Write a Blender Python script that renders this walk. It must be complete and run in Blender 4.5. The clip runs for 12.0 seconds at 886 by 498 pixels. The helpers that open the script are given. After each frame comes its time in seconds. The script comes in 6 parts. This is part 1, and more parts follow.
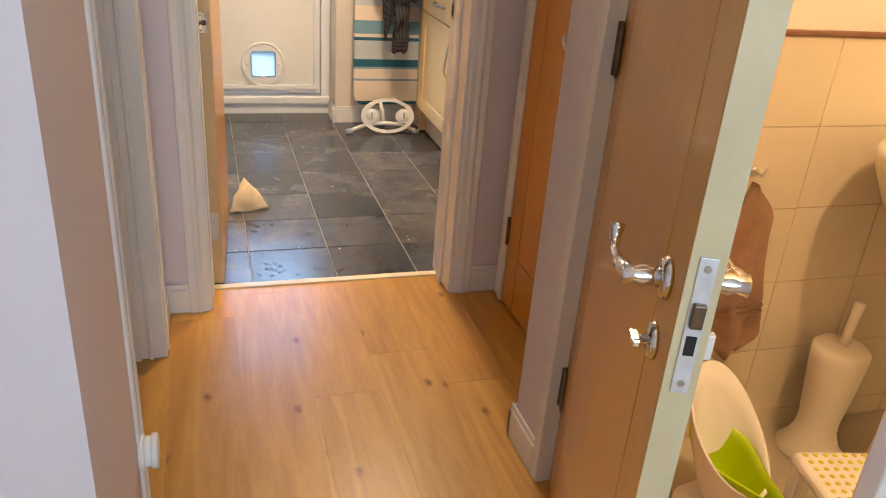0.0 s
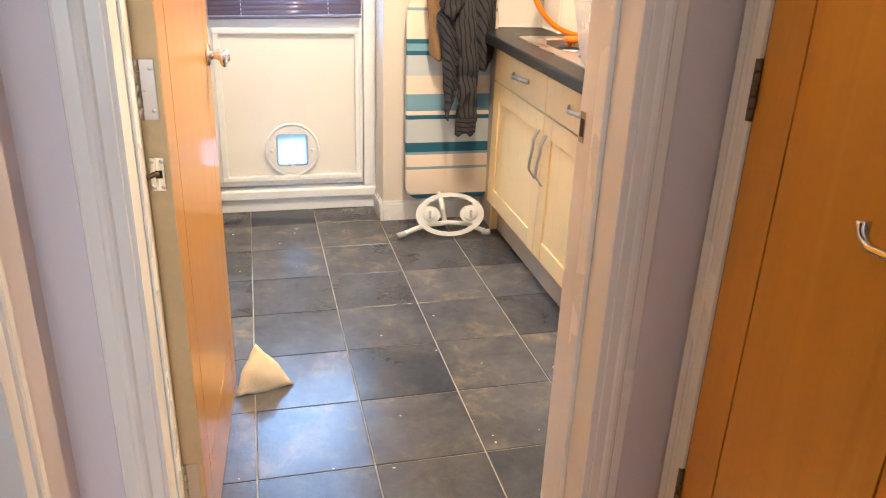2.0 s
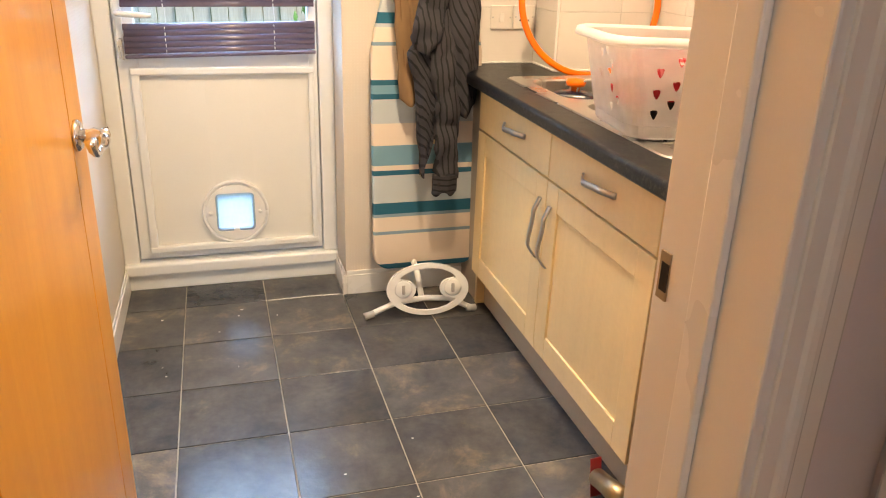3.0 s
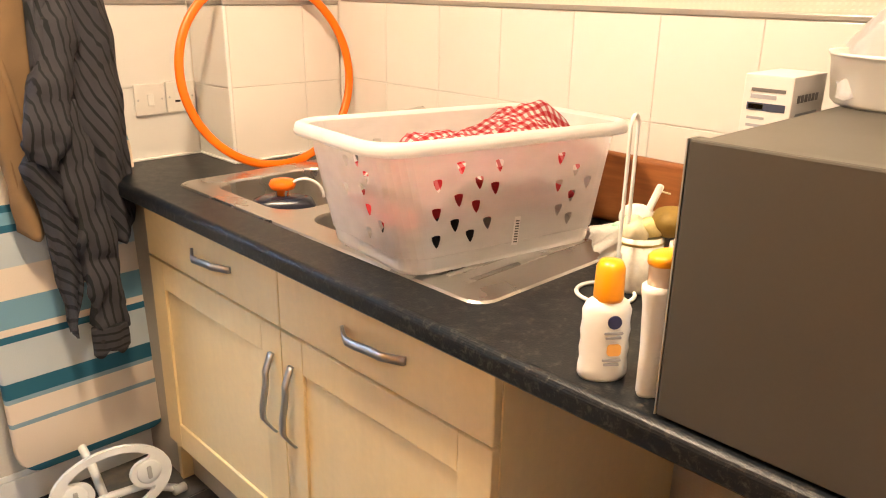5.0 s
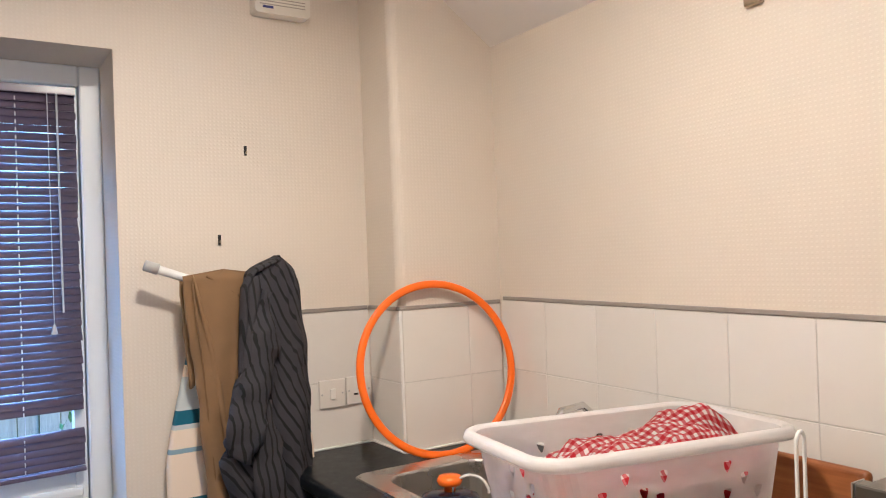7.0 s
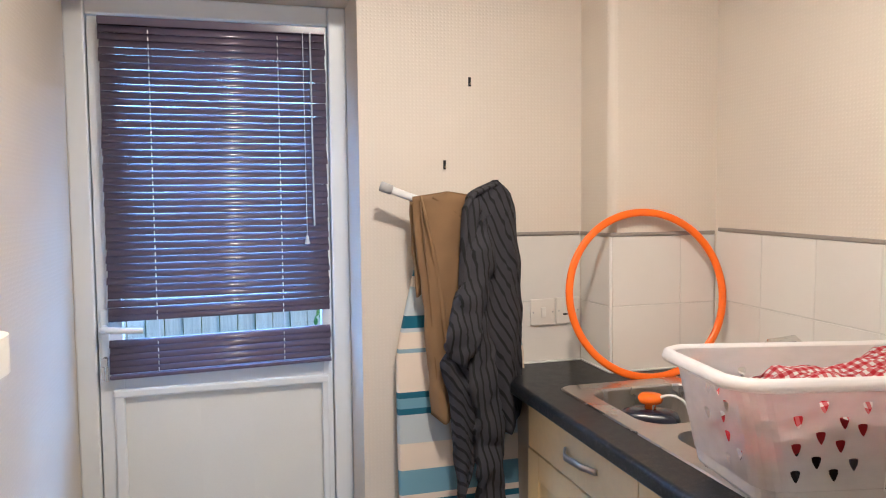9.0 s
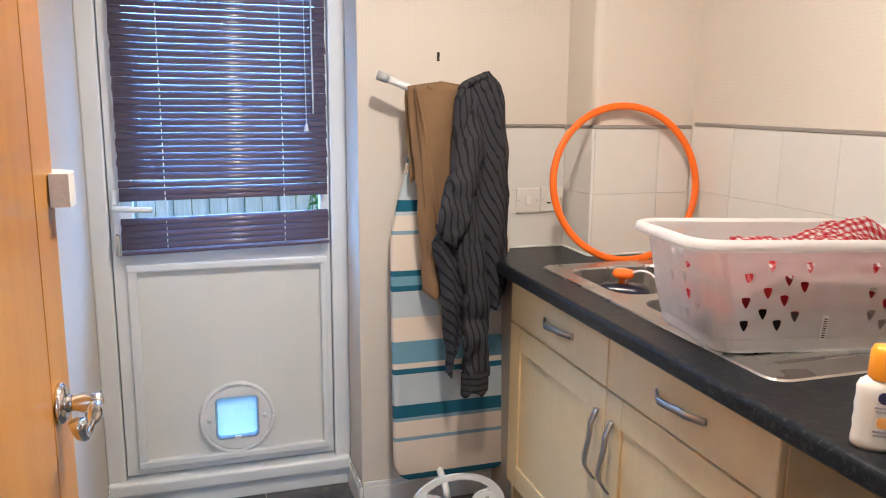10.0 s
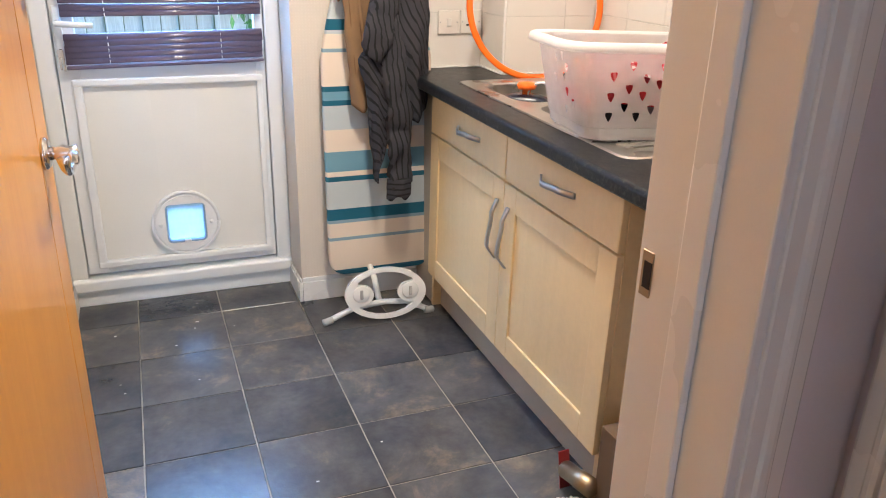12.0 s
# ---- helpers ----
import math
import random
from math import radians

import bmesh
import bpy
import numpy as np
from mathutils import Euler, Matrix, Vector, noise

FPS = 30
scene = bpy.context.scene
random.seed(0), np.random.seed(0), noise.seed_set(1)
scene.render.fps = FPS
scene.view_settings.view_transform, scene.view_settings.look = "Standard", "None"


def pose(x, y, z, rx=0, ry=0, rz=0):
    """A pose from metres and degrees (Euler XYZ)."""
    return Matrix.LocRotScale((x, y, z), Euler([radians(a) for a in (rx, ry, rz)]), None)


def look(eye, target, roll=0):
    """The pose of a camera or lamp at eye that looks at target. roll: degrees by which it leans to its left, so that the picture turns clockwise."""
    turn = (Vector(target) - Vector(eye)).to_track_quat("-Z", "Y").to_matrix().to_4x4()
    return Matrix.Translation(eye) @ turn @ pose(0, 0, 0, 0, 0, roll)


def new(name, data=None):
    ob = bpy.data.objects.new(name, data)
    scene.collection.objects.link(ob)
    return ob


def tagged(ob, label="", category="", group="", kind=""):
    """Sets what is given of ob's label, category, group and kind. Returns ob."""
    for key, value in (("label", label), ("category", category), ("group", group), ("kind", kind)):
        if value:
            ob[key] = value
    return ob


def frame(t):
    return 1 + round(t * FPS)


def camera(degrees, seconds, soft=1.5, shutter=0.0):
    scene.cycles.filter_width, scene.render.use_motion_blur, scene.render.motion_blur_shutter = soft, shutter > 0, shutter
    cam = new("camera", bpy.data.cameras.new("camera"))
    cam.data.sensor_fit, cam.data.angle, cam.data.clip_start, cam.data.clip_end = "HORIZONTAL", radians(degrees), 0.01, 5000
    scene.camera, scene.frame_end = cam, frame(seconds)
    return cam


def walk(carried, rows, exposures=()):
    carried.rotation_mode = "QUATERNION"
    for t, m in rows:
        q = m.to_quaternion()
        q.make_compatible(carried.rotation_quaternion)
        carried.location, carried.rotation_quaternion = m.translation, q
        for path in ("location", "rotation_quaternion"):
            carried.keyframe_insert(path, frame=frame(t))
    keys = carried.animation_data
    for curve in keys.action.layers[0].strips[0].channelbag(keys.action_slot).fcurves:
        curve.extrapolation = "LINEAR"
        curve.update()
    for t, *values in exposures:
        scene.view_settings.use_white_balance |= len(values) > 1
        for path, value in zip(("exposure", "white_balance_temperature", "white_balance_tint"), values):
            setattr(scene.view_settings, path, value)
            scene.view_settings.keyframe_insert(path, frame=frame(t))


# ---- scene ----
cam = camera(60.5, 12.0, soft=1.1)
PATH = [
    (0, (-0.03, 0.045, 1.265), (0.539, 1.774, 0.436), 4.5),
    (0.5, (-0.03, 0.24, 1.26), (0.426, 1.998, 0.421), 4.0),
    (1, (0.016, 0.532, 1.287), (0.448, 2.305, 0.469), 3.1),
    (1.5, (0.061, 0.888, 1.286), (0.527, 2.665, 0.493), 2.1),
    (2, (0.136, 1.163, 1.286), (0.594, 2.952, 0.518), 2.1),
    (2.5, (0.227, 1.496, 1.304), (0.663, 3.306, 0.575), 2.8),
    (2.7, (0.242, 1.618, 1.296), (0.7, 3.425, 0.57), 2.5),
    (4.5, (0.37, 2.431, 1.308), (1.568, 3.832, 0.532), 0.9),
    (5, (0.394, 2.465, 1.342), (1.72, 3.824, 0.712), 0.3),
    (5.5, (0.406, 2.454, 1.384), (1.769, 3.859, 0.978), -0.6),
    (6, (0.392, 2.432, 1.416), (1.734, 3.902, 1.217), -1.3),
    (6.5, (0.361, 2.414, 1.439), (1.603, 3.98, 1.4), -1.8),
    (7, (0.33, 2.399, 1.453), (1.414, 4.079, 1.491), -2.3),
    (7.5, (0.308, 2.381, 1.461), (1.191, 4.174, 1.527), -2.2),
    (7.7, (0.299, 2.372, 1.458), (1.117, 4.196, 1.524), -2.0),
    (9.5, (0.29, 2.215, 1.403), (0.826, 4.127, 1.166), -0.2),
    (10, (0.221, 2.129, 1.364), (0.814, 4.006, 1.013), 0.4),
    (10.5, (0.171, 2.046, 1.353), (0.836, 3.874, 0.886), 1.0),
    (11, (0.188, 1.981, 1.334), (0.876, 3.775, 0.779), 1.4),
    (11.5, (0.215, 1.872, 1.315), (0.911, 3.633, 0.67), 1.6),
    (12, (0.19, 1.793, 1.313), (0.883, 3.522, 0.586), 1.5),
]
walk(cam, [(t, look(eye, target, roll)) for t, eye, target, roll in PATH],
     [(0.0, 0.10, 7700, 12), (0.5, 0.05, 8500, 13), (1.0, 0.40, 8000, 11), (2.0, 0.60, 6900, 10), (2.5, 0.22, 7800, 11), (4.5, 0.36, 7800, 11), (5.5, 0.0, 6300, 10), (6.5, -0.36, 5700, 10), (7.5, -0.48, 5400, 9), (9.5, -0.34, 5500, 9), (10.5, -0.20, 5500, 9), (12.0, 0.13, 5700, 9)])
# ---------------------------------------------------------------- light
world = bpy.data.worlds.new("world")
scene.world = world
world.use_nodes = True
wn = world.node_tree
sky = wn.nodes.new("ShaderNodeTexSky")
sky.sky_type = 'NISHITA'
sky.sun_disc = False
sky.sun_elevation, sky.sun_rotation = radians(36.6), radians(111.8)
wn.nodes["Background"].inputs[1].default_value = 0.12
wn.links.new(sky.outputs[0], wn.nodes["Background"].inputs[0])


def lamp(name, kind, where, target, power, color, size=0.1, size_y=0.0):
    data = bpy.data.lights.new(name, kind)
    data.energy, data.color = power, color
    if kind == 'AREA':
        data.size = size
        if size_y:
            data.shape, data.size_y = 'RECTANGLE', size_y
    elif kind == 'SPOT':
        data.spot_size, data.spot_blend, data.shadow_soft_size = radians(size), 0.45, 0.03
    elif kind == 'SUN':
        data.angle = radians(size)
    else:
        data.shadow_soft_size = size
    ob = new(name, data)
    ob.matrix_world = look(where, target)
    return ob


SUN = lamp("sun", 'SUN', (10, -4, 8), (0, 0, 0), 4.6, (1.0, 0.95, 0.88), 0.6)
KITCHEN_LAMP = lamp("kitchen_ceiling_light", 'AREA', (0.76, 3.36, 2.385), (0.76, 3.36, 0), 42, (1.0, 0.82, 0.62), 0.15)
DOOR_LAMP = lamp("doorway_downlight", 'SPOT', (0.99, 2.63, 2.385), (0.60, 2.36, 0), 85, (1.0, 0.80, 0.58), 80)
HALL_LAMP = lamp("hall_bulb", 'POINT', (0.25, 0.75, 2.28), (0, 0, 0), 2.5, (1.0, 0.80, 0.58), 0.05)
BATH_LAMP = lamp("bathroom_bulb", 'POINT', (1.12, 0.42, 2.2), (1, 1, 0), 44, (1.0, 0.74, 0.45), 0.05)
WINDOW_LIGHT = lamp("landing_window_light", 'AREA', (0.10, -2.06, 1.5), (0.10, 1.0, 1.2), 44, (0.52, 0.74, 1.0), 0.85, 1.15)
# Unseen blue panel over the lawn, added to strengthen skylight through the door.
SKY_PANEL = lamp("added_sky_panel", 'AREA', (0.29, 6.5, 3.1), (0.29, 4.8, 1.3), 1350, (0.30, 0.56, 1.0), 5.0, 3.4)


# ---------------------------------------------------------------- materials
def surface(name, base, rough=0.5, metal=0.0, vary=0.12, scale=6.0, fine=90.0, bump=0.05, coat=0.0, stretch=(1, 1, 1), spread=0.0, trans=0.0, sub=0.0):
    """A painted, moulded or raw surface with variation at two scales and a little relief."""
    m = bpy.data.materials.new(name)
    m.use_nodes = True
    t, L = m.node_tree, m.node_tree.links
    b = t.nodes["Principled BSDF"]
    co = t.nodes.new("ShaderNodeTexCoord")
    info = t.nodes.new("ShaderNodeObjectInfo")
    add = t.nodes.new("ShaderNodeVectorMath")
    add.operation = 'MULTIPLY_ADD'
    add.inputs[1].default_value = stretch
    shift = t.nodes.new("ShaderNodeMath")
    shift.operation = 'MULTIPLY'
    shift.inputs[1].default_value = 37.0
    L.new(info.outputs["Random"], shift.inputs[0])
    L.new(co.outputs["Object"], add.inputs[0])
    L.new(shift.outputs[0], add.inputs[2])
    big, small = t.nodes.new("ShaderNodeTexNoise"), t.nodes.new("ShaderNodeTexNoise")
    big.inputs["Scale"].default_value, small.inputs["Scale"].default_value = scale, fine
    big.inputs["Detail"].default_value, small.inputs["Detail"].default_value = 4, 3
    for n in (big, small):
        L.new(add.outputs[0], n.inputs["Vector"])
    mix = t.nodes.new("ShaderNodeMath")
    mix.operation = 'MULTIPLY_ADD'
    mix.inputs[1].default_value = 0.35
    L.new(small.outputs[0], mix.inputs[0])
    L.new(big.outputs[0], mix.inputs[2])
    gain = t.nodes.new("ShaderNodeMapRange")
    gain.inputs["From Min"].default_value, gain.inputs["From Max"].default_value = 0.35, 1.0
    gain.inputs["To Min"].default_value, gain.inputs["To Max"].default_value = 1 - vary, 1 + vary
    L.new(mix.outputs[0], gain.inputs["Value"])
    hsv = t.nodes.new("ShaderNodeHueSaturation")
    hsv.inputs["Color"].default_value = (*base, 1)
    if spread:
        per = t.nodes.new("ShaderNodeMath")
        per.operation = 'MULTIPLY_ADD'
        per.inputs[1].default_value, per.inputs[2].default_value = spread, -spread / 2
        L.new(info.outputs["Random"], per.inputs[0])
        both = t.nodes.new("ShaderNodeMath")
        L.new(per.outputs[0], both.inputs[0])
        L.new(gain.outputs[0], both.inputs[1])
        L.new(both.outputs[0], hsv.inputs["Value"])
    else:
        L.new(gain.outputs[0], hsv.inputs["Value"])
    L.new(hsv.outputs[0], b.inputs["Base Color"])
    b.inputs["Metallic"].default_value = metal
    b.inputs["Coat Weight"].default_value = coat
    b.inputs["Transmission Weight"].default_value = trans
    if sub:
        b.inputs["Subsurface Weight"].default_value = sub
        b.inputs["Subsurface Radius"].default_value = (0.01, 0.008, 0.006)
    rr = t.nodes.new("ShaderNodeMapRange")
    rr.inputs["To Min"].default_value, rr.inputs["To Max"].default_value = max(0.02, rough * 0.8), min(1, rough * 1.2)
    L.new(big.outputs[0], rr.inputs["Value"])
    L.new(rr.outputs[0], b.inputs["Roughness"])
    if bump:
        bp = t.nodes.new("ShaderNodeBump")
        bp.inputs["Strength"].default_value, bp.inputs["Distance"].default_value = bump, 0.004
        L.new(small.outputs[0], bp.inputs["Height"])
        L.new(bp.outputs[0], b.inputs["Normal"])
    return m


def node(m, kind, **props):
    n = m.node_tree.nodes.new(kind)
    for k, v in props.items():
        n.inputs[k.replace("_", " ")].default_value = v
    return n


def wood(name, dark, light, rough, grain=(26, 26, 1.2), rings=3.0, knots=0.0, coat=0.0, spread=0.0, across="Y"):
    """Grain that runs along the axis whose stretch is smallest; rings: how strongly it waves."""
    m = surface(name, light, rough, vary=0.1, scale=2.0, fine=60, bump=0.02, coat=coat, stretch=(1, 1, 1), spread=spread)
    t, L = m.node_tree, m.node_tree.links
    hsv = [n for n in t.nodes if n.type == 'HUE_SAT'][0]
    add = [n for n in t.nodes if n.type == 'VECT_MATH'][0]
    st = t.nodes.new("ShaderNodeVectorMath")
    st.operation = 'MULTIPLY'
    st.inputs[1].default_value = grain
    L.new(add.outputs[0], st.inputs[0])
    n1 = node(m, "ShaderNodeTexNoise", Scale=1.0, Detail=6.0, Roughness=0.65, Distortion=rings)
    L.new(st.outputs[0], n1.inputs["Vector"])
    ramp = t.nodes.new("ShaderNodeValToRGB")
    ramp.color_ramp.elements[0].position, ramp.color_ramp.elements[1].position = 0.32, 0.68
    ramp.color_ramp.elements[0].color, ramp.color_ramp.elements[1].color = (*dark, 1), (*light, 1)
    L.new(n1.outputs[0], ramp.inputs[0])
    out = ramp.outputs[0]
    if knots:
        kv = t.nodes.new("ShaderNodeVectorMath")
        kv.operation = 'MULTIPLY'
        kv.inputs[1].default_value = (4.2, 2.3, 1)
        L.new(add.outputs[0], kv.inputs[0])
        vor = node(m, "ShaderNodeTexVoronoi", Scale=1.0, Randomness=1.0)
        vor.voronoi_dimensions = '2D'
        warp = node(m, "ShaderNodeTexNoise", Scale=30.0, Detail=2.0)
        L.new(add.outputs[0], warp.inputs["Vector"])
        bend = t.nodes.new("ShaderNodeVectorMath")
        bend.operation = 'MULTIPLY_ADD'
        bend.inputs[1].default_value = (0.07, 0.07, 0)
        L.new(warp.outputs["Color"], bend.inputs[0])
        L.new(kv.outputs[0], bend.inputs[2])
        L.new(bend.outputs[0], vor.inputs["Vector"])
        kr = t.nodes.new("ShaderNodeMapRange")
        kr.inputs["From Min"].default_value, kr.inputs["From Max"].default_value = 0.010, 0.062
        kr.inputs["To Min"].default_value, kr.inputs["To Max"].default_value = knots, 0.0
        L.new(vor.outputs["Distance"], kr.inputs["Value"])
        mx = t.nodes.new("ShaderNodeMix")
        mx.data_type = 'RGBA'
        mx.inputs[7].default_value = (dark[0] * 0.42, dark[1] * 0.25, dark[2] * 0.10, 1)
        L.new(kr.outputs[0], mx.inputs[0])
        L.new(out, mx.inputs[6])
        out = mx.outputs[2]
    L.new(out, hsv.inputs["Color"])
    return m


def wallpaper(name, base, cell=0.011, axes=(0, 1)):
    """Blown vinyl wallpaper: rows of small raised dashes."""
    m = surface(name, base, 0.55, vary=0.05, scale=1.5, fine=120, bump=0.0)
    t, L = m.node_tree, m.node_tree.links
    b = t.nodes["Principled BSDF"]
    co = [n for n in t.nodes if n.type == 'TEX_COORD'][0]
    sep = t.nodes.new("ShaderNodeSeparateXYZ")
    L.new(co.outputs["Object"], sep.inputs[0])
    waves = []
    u = t.nodes.new("ShaderNodeMath")
    L.new(sep.outputs[0], u.inputs[0])
    L.new(sep.outputs[1], u.inputs[1])
    for src, size in ((u.outputs[0], cell * 1.05), (sep.outputs[2], cell)):
        s = t.nodes.new("ShaderNodeMath")
        s.operation = 'MULTIPLY'
        s.inputs[1].default_value = 2 * math.pi / size
        L.new(src, s.inputs[0])
        w = t.nodes.new("ShaderNodeMath")
        w.operation = 'SINE'
        L.new(s.outputs[0], w.inputs[0])
        r = t.nodes.new("ShaderNodeMapRange")
        r.inputs["From Min"].default_value, r.inputs["From Max"].default_value = -0.2, 0.5
        L.new(w.outputs[0], r.inputs["Value"])
        waves.append(r.outputs[0])
    h = t.nodes.new("ShaderNodeMath")
    h.operation = 'MULTIPLY'
    L.new(waves[0], h.inputs[0])
    L.new(waves[1], h.inputs[1])
    bp = t.nodes.new("ShaderNodeBump")
    bp.inputs["Strength"].default_value, bp.inputs["Distance"].default_value = 0.22, 0.0014
    L.new(h.outputs[0], bp.inputs["Height"])
    L.new(bp.outputs[0], b.inputs["Normal"])
    hsv = [n for n in t.nodes if n.type == 'HUE_SAT'][0]
    mx = t.nodes.new("ShaderNodeMix")
    mx.data_type = 'RGBA'
    mx.inputs[6].default_value = (base[0] * 0.972, base[1] * 0.966, base[2] * 0.957, 1)
    mx.inputs[7].default_value = (*base, 1)
    L.new(h.outputs[0], mx.inputs[0])
    L.new(mx.outputs[2], hsv.inputs["Color"])
    return m


def bands(name, axis, stops, rough=0.85, bump=0.25, fine=500):
    """Printed cloth: flat bands of colour along one object axis. stops: (place 0..1, colour)."""
    m = surface(name, (0.8, 0.8, 0.8), rough, vary=0.06, scale=3, fine=fine, bump=bump)
    t, L = m.node_tree, m.node_tree.links
    co = [n for n in t.nodes if n.type == 'TEX_COORD'][0]
    sep = t.nodes.new("ShaderNodeSeparateXYZ")
    L.new(co.outputs["Object"], sep.inputs[0])
    ramp = t.nodes.new("ShaderNodeValToRGB")
    ramp.color_ramp.interpolation = 'CONSTANT'
    e = ramp.color_ramp.elements
    e[0].position, e[0].color = 0.0, (*stops[0][1], 1)
    e.remove(e[1])
    for p, c in stops[1:]:
        e.new(p).color = (*c, 1)
    L.new(sep.outputs[axis], ramp.inputs[0])
    L.new(ramp.outputs[0], [n for n in t.nodes if n.type == 'HUE_SAT'][0].inputs["Color"])
    return m


WALL_PAINT = surface("lilac_wall_paint", (0.70, 0.65, 0.68), 0.75, vary=0.04, scale=2, fine=200, bump=0.06)
CREAM_PAPER = wallpaper("cream_wallpaper", (0.70, 0.635, 0.55))
PLAIN_CREAM = surface("plain_cream_paint", (0.75, 0.70, 0.62), 0.7, vary=0.05, scale=2, fine=150, bump=0.05)
CEILING_PAINT = surface("ceiling_paint", (0.78, 0.75, 0.71), 0.85, vary=0.04, scale=2, fine=150, bump=0.05)
WHITE_GLOSS = surface("white_gloss_paint", (0.80, 0.79, 0.76), 0.26, vary=0.03, scale=3, fine=300, bump=0.008)
UPVC = surface("white_plastic_frame", (0.80, 0.82, 0.82), 0.32, vary=0.03, scale=4, fine=40, bump=0.02)
UPVC_PANEL = surface("white_door_panel", (0.80, 0.79, 0.74), 0.42, vary=0.04, scale=3, fine=200, bump=0.05)
OAK = wood("oak_veneer", (0.535, 0.235, 0.026), (0.60, 0.280, 0.036), 0.32, grain=(14, 14, 1.0), rings=1.6, coat=0.25)
OAK_EDGE = wood("oak_edge", (0.30, 0.19, 0.09), (0.38, 0.25, 0.13), 0.45, grain=(40, 40, 2), rings=0.8)
PALE_EDGE = surface("painted_door_edge", (0.66, 0.56, 0.34), 0.45, vary=0.08, scale=10, fine=90, bump=0.05)
LAMINATE = wood("oak_laminate", (0.45, 0.205, 0.035), (0.62, 0.32, 0.07), 0.36, grain=(16, 1.3, 8), rings=1.6, knots=0.95, spread=0.10, coat=0.1)
FLOOR_GROUT = surface("pale_floor_grout", (0.26, 0.235, 0.19), 0.8, vary=0.3, scale=12, fine=120, bump=0.1)
DARK = surface("dark_gap", (0.02, 0.018, 0.016), 0.9, vary=0.1, bump=0)
MAPLE = wood("maple_laminate", (0.755, 0.575, 0.305), (0.78, 0.60, 0.325), 0.36, grain=(30, 30, 1.4), rings=0.6)
MAPLE_IN = surface("carcass_board", (0.55, 0.44, 0.30), 0.5, vary=0.05, scale=4, fine=90, bump=0.02)
CHROME = surface("chrome", (0.75, 0.74, 0.72), 0.12, metal=1, vary=0.05, scale=20, fine=90, bump=0.01)
SATIN = surface("satin_nickel", (0.52, 0.51, 0.50), 0.34, metal=1, vary=0.08, scale=14, fine=150, bump=0.03)
STEEL = surface("brushed_steel", (0.60, 0.58, 0.55), 0.28, metal=1, vary=0.08, scale=8, fine=160, bump=0.02)
BRASS = surface("aged_brass", (0.38, 0.30, 0.20), 0.4, metal=1, vary=0.15, scale=20, fine=120, bump=0.05)
WHITE_TILE = surface("white_glazed_tile", (0.74, 0.71, 0.66), 0.12, vary=0.03, scale=3, fine=20, bump=0.03, spread=0.03)
BATH_TILE = surface("cream_glazed_tile", (0.68, 0.59, 0.45), 0.16, vary=0.04, scale=3, fine=20, bump=0.03, spread=0.04)
WALL_GROUT = surface("white_wall_grout", (0.62, 0.60, 0.56), 0.8, vary=0.15, scale=14, fine=150, bump=0.1)
TRIM_GREY = surface("grey_tile_trim", (0.30, 0.27, 0.24), 0.3, vary=0.1, scale=10, fine=80, bump=0.02)


def slate():
    m = surface("slate_vinyl_tile", (0.040, 0.042, 0.046), 0.21, vary=0.34, scale=7, fine=45, bump=0.22, spread=0.40)
    t, L = m.node_tree, m.node_tree.links
    hsv = [n for n in t.nodes if n.type == 'HUE_SAT'][0]
    add = [n for n in t.nodes if n.type == 'VECT_MATH'][0]
    n1 = node(m, "ShaderNodeTexNoise", Scale=5.0, Detail=7.0, Roughness=0.70, Distortion=0.3)
    L.new(add.outputs[0], n1.inputs["Vector"])
    ramp = t.nodes.new("ShaderNodeValToRGB")
    e = ramp.color_ramp.elements
    e[0].position, e[0].color = 0.30, (0.040, 0.044, 0.054, 1)
    e[1].position, e[1].color = 0.84, (0.22, 0.18, 0.115, 1)
    e.new(0.58).color = (0.078, 0.076, 0.076, 1)
    info = [n for n in t.nodes if n.type == 'OBJECT_INFO'][0]
    tint = t.nodes.new("ShaderNodeMath")
    tint.operation = 'MULTIPLY_ADD'
    tint.inputs[1].default_value, tint.inputs[2].default_value = 0.24, -0.11
    L.new(info.outputs["Random"], tint.inputs[0])
    both = t.nodes.new("ShaderNodeMath")
    L.new(n1.outputs[0], both.inputs[0])
    L.new(tint.outputs[0], both.inputs[1])
    L.new(both.outputs[0], ramp.inputs[0])
    L.new(ramp.outputs[0], hsv.inputs["Color"])
    return m


def worktop_material():
    m = surface("dark_speckled_worktop", (0.03, 0.033, 0.034), 0.36, vary=0.3, scale=30, fine=320, bump=0.12)
    t, L = m.node_tree, m.node_tree.links
    hsv = [n for n in t.nodes if n.type == 'HUE_SAT'][0]
    add = [n for n in t.nodes if n.type == 'VECT_MATH'][0]
    n1 = node(m, "ShaderNodeTexNoise", Scale=80.0, Detail=6.0, Roughness=0.75, Distortion=0.4)
    L.new(add.outputs[0], n1.inputs["Vector"])
    ramp = t.nodes.new("ShaderNodeValToRGB")
    e = ramp.color_ramp.elements
    e[0].position, e[0].color = 0.52, (0.004, 0.006, 0.009, 1)
    e[1].position, e[1].color = 0.78, (0.085, 0.08, 0.07, 1)
    L.new(n1.outputs[0], ramp.inputs[0])
    L.new(ramp.outputs[0], hsv.inputs["Color"])
    t.nodes["Principled BSDF"].inputs["Specular IOR Level"].default_value = 0.3
    return m


SLATE = slate()
WORKTOP = worktop_material()


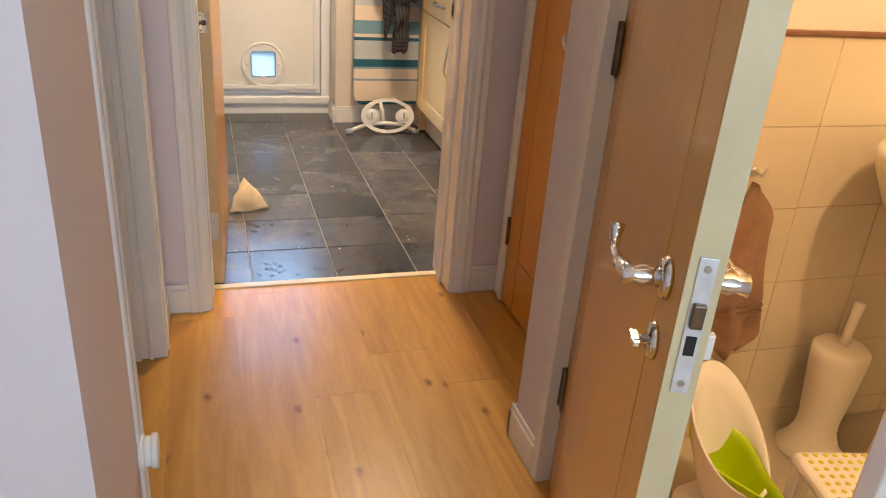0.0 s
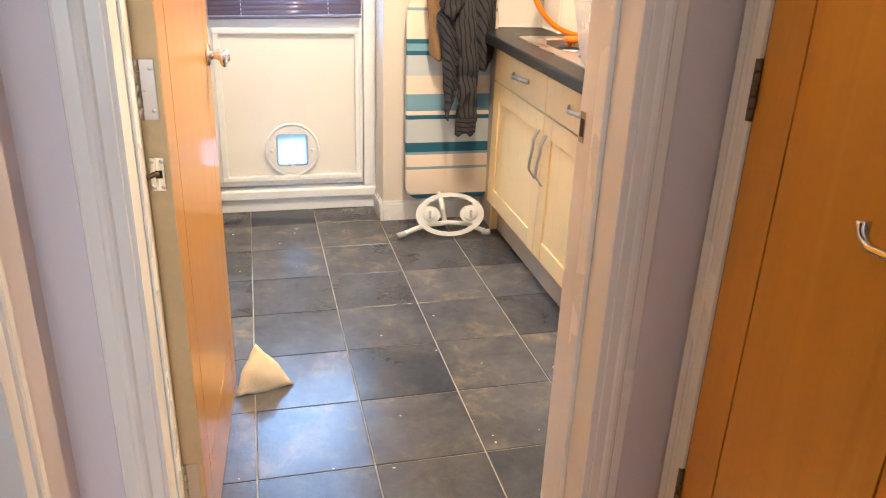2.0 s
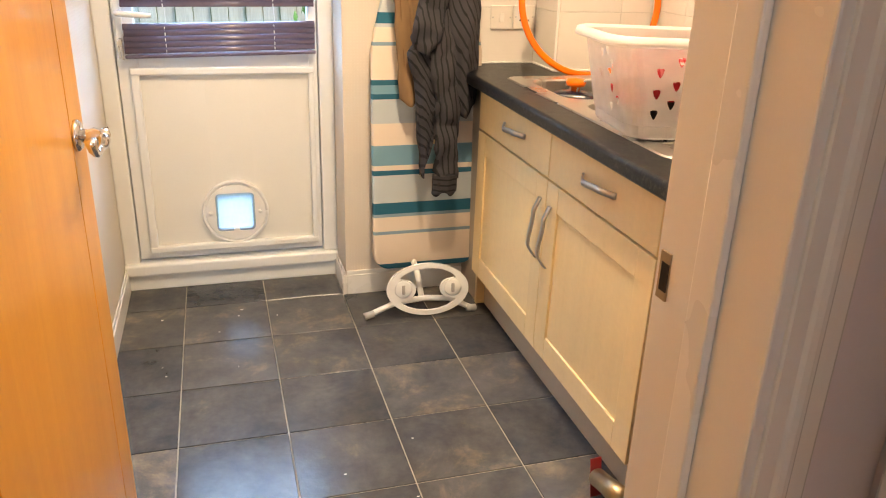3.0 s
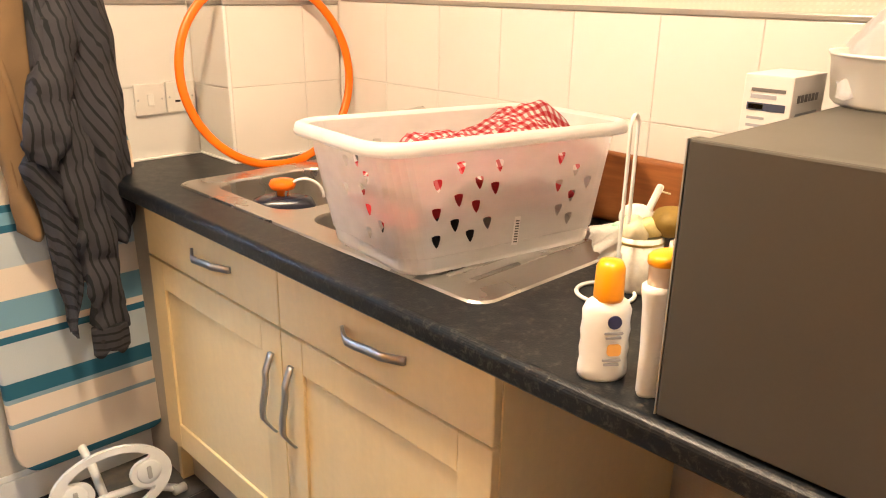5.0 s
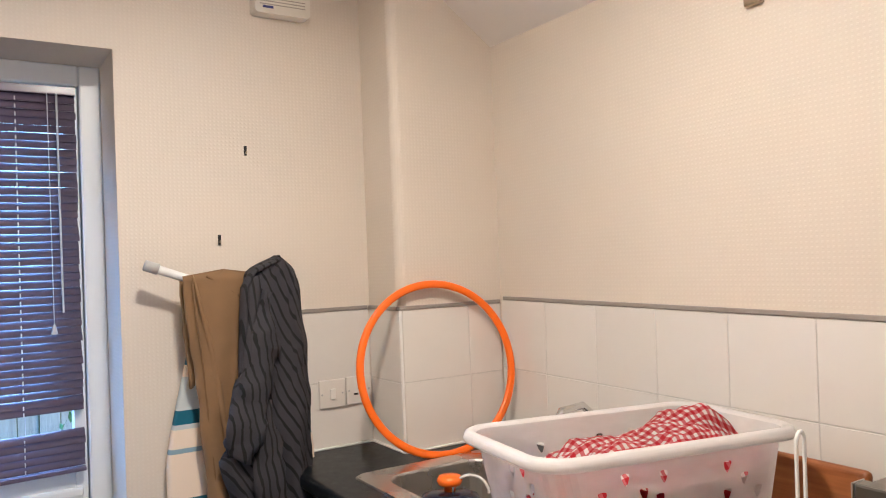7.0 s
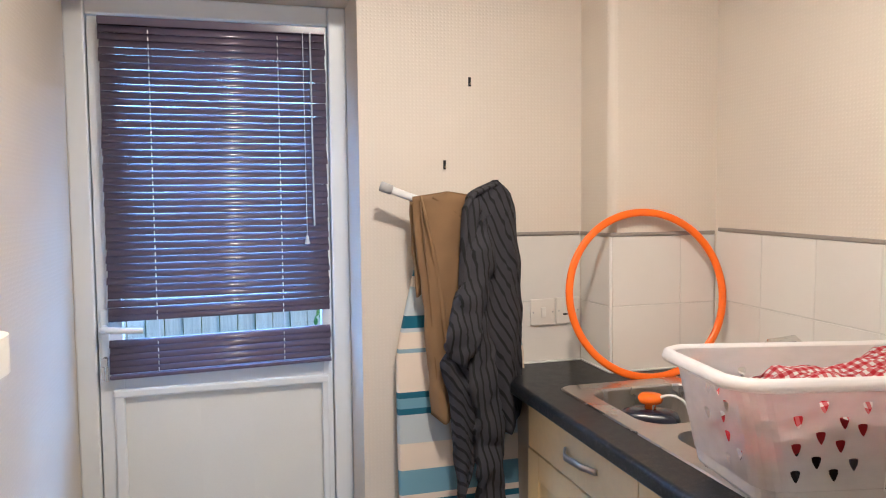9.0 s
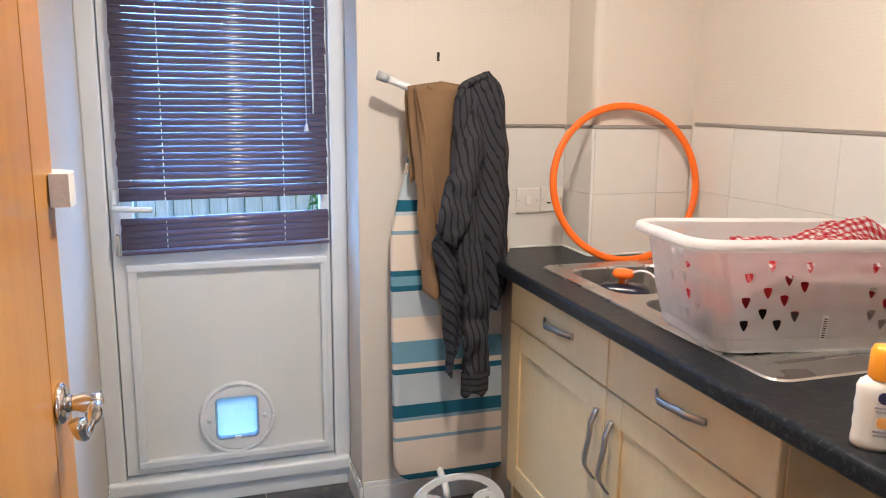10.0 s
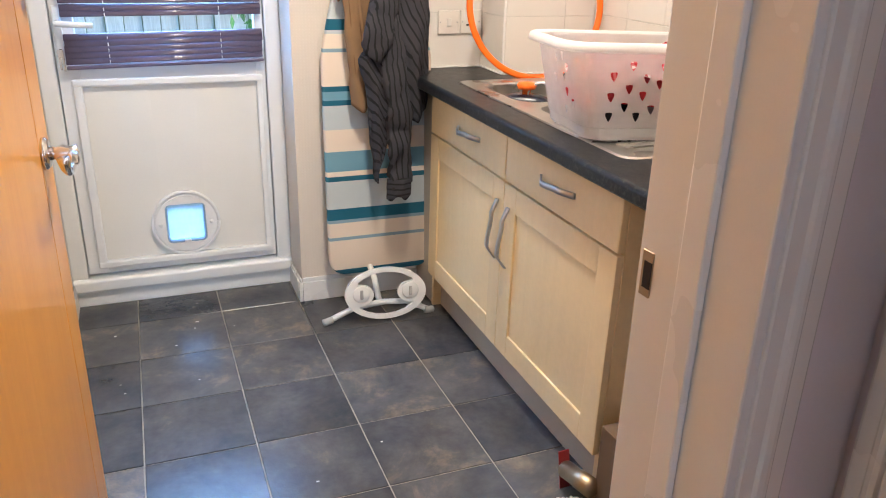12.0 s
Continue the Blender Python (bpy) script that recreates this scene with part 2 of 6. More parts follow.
def glass(name, color=(1, 1, 1), rough=0.0):
    m = bpy.data.materials.new(name)
    m.use_nodes = True
    b = m.node_tree.nodes["Principled BSDF"]
    b.inputs["Base Color"].default_value = (*color, 1)
    b.inputs["Roughness"].default_value = rough
    b.inputs["Transmission Weight"].default_value = 1.0
    b.inputs["IOR"].default_value = 1.45
    return m


GLASS = glass("window_glass")


def milky(name, color, clear=0.45, rough=0.35):
    """Thin translucent plastic: part see-through, part diffusing."""
    m = bpy.data.materials.new(name)
    m.use_nodes = True
    t, L = m.node_tree, m.node_tree.links
    b = t.nodes["Principled BSDF"]
    b.inputs["Base Color"].default_value = (*color, 1)
    b.inputs["Roughness"].default_value = rough
    tl = t.nodes.new("ShaderNodeBsdfTranslucent")
    tl.inputs[0].default_value = (*color, 1)
    tp = t.nodes.new("ShaderNodeBsdfTransparent")
    m1, m2 = t.nodes.new("ShaderNodeMixShader"), t.nodes.new("ShaderNodeMixShader")
    m1.inputs[0].default_value = 0.4
    L.new(b.outputs[0], m1.inputs[1])
    L.new(tl.outputs[0], m1.inputs[2])
    n1 = node(m, "ShaderNodeTexNoise", Scale=9.0, Detail=3.0)
    mr = t.nodes.new("ShaderNodeMapRange")
    mr.inputs["To Min"].default_value, mr.inputs["To Max"].default_value = clear - 0.08, clear + 0.08
    L.new(n1.outputs[0], mr.inputs["Value"])
    L.new(mr.outputs[0], m2.inputs[0])
    L.new(m1.outputs[0], m2.inputs[1])
    L.new(tp.outputs[0], m2.inputs[2])
    L.new(m2.outputs[0], t.nodes["Material Output"].inputs[0])
    return m


# ---------------------------------------------------------------- mesh helpers
def box(bm, x0, x1, y0, y1, z0, z1, bevel=0.0, seg=2):
    vs = [bm.verts.new((x, y, z)) for x in (x0, x1) for y in (y0, y1) for z in (z0, z1)]
    fs = [bm.faces.new([vs[i] for i in f]) for f in ((0, 1, 3, 2), (4, 6, 7, 5), (0, 4, 5, 1), (2, 3, 7, 6), (0, 2, 6, 4), (1, 5, 7, 3))]
    if bevel:
        es = list({e for f in fs for e in f.edges})
        bmesh.ops.bevel(bm, geom=es, offset=bevel, segments=seg, affect='EDGES', profile=0.5)
    return bm


def boxes(*args, bevel=0.0, seg=2):
    bm = bmesh.new()
    for a in args:
        box(bm, *a, bevel=bevel, seg=seg)
    return bm


def ring_loft(bm, rings, caps=True, closed=True):
    """Joins rings of points (each a list of the same length) into a skin."""
    rows = [[bm.verts.new(p) for p in r] for r in rings]
    n = len(rows[0])
    for a, b in zip(rows, rows[1:]):
        for i in range(n if closed else n - 1):
            j = (i + 1) % n
            bm.faces.new((a[i], a[j], b[j], b[i]))
    if caps:
        bm.faces.new(list(reversed(rows[0])))
        bm.faces.new(rows[-1])
    return rows


def turned(bm, profile, n=24, centre=(0, 0), axis='Z', m=None):
    """A turned body: profile of (radius, height)."""
    rings = []
    for r, h in profile:
        ring = []
        for i in range(n):
            a = 2 * math.pi * i / n
            p = Vector((centre[0] + r * math.cos(a), centre[1] + r * math.sin(a), h))
            ring.append(m @ p if m else p)
        rings.append(ring)
    ring_loft(bm, rings)
    return bm


def tube(bm, path, radius, n=10, flat=1.0):
    """A tube along a path; radius may be a list; flat squeezes one way."""
    pts = [Vector(p) for p in path]
    rs = radius if isinstance(radius, (list, tuple)) else [radius] * len(pts)
    rings = []
    ref = Vector((0, 0, 1))
    d0 = (pts[1] - pts[0]).normalized()
    if abs(d0.dot(ref)) > 0.9:
        ref = Vector((0, 1, 0))
    side = d0.cross(ref).normalized()
    for i, p in enumerate(pts):
        d = (pts[min(i + 1, len(pts) - 1)] - pts[max(i - 1, 0)]).normalized()
        side = (side - d * side.dot(d)).normalized()
        up = d.cross(side)
        rings.append([p + rs[i] * (math.cos(a) * side + flat * math.sin(a) * up) for a in [2 * math.pi * k / n for k in range(n)]])
    ring_loft(bm, rings)
    return bm


def arc(centre, r, a0, a1, n, u=(1, 0, 0), v=(0, 0, 1)):
    c, u, v = Vector(centre), Vector(u), Vector(v)
    return [c + r * (math.cos(a) * u + math.sin(a) * v) for a in [radians(a0 + (a1 - a0) * i / n) for i in range(n + 1)]]


def rounded(w, h, r, n=5, cx=0.0, cy=0.0):
    """Outline of a rounded rectangle, anticlockwise."""
    out = []
    for sx, sy, a in ((1, 1, 0), (-1, 1, 90), (-1, -1, 180), (1, -1, 270)):
        for i in range(n + 1):
            t = radians(a + 90 * i / n)
            out.append((cx + sx * (w / 2 - r) + r * math.cos(t), cy + sy * (h / 2 - r) + r * math.sin(t)))
    return out


def smooth(bm):
    for f in bm.faces:
        f.smooth = True
    return bm


def mesh_of(name, bm, material):
    bmesh.ops.recalc_face_normals(bm, faces=bm.faces)
    me = bpy.data.meshes.new(name)
    bm.to_mesh(me)
    bm.free()
    me.materials.append(material)
    return me


def part(name, bm, material, parent=None, label="", m=None):
    ob = new(name, mesh_of(name, bm, material))
    ob.parent = parent
    if m:
        ob.matrix_basis = m
    if label:
        ob["label"] = label
    return ob


def thing(name, label, category, m=None, group="", kind=""):
    ob = new(name)
    ob.empty_display_size = 0.05
    if m:
        ob.matrix_basis = m
    return tagged(ob, label, category, group, kind)


def structure(name, bm, material, label, category="wall"):
    return tagged(part(name, bm, material), label, category, kind="structure")


# ---------------------------------------------------------------- the large structure
KX0, KX1, KY0, KY1, CEIL = -0.137, 1.81, 2.48, 4.56, 2.40
DOOR_R, DOOR_TOP = 0.70, 2.06        # the recess of the outside door
TOP = 0.89                           # worktop height
FALL = Matrix.Translation((0, 3.76, 0.7)) @ Matrix.Rotation(radians(0.95), 4, 'X') @ Matrix.Translation((0, -3.76, -0.7))   # the run of worktop is not quite level

floor = structure("floor", boxes((-2.6, 2.6, 2.465, 5.0, -0.1, -0.003)), FLOOR_GROUT, "dark slate-look floor tiles with pale grout", "floor")
hall_floor = structure("hall_floor", boxes((-2.6, 2.6, -2.2, 2.465, -0.1, -0.0085)), surface("brown_underlay", (0.30, 0.15, 0.05), 0.8), "oak laminate planks with dark knots", "floor")

wall_north = structure("wall_north", boxes((DOOR_R, 1.93, KY1, 4.86, 0, 2.5), (KX0, DOOR_R, KY1, 4.86, DOOR_TOP, 2.5)), CREAM_PAPER, "cream embossed wallpaper around the recessed outside door")
wall_east = structure("wall_east", boxes((KX1, 1.93, 2.515, KY1, 0, 2.5)), CREAM_PAPER, "cream embossed wallpaper above a band of white tiles")
wall_west = structure("wall_west", boxes((-0.257, KX0, 2.515, 4.86, 0, 2.5)), CREAM_PAPER, "cream embossed wallpaper beside the open oak door")


def boxing():
    """Pipe boxing in the corner: square behind the tiles, softly rounded where it is papered."""
    bm = bmesh.new()
    rings = []
    for z, r in ((TOP, 0.003), (1.320, 0.003), (1.326, 0.030), (2.5, 0.030)):
        corner = [(1.437 + r - r * math.cos(radians(15 * k)), 4.362 + r - r * math.sin(radians(15 * k)), z) for k in range(7)]
        rings.append([(1.437, KY1, z)] + corner + [(KX1, 4.362, z), (KX1, KY1, z)])
    ring_loft(bm, rings)
    return bm


wall_boxing = structure("wall_boxing", boxing(), CREAM_PAPER, "boxed-in pipe corner with cream wallpaper over white tiles")
wall_south = structure("wall_south", boxes((-0.257, -0.085, 2.33, 2.515, 0, 2.5), (0.78, 1.93, 2.33, 2.515, 0, 2.5), (-0.085, 0.78, 2.33, 2.515, 2.06, 2.5)), WALL_PAINT, "lilac-painted wall between hall and utility room")
wall_hall_west = structure("wall_hall_west", boxes((-0.35, -0.20, 2.10, 2.33, 0, 2.5), (-0.35, -0.20, 1.30, 2.0995, 2.06, 2.5)), WALL_PAINT, "lilac-painted hall wall beside and over the side doorway")
wall_hall_corner = structure("wall_hall_corner", boxes((-0.35, -0.19, 0.85, 1.2995, 0, 2.5)), WALL_PAINT, "lilac-painted hall wall before the side doorway")
wall_landing_end = structure("wall_landing_end", boxes((-1.62, -0.3505, 0.85, 0.97, 0, 2.5)), WALL_PAINT, "lilac-painted end wall of the landing")
wall_hall_east = structure("wall_hall_east", boxes((0.69, 0.80, -2.1, 0.54, 0, 2.5), (0.69, 0.80, 0.5405, 1.37, 2.06, 2.5)), WALL_PAINT, "lilac-painted hall wall beside and over the bathroom door")
wall_hall_pier = structure("wall_hall_pier", boxes((0.69, 0.80, 1.3705, 1.52, 0, 2.5), (0.8005, 0.94, 1.46, 1.52, 0, 2.5)), WALL_PAINT, "lilac-painted wall corner between bathroom and cupboard")
wall_cupboard_front = structure("wall_cupboard_front", boxes((0.9405, 1.05, 1.46, 1.70, 0, 2.5), (0.94, 1.05, 2.26, 2.33, 0, 2.5), (0.94, 1.05, 1.7005, 2.2595, 2.04, 2.5)), WALL_PAINT, "lilac-painted wall around the cupboard door")
wall_landing = structure("wall_landing", boxes((-1.62, -1.5, -2.2, 0.85, 0, 2.5), (-1.5, -0.35, -2.2, -2.1, 0, 2.5), (0.55, 0.80, -2.2, -2.1, 0, 2.5), (-0.35, 0.55, -2.2, -2.1, 0, 0.9), (-0.35, 0.55, -2.2, -2.1, 2.1, 2.5)), WALL_PAINT, "lilac-painted landing wall with a window")
wall_left_room = structure("wall_left_room", boxes((-2.5, -2.4, 0.97, 3.3, 0, 2.5), (-2.5, -0.257, 3.2, 3.3, 0, 2.5), (-2.5, -1.62, 0.87, 0.97, 0, 2.5)), WALL_PAINT, "plain painted wall of the dim side room")
wall_bathroom = structure("wall_bathroom", boxes((0.80, 2.4, 1.425, 1.52, 0, 2.5), (2.3, 2.4, -0.6, 1.425, 0, 2.5), (0.80, 2.4, -0.7, -0.6, 0, 2.5)), PLAIN_CREAM, "cream tiled bathroom wall below plain paint")
wall_cupboard = structure("wall_cupboard", boxes((1.05, 1.93, 1.52, 1.60, 0, 2.5), (1.85, 1.93, 1.60, 2.33, 0, 2.5)), WALL_PAINT, "plain wall of the closed cupboard")


def sloped_ceiling():
    """Flat ceiling that drops in a slope along the east wall."""
    bm = bmesh.new()
    prof = [(-2.6, CEIL), (1.452, CEIL), (1.81, 2.147), (1.95, 2.147), (1.95, 2.6), (-2.6, 2.6)]
    ring_loft(bm, [[(x, y, z) for x, z in prof] for y in (2.40, 5.0)])
    box(bm, -2.6, 2.6, -2.3, 2.40, CEIL, 2.6)
    return bm


ceiling = structure("ceiling", sloped_ceiling(), CEILING_PAINT, "matt off-white ceiling, sloping down along one side", "ceiling")


# ---------------------------------------------------------------- doors, linings, skirting
def architrave(parent, along, fixed, a0, a1, z0, z1, out, wide=0.065):
    """Moulded architrave strip. along: the axis it is wide in ('x' or 'y'); out: +1 or -1, the way it stands off."""
    profile = ((0, 0), (0, 0.011), (0.03, 0.0135), (0.30, 0.0145), (0.36, 0.0185), (0.46, 0.0205), (0.56, 0.0190), (0.62, 0.0165), (0.90, 0.0175), (0.97, 0.0150), (1, 0.010), (1, 0))
    bm = bmesh.new()
    rings = []
    for z in (z0, z1):
        ring = []
        for s, d in profile:
            u, v = a0 + (a1 - a0) * s, fixed + out * d
            ring.append((u, v, z) if along == 'x' else (v, u, z))
        rings.append(ring)
    ring_loft(bm, rings)
    return part("architrave", bm, WHITE_GLOSS, parent)


def skirting(name_parent, segs, h=0.10):
    bm = bmesh.new()
    for x0, x1, y0, y1 in segs:
        box(bm, x0, x1, y0, y1, 0.0, h - 0.018, bevel=0.002)
        sx, sy = (0.004, 0) if x1 - x0 < y1 - y0 else (0, 0.004)
        box(bm, x0 + sx, x1 - sx, y0 + sy, y1 - sy, h - 0.018, h, bevel=0.0025)
    return structure("baseboard", bm, WHITE_GLOSS, "white gloss skirting board", "skirting")


def rose_handle(parent, m, length=0.128, turn=1, thumb=False, key=False):
    """Scrolled chrome lever on a round rose. Local: y points out of the leaf, x along the lever."""
    bm = bmesh.new()
    spin = Matrix.Rotation(radians(-90), 4, 'X')
    turned(bm, [(0.0001, 0.0), (0.027, 0.0), (0.027, 0.005), (0.022, 0.010), (0.0001, 0.011)], 24, m=spin)
    h = part("handle", smooth(bm), CHROME, parent, "scrolled chrome lever on a round rose", m)
    bm = bmesh.new()
    turned(bm, [(0.0001, 0.01), (0.012, 0.01), (0.010, 0.02), (0.014, 0.03), (0.010, 0.04), (0.014, 0.052), (0.0001, 0.056)], 16, m=spin)
    part("neck", smooth(bm), CHROME, h)
    bm = bmesh.new()
    path, rad = [], []
    for i in range(22):
        t = i / 21
        path.append((turn * length * min(t, 0.86 + 0.3 * (t - 0.86)), 0.046 + 0.004 * math.sin(t * 3), -0.010 * math.sin(min(1, t / 0.8) * math.pi / 2) + (0.028 * ((t - 0.72) / 0.28) ** 1.4 if t > 0.72 else 0)))
        rad.append(0.0062 + 0.0050 * math.sin(min(1, t / 0.45) * math.pi) * (t < 0.45) + (0.004 * (t - 0.8) / 0.2 if t > 0.8 else 0))
    tube(bm, path, rad, 12)
    part("lever", smooth(bm), CHROME, h)
    return h


BRONZE = surface("dark_bronze", (0.16, 0.12, 0.08), 0.4, metal=0.8, vary=0.25, scale=30, fine=120, bump=0.05)


def hinge(parent, m, mat=BRONZE, words="dark bronze butt hinge"):
    bm = boxes((0.0, 0.028, -0.0015, 0.0015, -0.05, 0.05))
    hg = part("hinge", bm, mat, parent, words, m)
    bm = bmesh.new()
    for i in range(5):
        turned(bm, [(0.0001, -0.05 + i * 0.02), (0.0062, -0.05 + i * 0.02), (0.0062, -0.0312 + i * 0.02), (0.0001, -0.0312 + i * 0.02)], 12)
    part("knuckle", smooth(bm), mat, hg)
    bm = bmesh.new()
    for z in (-0.035, 0.0, 0.035):
        turned(bm, [(0.0001, 0.0012), (0.004, 0.0018), (0.0001, 0.0028)], 8, m=Matrix.Translation((0.016 + (0.006 if z else -0.006), 0, z)) @ Matrix.Rotation(radians(-90), 4, 'X'))
    part("screw", bm, mat, hg)
    return hg


def oak_door(name, label, m, width, height=2.0, thick=0.040, stile=0.095, rail=0.19, edge=OAK_EDGE):
    """Flush oak door with V-grooves. Local: x from the hinge, y through the thickness, z up."""
    d = tagged(thing(name, label, "door", m), kind="structure")
    g = 0.0036
    part("core", boxes((0.004, width - 0.004, 0.006, thick - 0.006, 0.008, height - 0.004)), DARK, d)
    zs = (0.006, rail, height - 0.11, height)
    cells = [("stile", 0, stile - g, zs[0], zs[3]), ("stile", width - stile + g, width, zs[0], zs[3]),
             ("rail", stile, width - stile, zs[0], zs[1] - g), ("rail", stile, width - stile, zs[2] + g, zs[3]),
             ("panel", stile, width - stile, zs[1], zs[2])]
    for n, x0, x1, z0, z1 in cells:
        for y0, y1 in ((0.0, 0.0075), (thick - 0.0075, thick)):
            part(n, boxes((x0, x1, y0, y1, z0, z1), bevel=0.0012), OAK, d)
    part("lipping", boxes((width - 0.0005, width + 0.003, 0.0006, thick - 0.0006, 0.006, height)), edge, d, "pale door edge")
    part("lipping", boxes((-0.003, 0.0005, 0.0006, thick - 0.0006, 0.006, height)), edge, d)
    return d


# lining and stops of the opening between hall and utility room
lining = thing("door_frame", "white gloss door lining between hall and utility room", "door frame", kind="structure")
for x0, x1 in ((-0.085, -0.052), (0.75, 0.78)):
    part("lining", boxes((x0, x1, 2.322, 2.527, 0, 2.06), bevel=0.003), WHITE_GLOSS, lining)
part("lining", boxes((-0.052, 0.75, 2.322, 2.527, 2.03, 2.06), bevel=0.003), WHITE_GLOSS, lining)
for x0, x1 in ((-0.052, -0.046), (0.738, 0.75)):
    part("stop", boxes((x0, x1, 2.40, 2.440, 0, 2.03), bevel=0.003), WHITE_GLOSS, lining)
part("stop", boxes((-0.046, 0.738, 2.40, 2.440, 2.018, 2.03), bevel=0.003), WHITE_GLOSS, lining)
architrave(lining, 'x', 2.33, -0.060, -0.126, 0, 2.11, -1)
architrave(lining, 'x', 2.33, 0.765, 0.830, 0, 2.11, -1)
architrave(lining, 'x', 2.515, 0.765, 0.830, 0, 2.11, 1)
part("threshold_strip", boxes((-0.052, 0.75, 2.462, 2.492, -0.001, 0.006), bevel=0.002), surface("pale_threshold", (0.72, 0.62, 0.42), 0.35, vary=0.08, scale=12), lining, "pale metal threshold strip")
part("strike_plate", boxes((0.7472, 0.7505, 2.496, 2.516, 0.918, 0.978), bevel=0.0008), BRASS, lining, "aged brass strike plate")
part("keep_hole", boxes((0.7462, 0.7480, 2.496, 2.510, 0.93, 0.965)), DARK, lining)

# the oak door, open into the utility room
kitchen_door = oak_door("door_1", "oak veneer door standing open into the utility room", pose(-0.012, 2.503, 0.0, 0, 0, 86.8), 0.745, edge=surface("worn_door_edge", (0.54, 0.41, 0.23), 0.45, vary=0.12, scale=10, fine=90, bump=0.05))
rose_handle(kitchen_door, Matrix.Translation((0.68, 0.0, 0.985)) @ Matrix.Rotation(radians(180), 4, 'Z'), turn=1)
for z in (0.22, 1.03, 1.82):
    hinge(kitchen_door, Matrix.Translation((-0.004, 0.038, z)) @ Matrix.Rotation(radians(-90), 4, 'Z') @ Matrix.Rotation(radians(180), 4, 'X'), SATIN, "steel butt hinge with screws")
part("latch_plate", boxes((-0.006, -0.003, 0.010, 0.034, 0.855, 0.915), bevel=0.0008), CHROME, kitchen_door, "small bolt plate on the hinge edge")
part("bolt_hole", boxes((-0.0066, -0.0055, 0.014, 0.026, 0.878, 0.892)), DARK, kitchen_door)
bm = bmesh.new()
tube(bm, [(-0.005, 0.020, 0.886), (-0.010, 0.028, 0.885), (-0.011, 0.040, 0.880), (-0.006, 0.050, 0.874)], 0.0042, 10)
part("closer_chain", smooth(bm), BRONZE, kitchen_door, "dark door-closer chain")
for sy in (0.0145, 0.0295):
    for sz in (0.862, 0.908):
        part("screw", turned(bmesh.new(), [(0.0001, 0.0), (0.0035, 0.0006), (0.0001, 0.0016)], 10), SATIN, kitchen_door, "", Matrix.Translation((-0.006, sy, sz)) @ Matrix.Rotation(radians(-90), 4, 'Y'))

# cupboard door in the hall
cup_frame = thing("door_frame", "white gloss frame of the hall cupboard door", "door frame", kind="structure")
part("lining", boxes((0.915, 1.05, 2.235, 2.262, 0, 2.03), bevel=0.003), WHITE_GLOSS, cup_frame)
part("lining", boxes((0.915, 1.05, 1.70, 1.727, 0, 2.03), bevel=0.003), WHITE_GLOSS, cup_frame)
part("lining", boxes((0.915, 1.05, 1.727, 2.235, 2.005, 2.03), bevel=0.003), WHITE_GLOSS, cup_frame)
architrave(cup_frame, 'y', 0.94, 2.248, 2.312, 0, 2.08, -1)
architrave(cup_frame, 'y', 0.94, 1.714, 1.650, 0, 2.08, -1)
cupboard_door = oak_door("door_2", "closed oak veneer cupboard door with V-grooves", pose(0.922, 2.231, 0.0, 0, 0, -90), 0.50, stile=0.093, rail=0.20)
rose_handle(cupboard_door, Matrix.Translation((0.435, 0.0, 0.95)) @ Matrix.Rotation(radians(180), 4, 'Z'), turn=1)
for z in (0.27, 1.07, 1.82):
    hinge(cupboard_door, Matrix.Translation((-0.004, -0.005, z)) @ Matrix.Rotation(radians(90), 4, 'Z'))

# bathroom doorway and its door, ajar into the hall
bath_frame = thing("door_frame", "white gloss frame of the bathroom door", "door frame", kind="structure")
for y0, y1 in ((1.342, 1.372), (0.538, 0.568)):
    part("lining", boxes((0.676, 0.81, y0, y1, 0, 2.06), bevel=0.003), WHITE_GLOSS, bath_frame)
part("lining", boxes((0.676, 0.81, 0.568, 1.342, 2.03, 2.06), bevel=0.003), WHITE_GLOSS, bath_frame)
bath_door = oak_door("door_3", "oak veneer bathroom door standing ajar, pale edge with lock plate", pose(0.712, 1.335, 0.0, 0, 0, 248.6), 0.72, edge=PALE_EDGE)
rose_handle(bath_door, Matrix.Translation((0.655, 0.0, 0.885)) @ Matrix.Rotation(radians(180), 4, 'Z'), turn=1)
rose_handle(bath_door, Matrix.Translation((0.655, 0.040, 0.885)), turn=-1)
for z in (0.28, 1.04, 1.80):
    hinge(bath_door, Matrix.Translation((-0.002, -0.005, z)))
part("lock_plate", boxes((0.7235, 0.7262, 0.010, 0.030, 0.775, 0.945), bevel=0.0008), surface("zinc_plate", (0.70, 0.74, 0.78), 0.42, metal=0.5, vary=0.12, scale=40, fine=160, bump=0.03), bath_door, "steel lock plate with latch")
for sz in (0.788, 0.932):
    part("screw", turned(bmesh.new(), [(0.0001, 0.0), (0.0045, 0.0004), (0.0040, 0.0014), (0.0001, 0.0016)], 12), SATIN, bath_door, "", Matrix.Translation((0.7262, 0.020, sz)) @ Matrix.Rotation(radians(90), 4, 'Y'))
part("latch", boxes((0.725, 0.734, 0.013, 0.027, 0.862, 0.892), bevel=0.002), BRONZE, bath_door)
part("bolt_slot", boxes((0.7258, 0.7268, 0.014, 0.026, 0.825, 0.85)), DARK, bath_door)
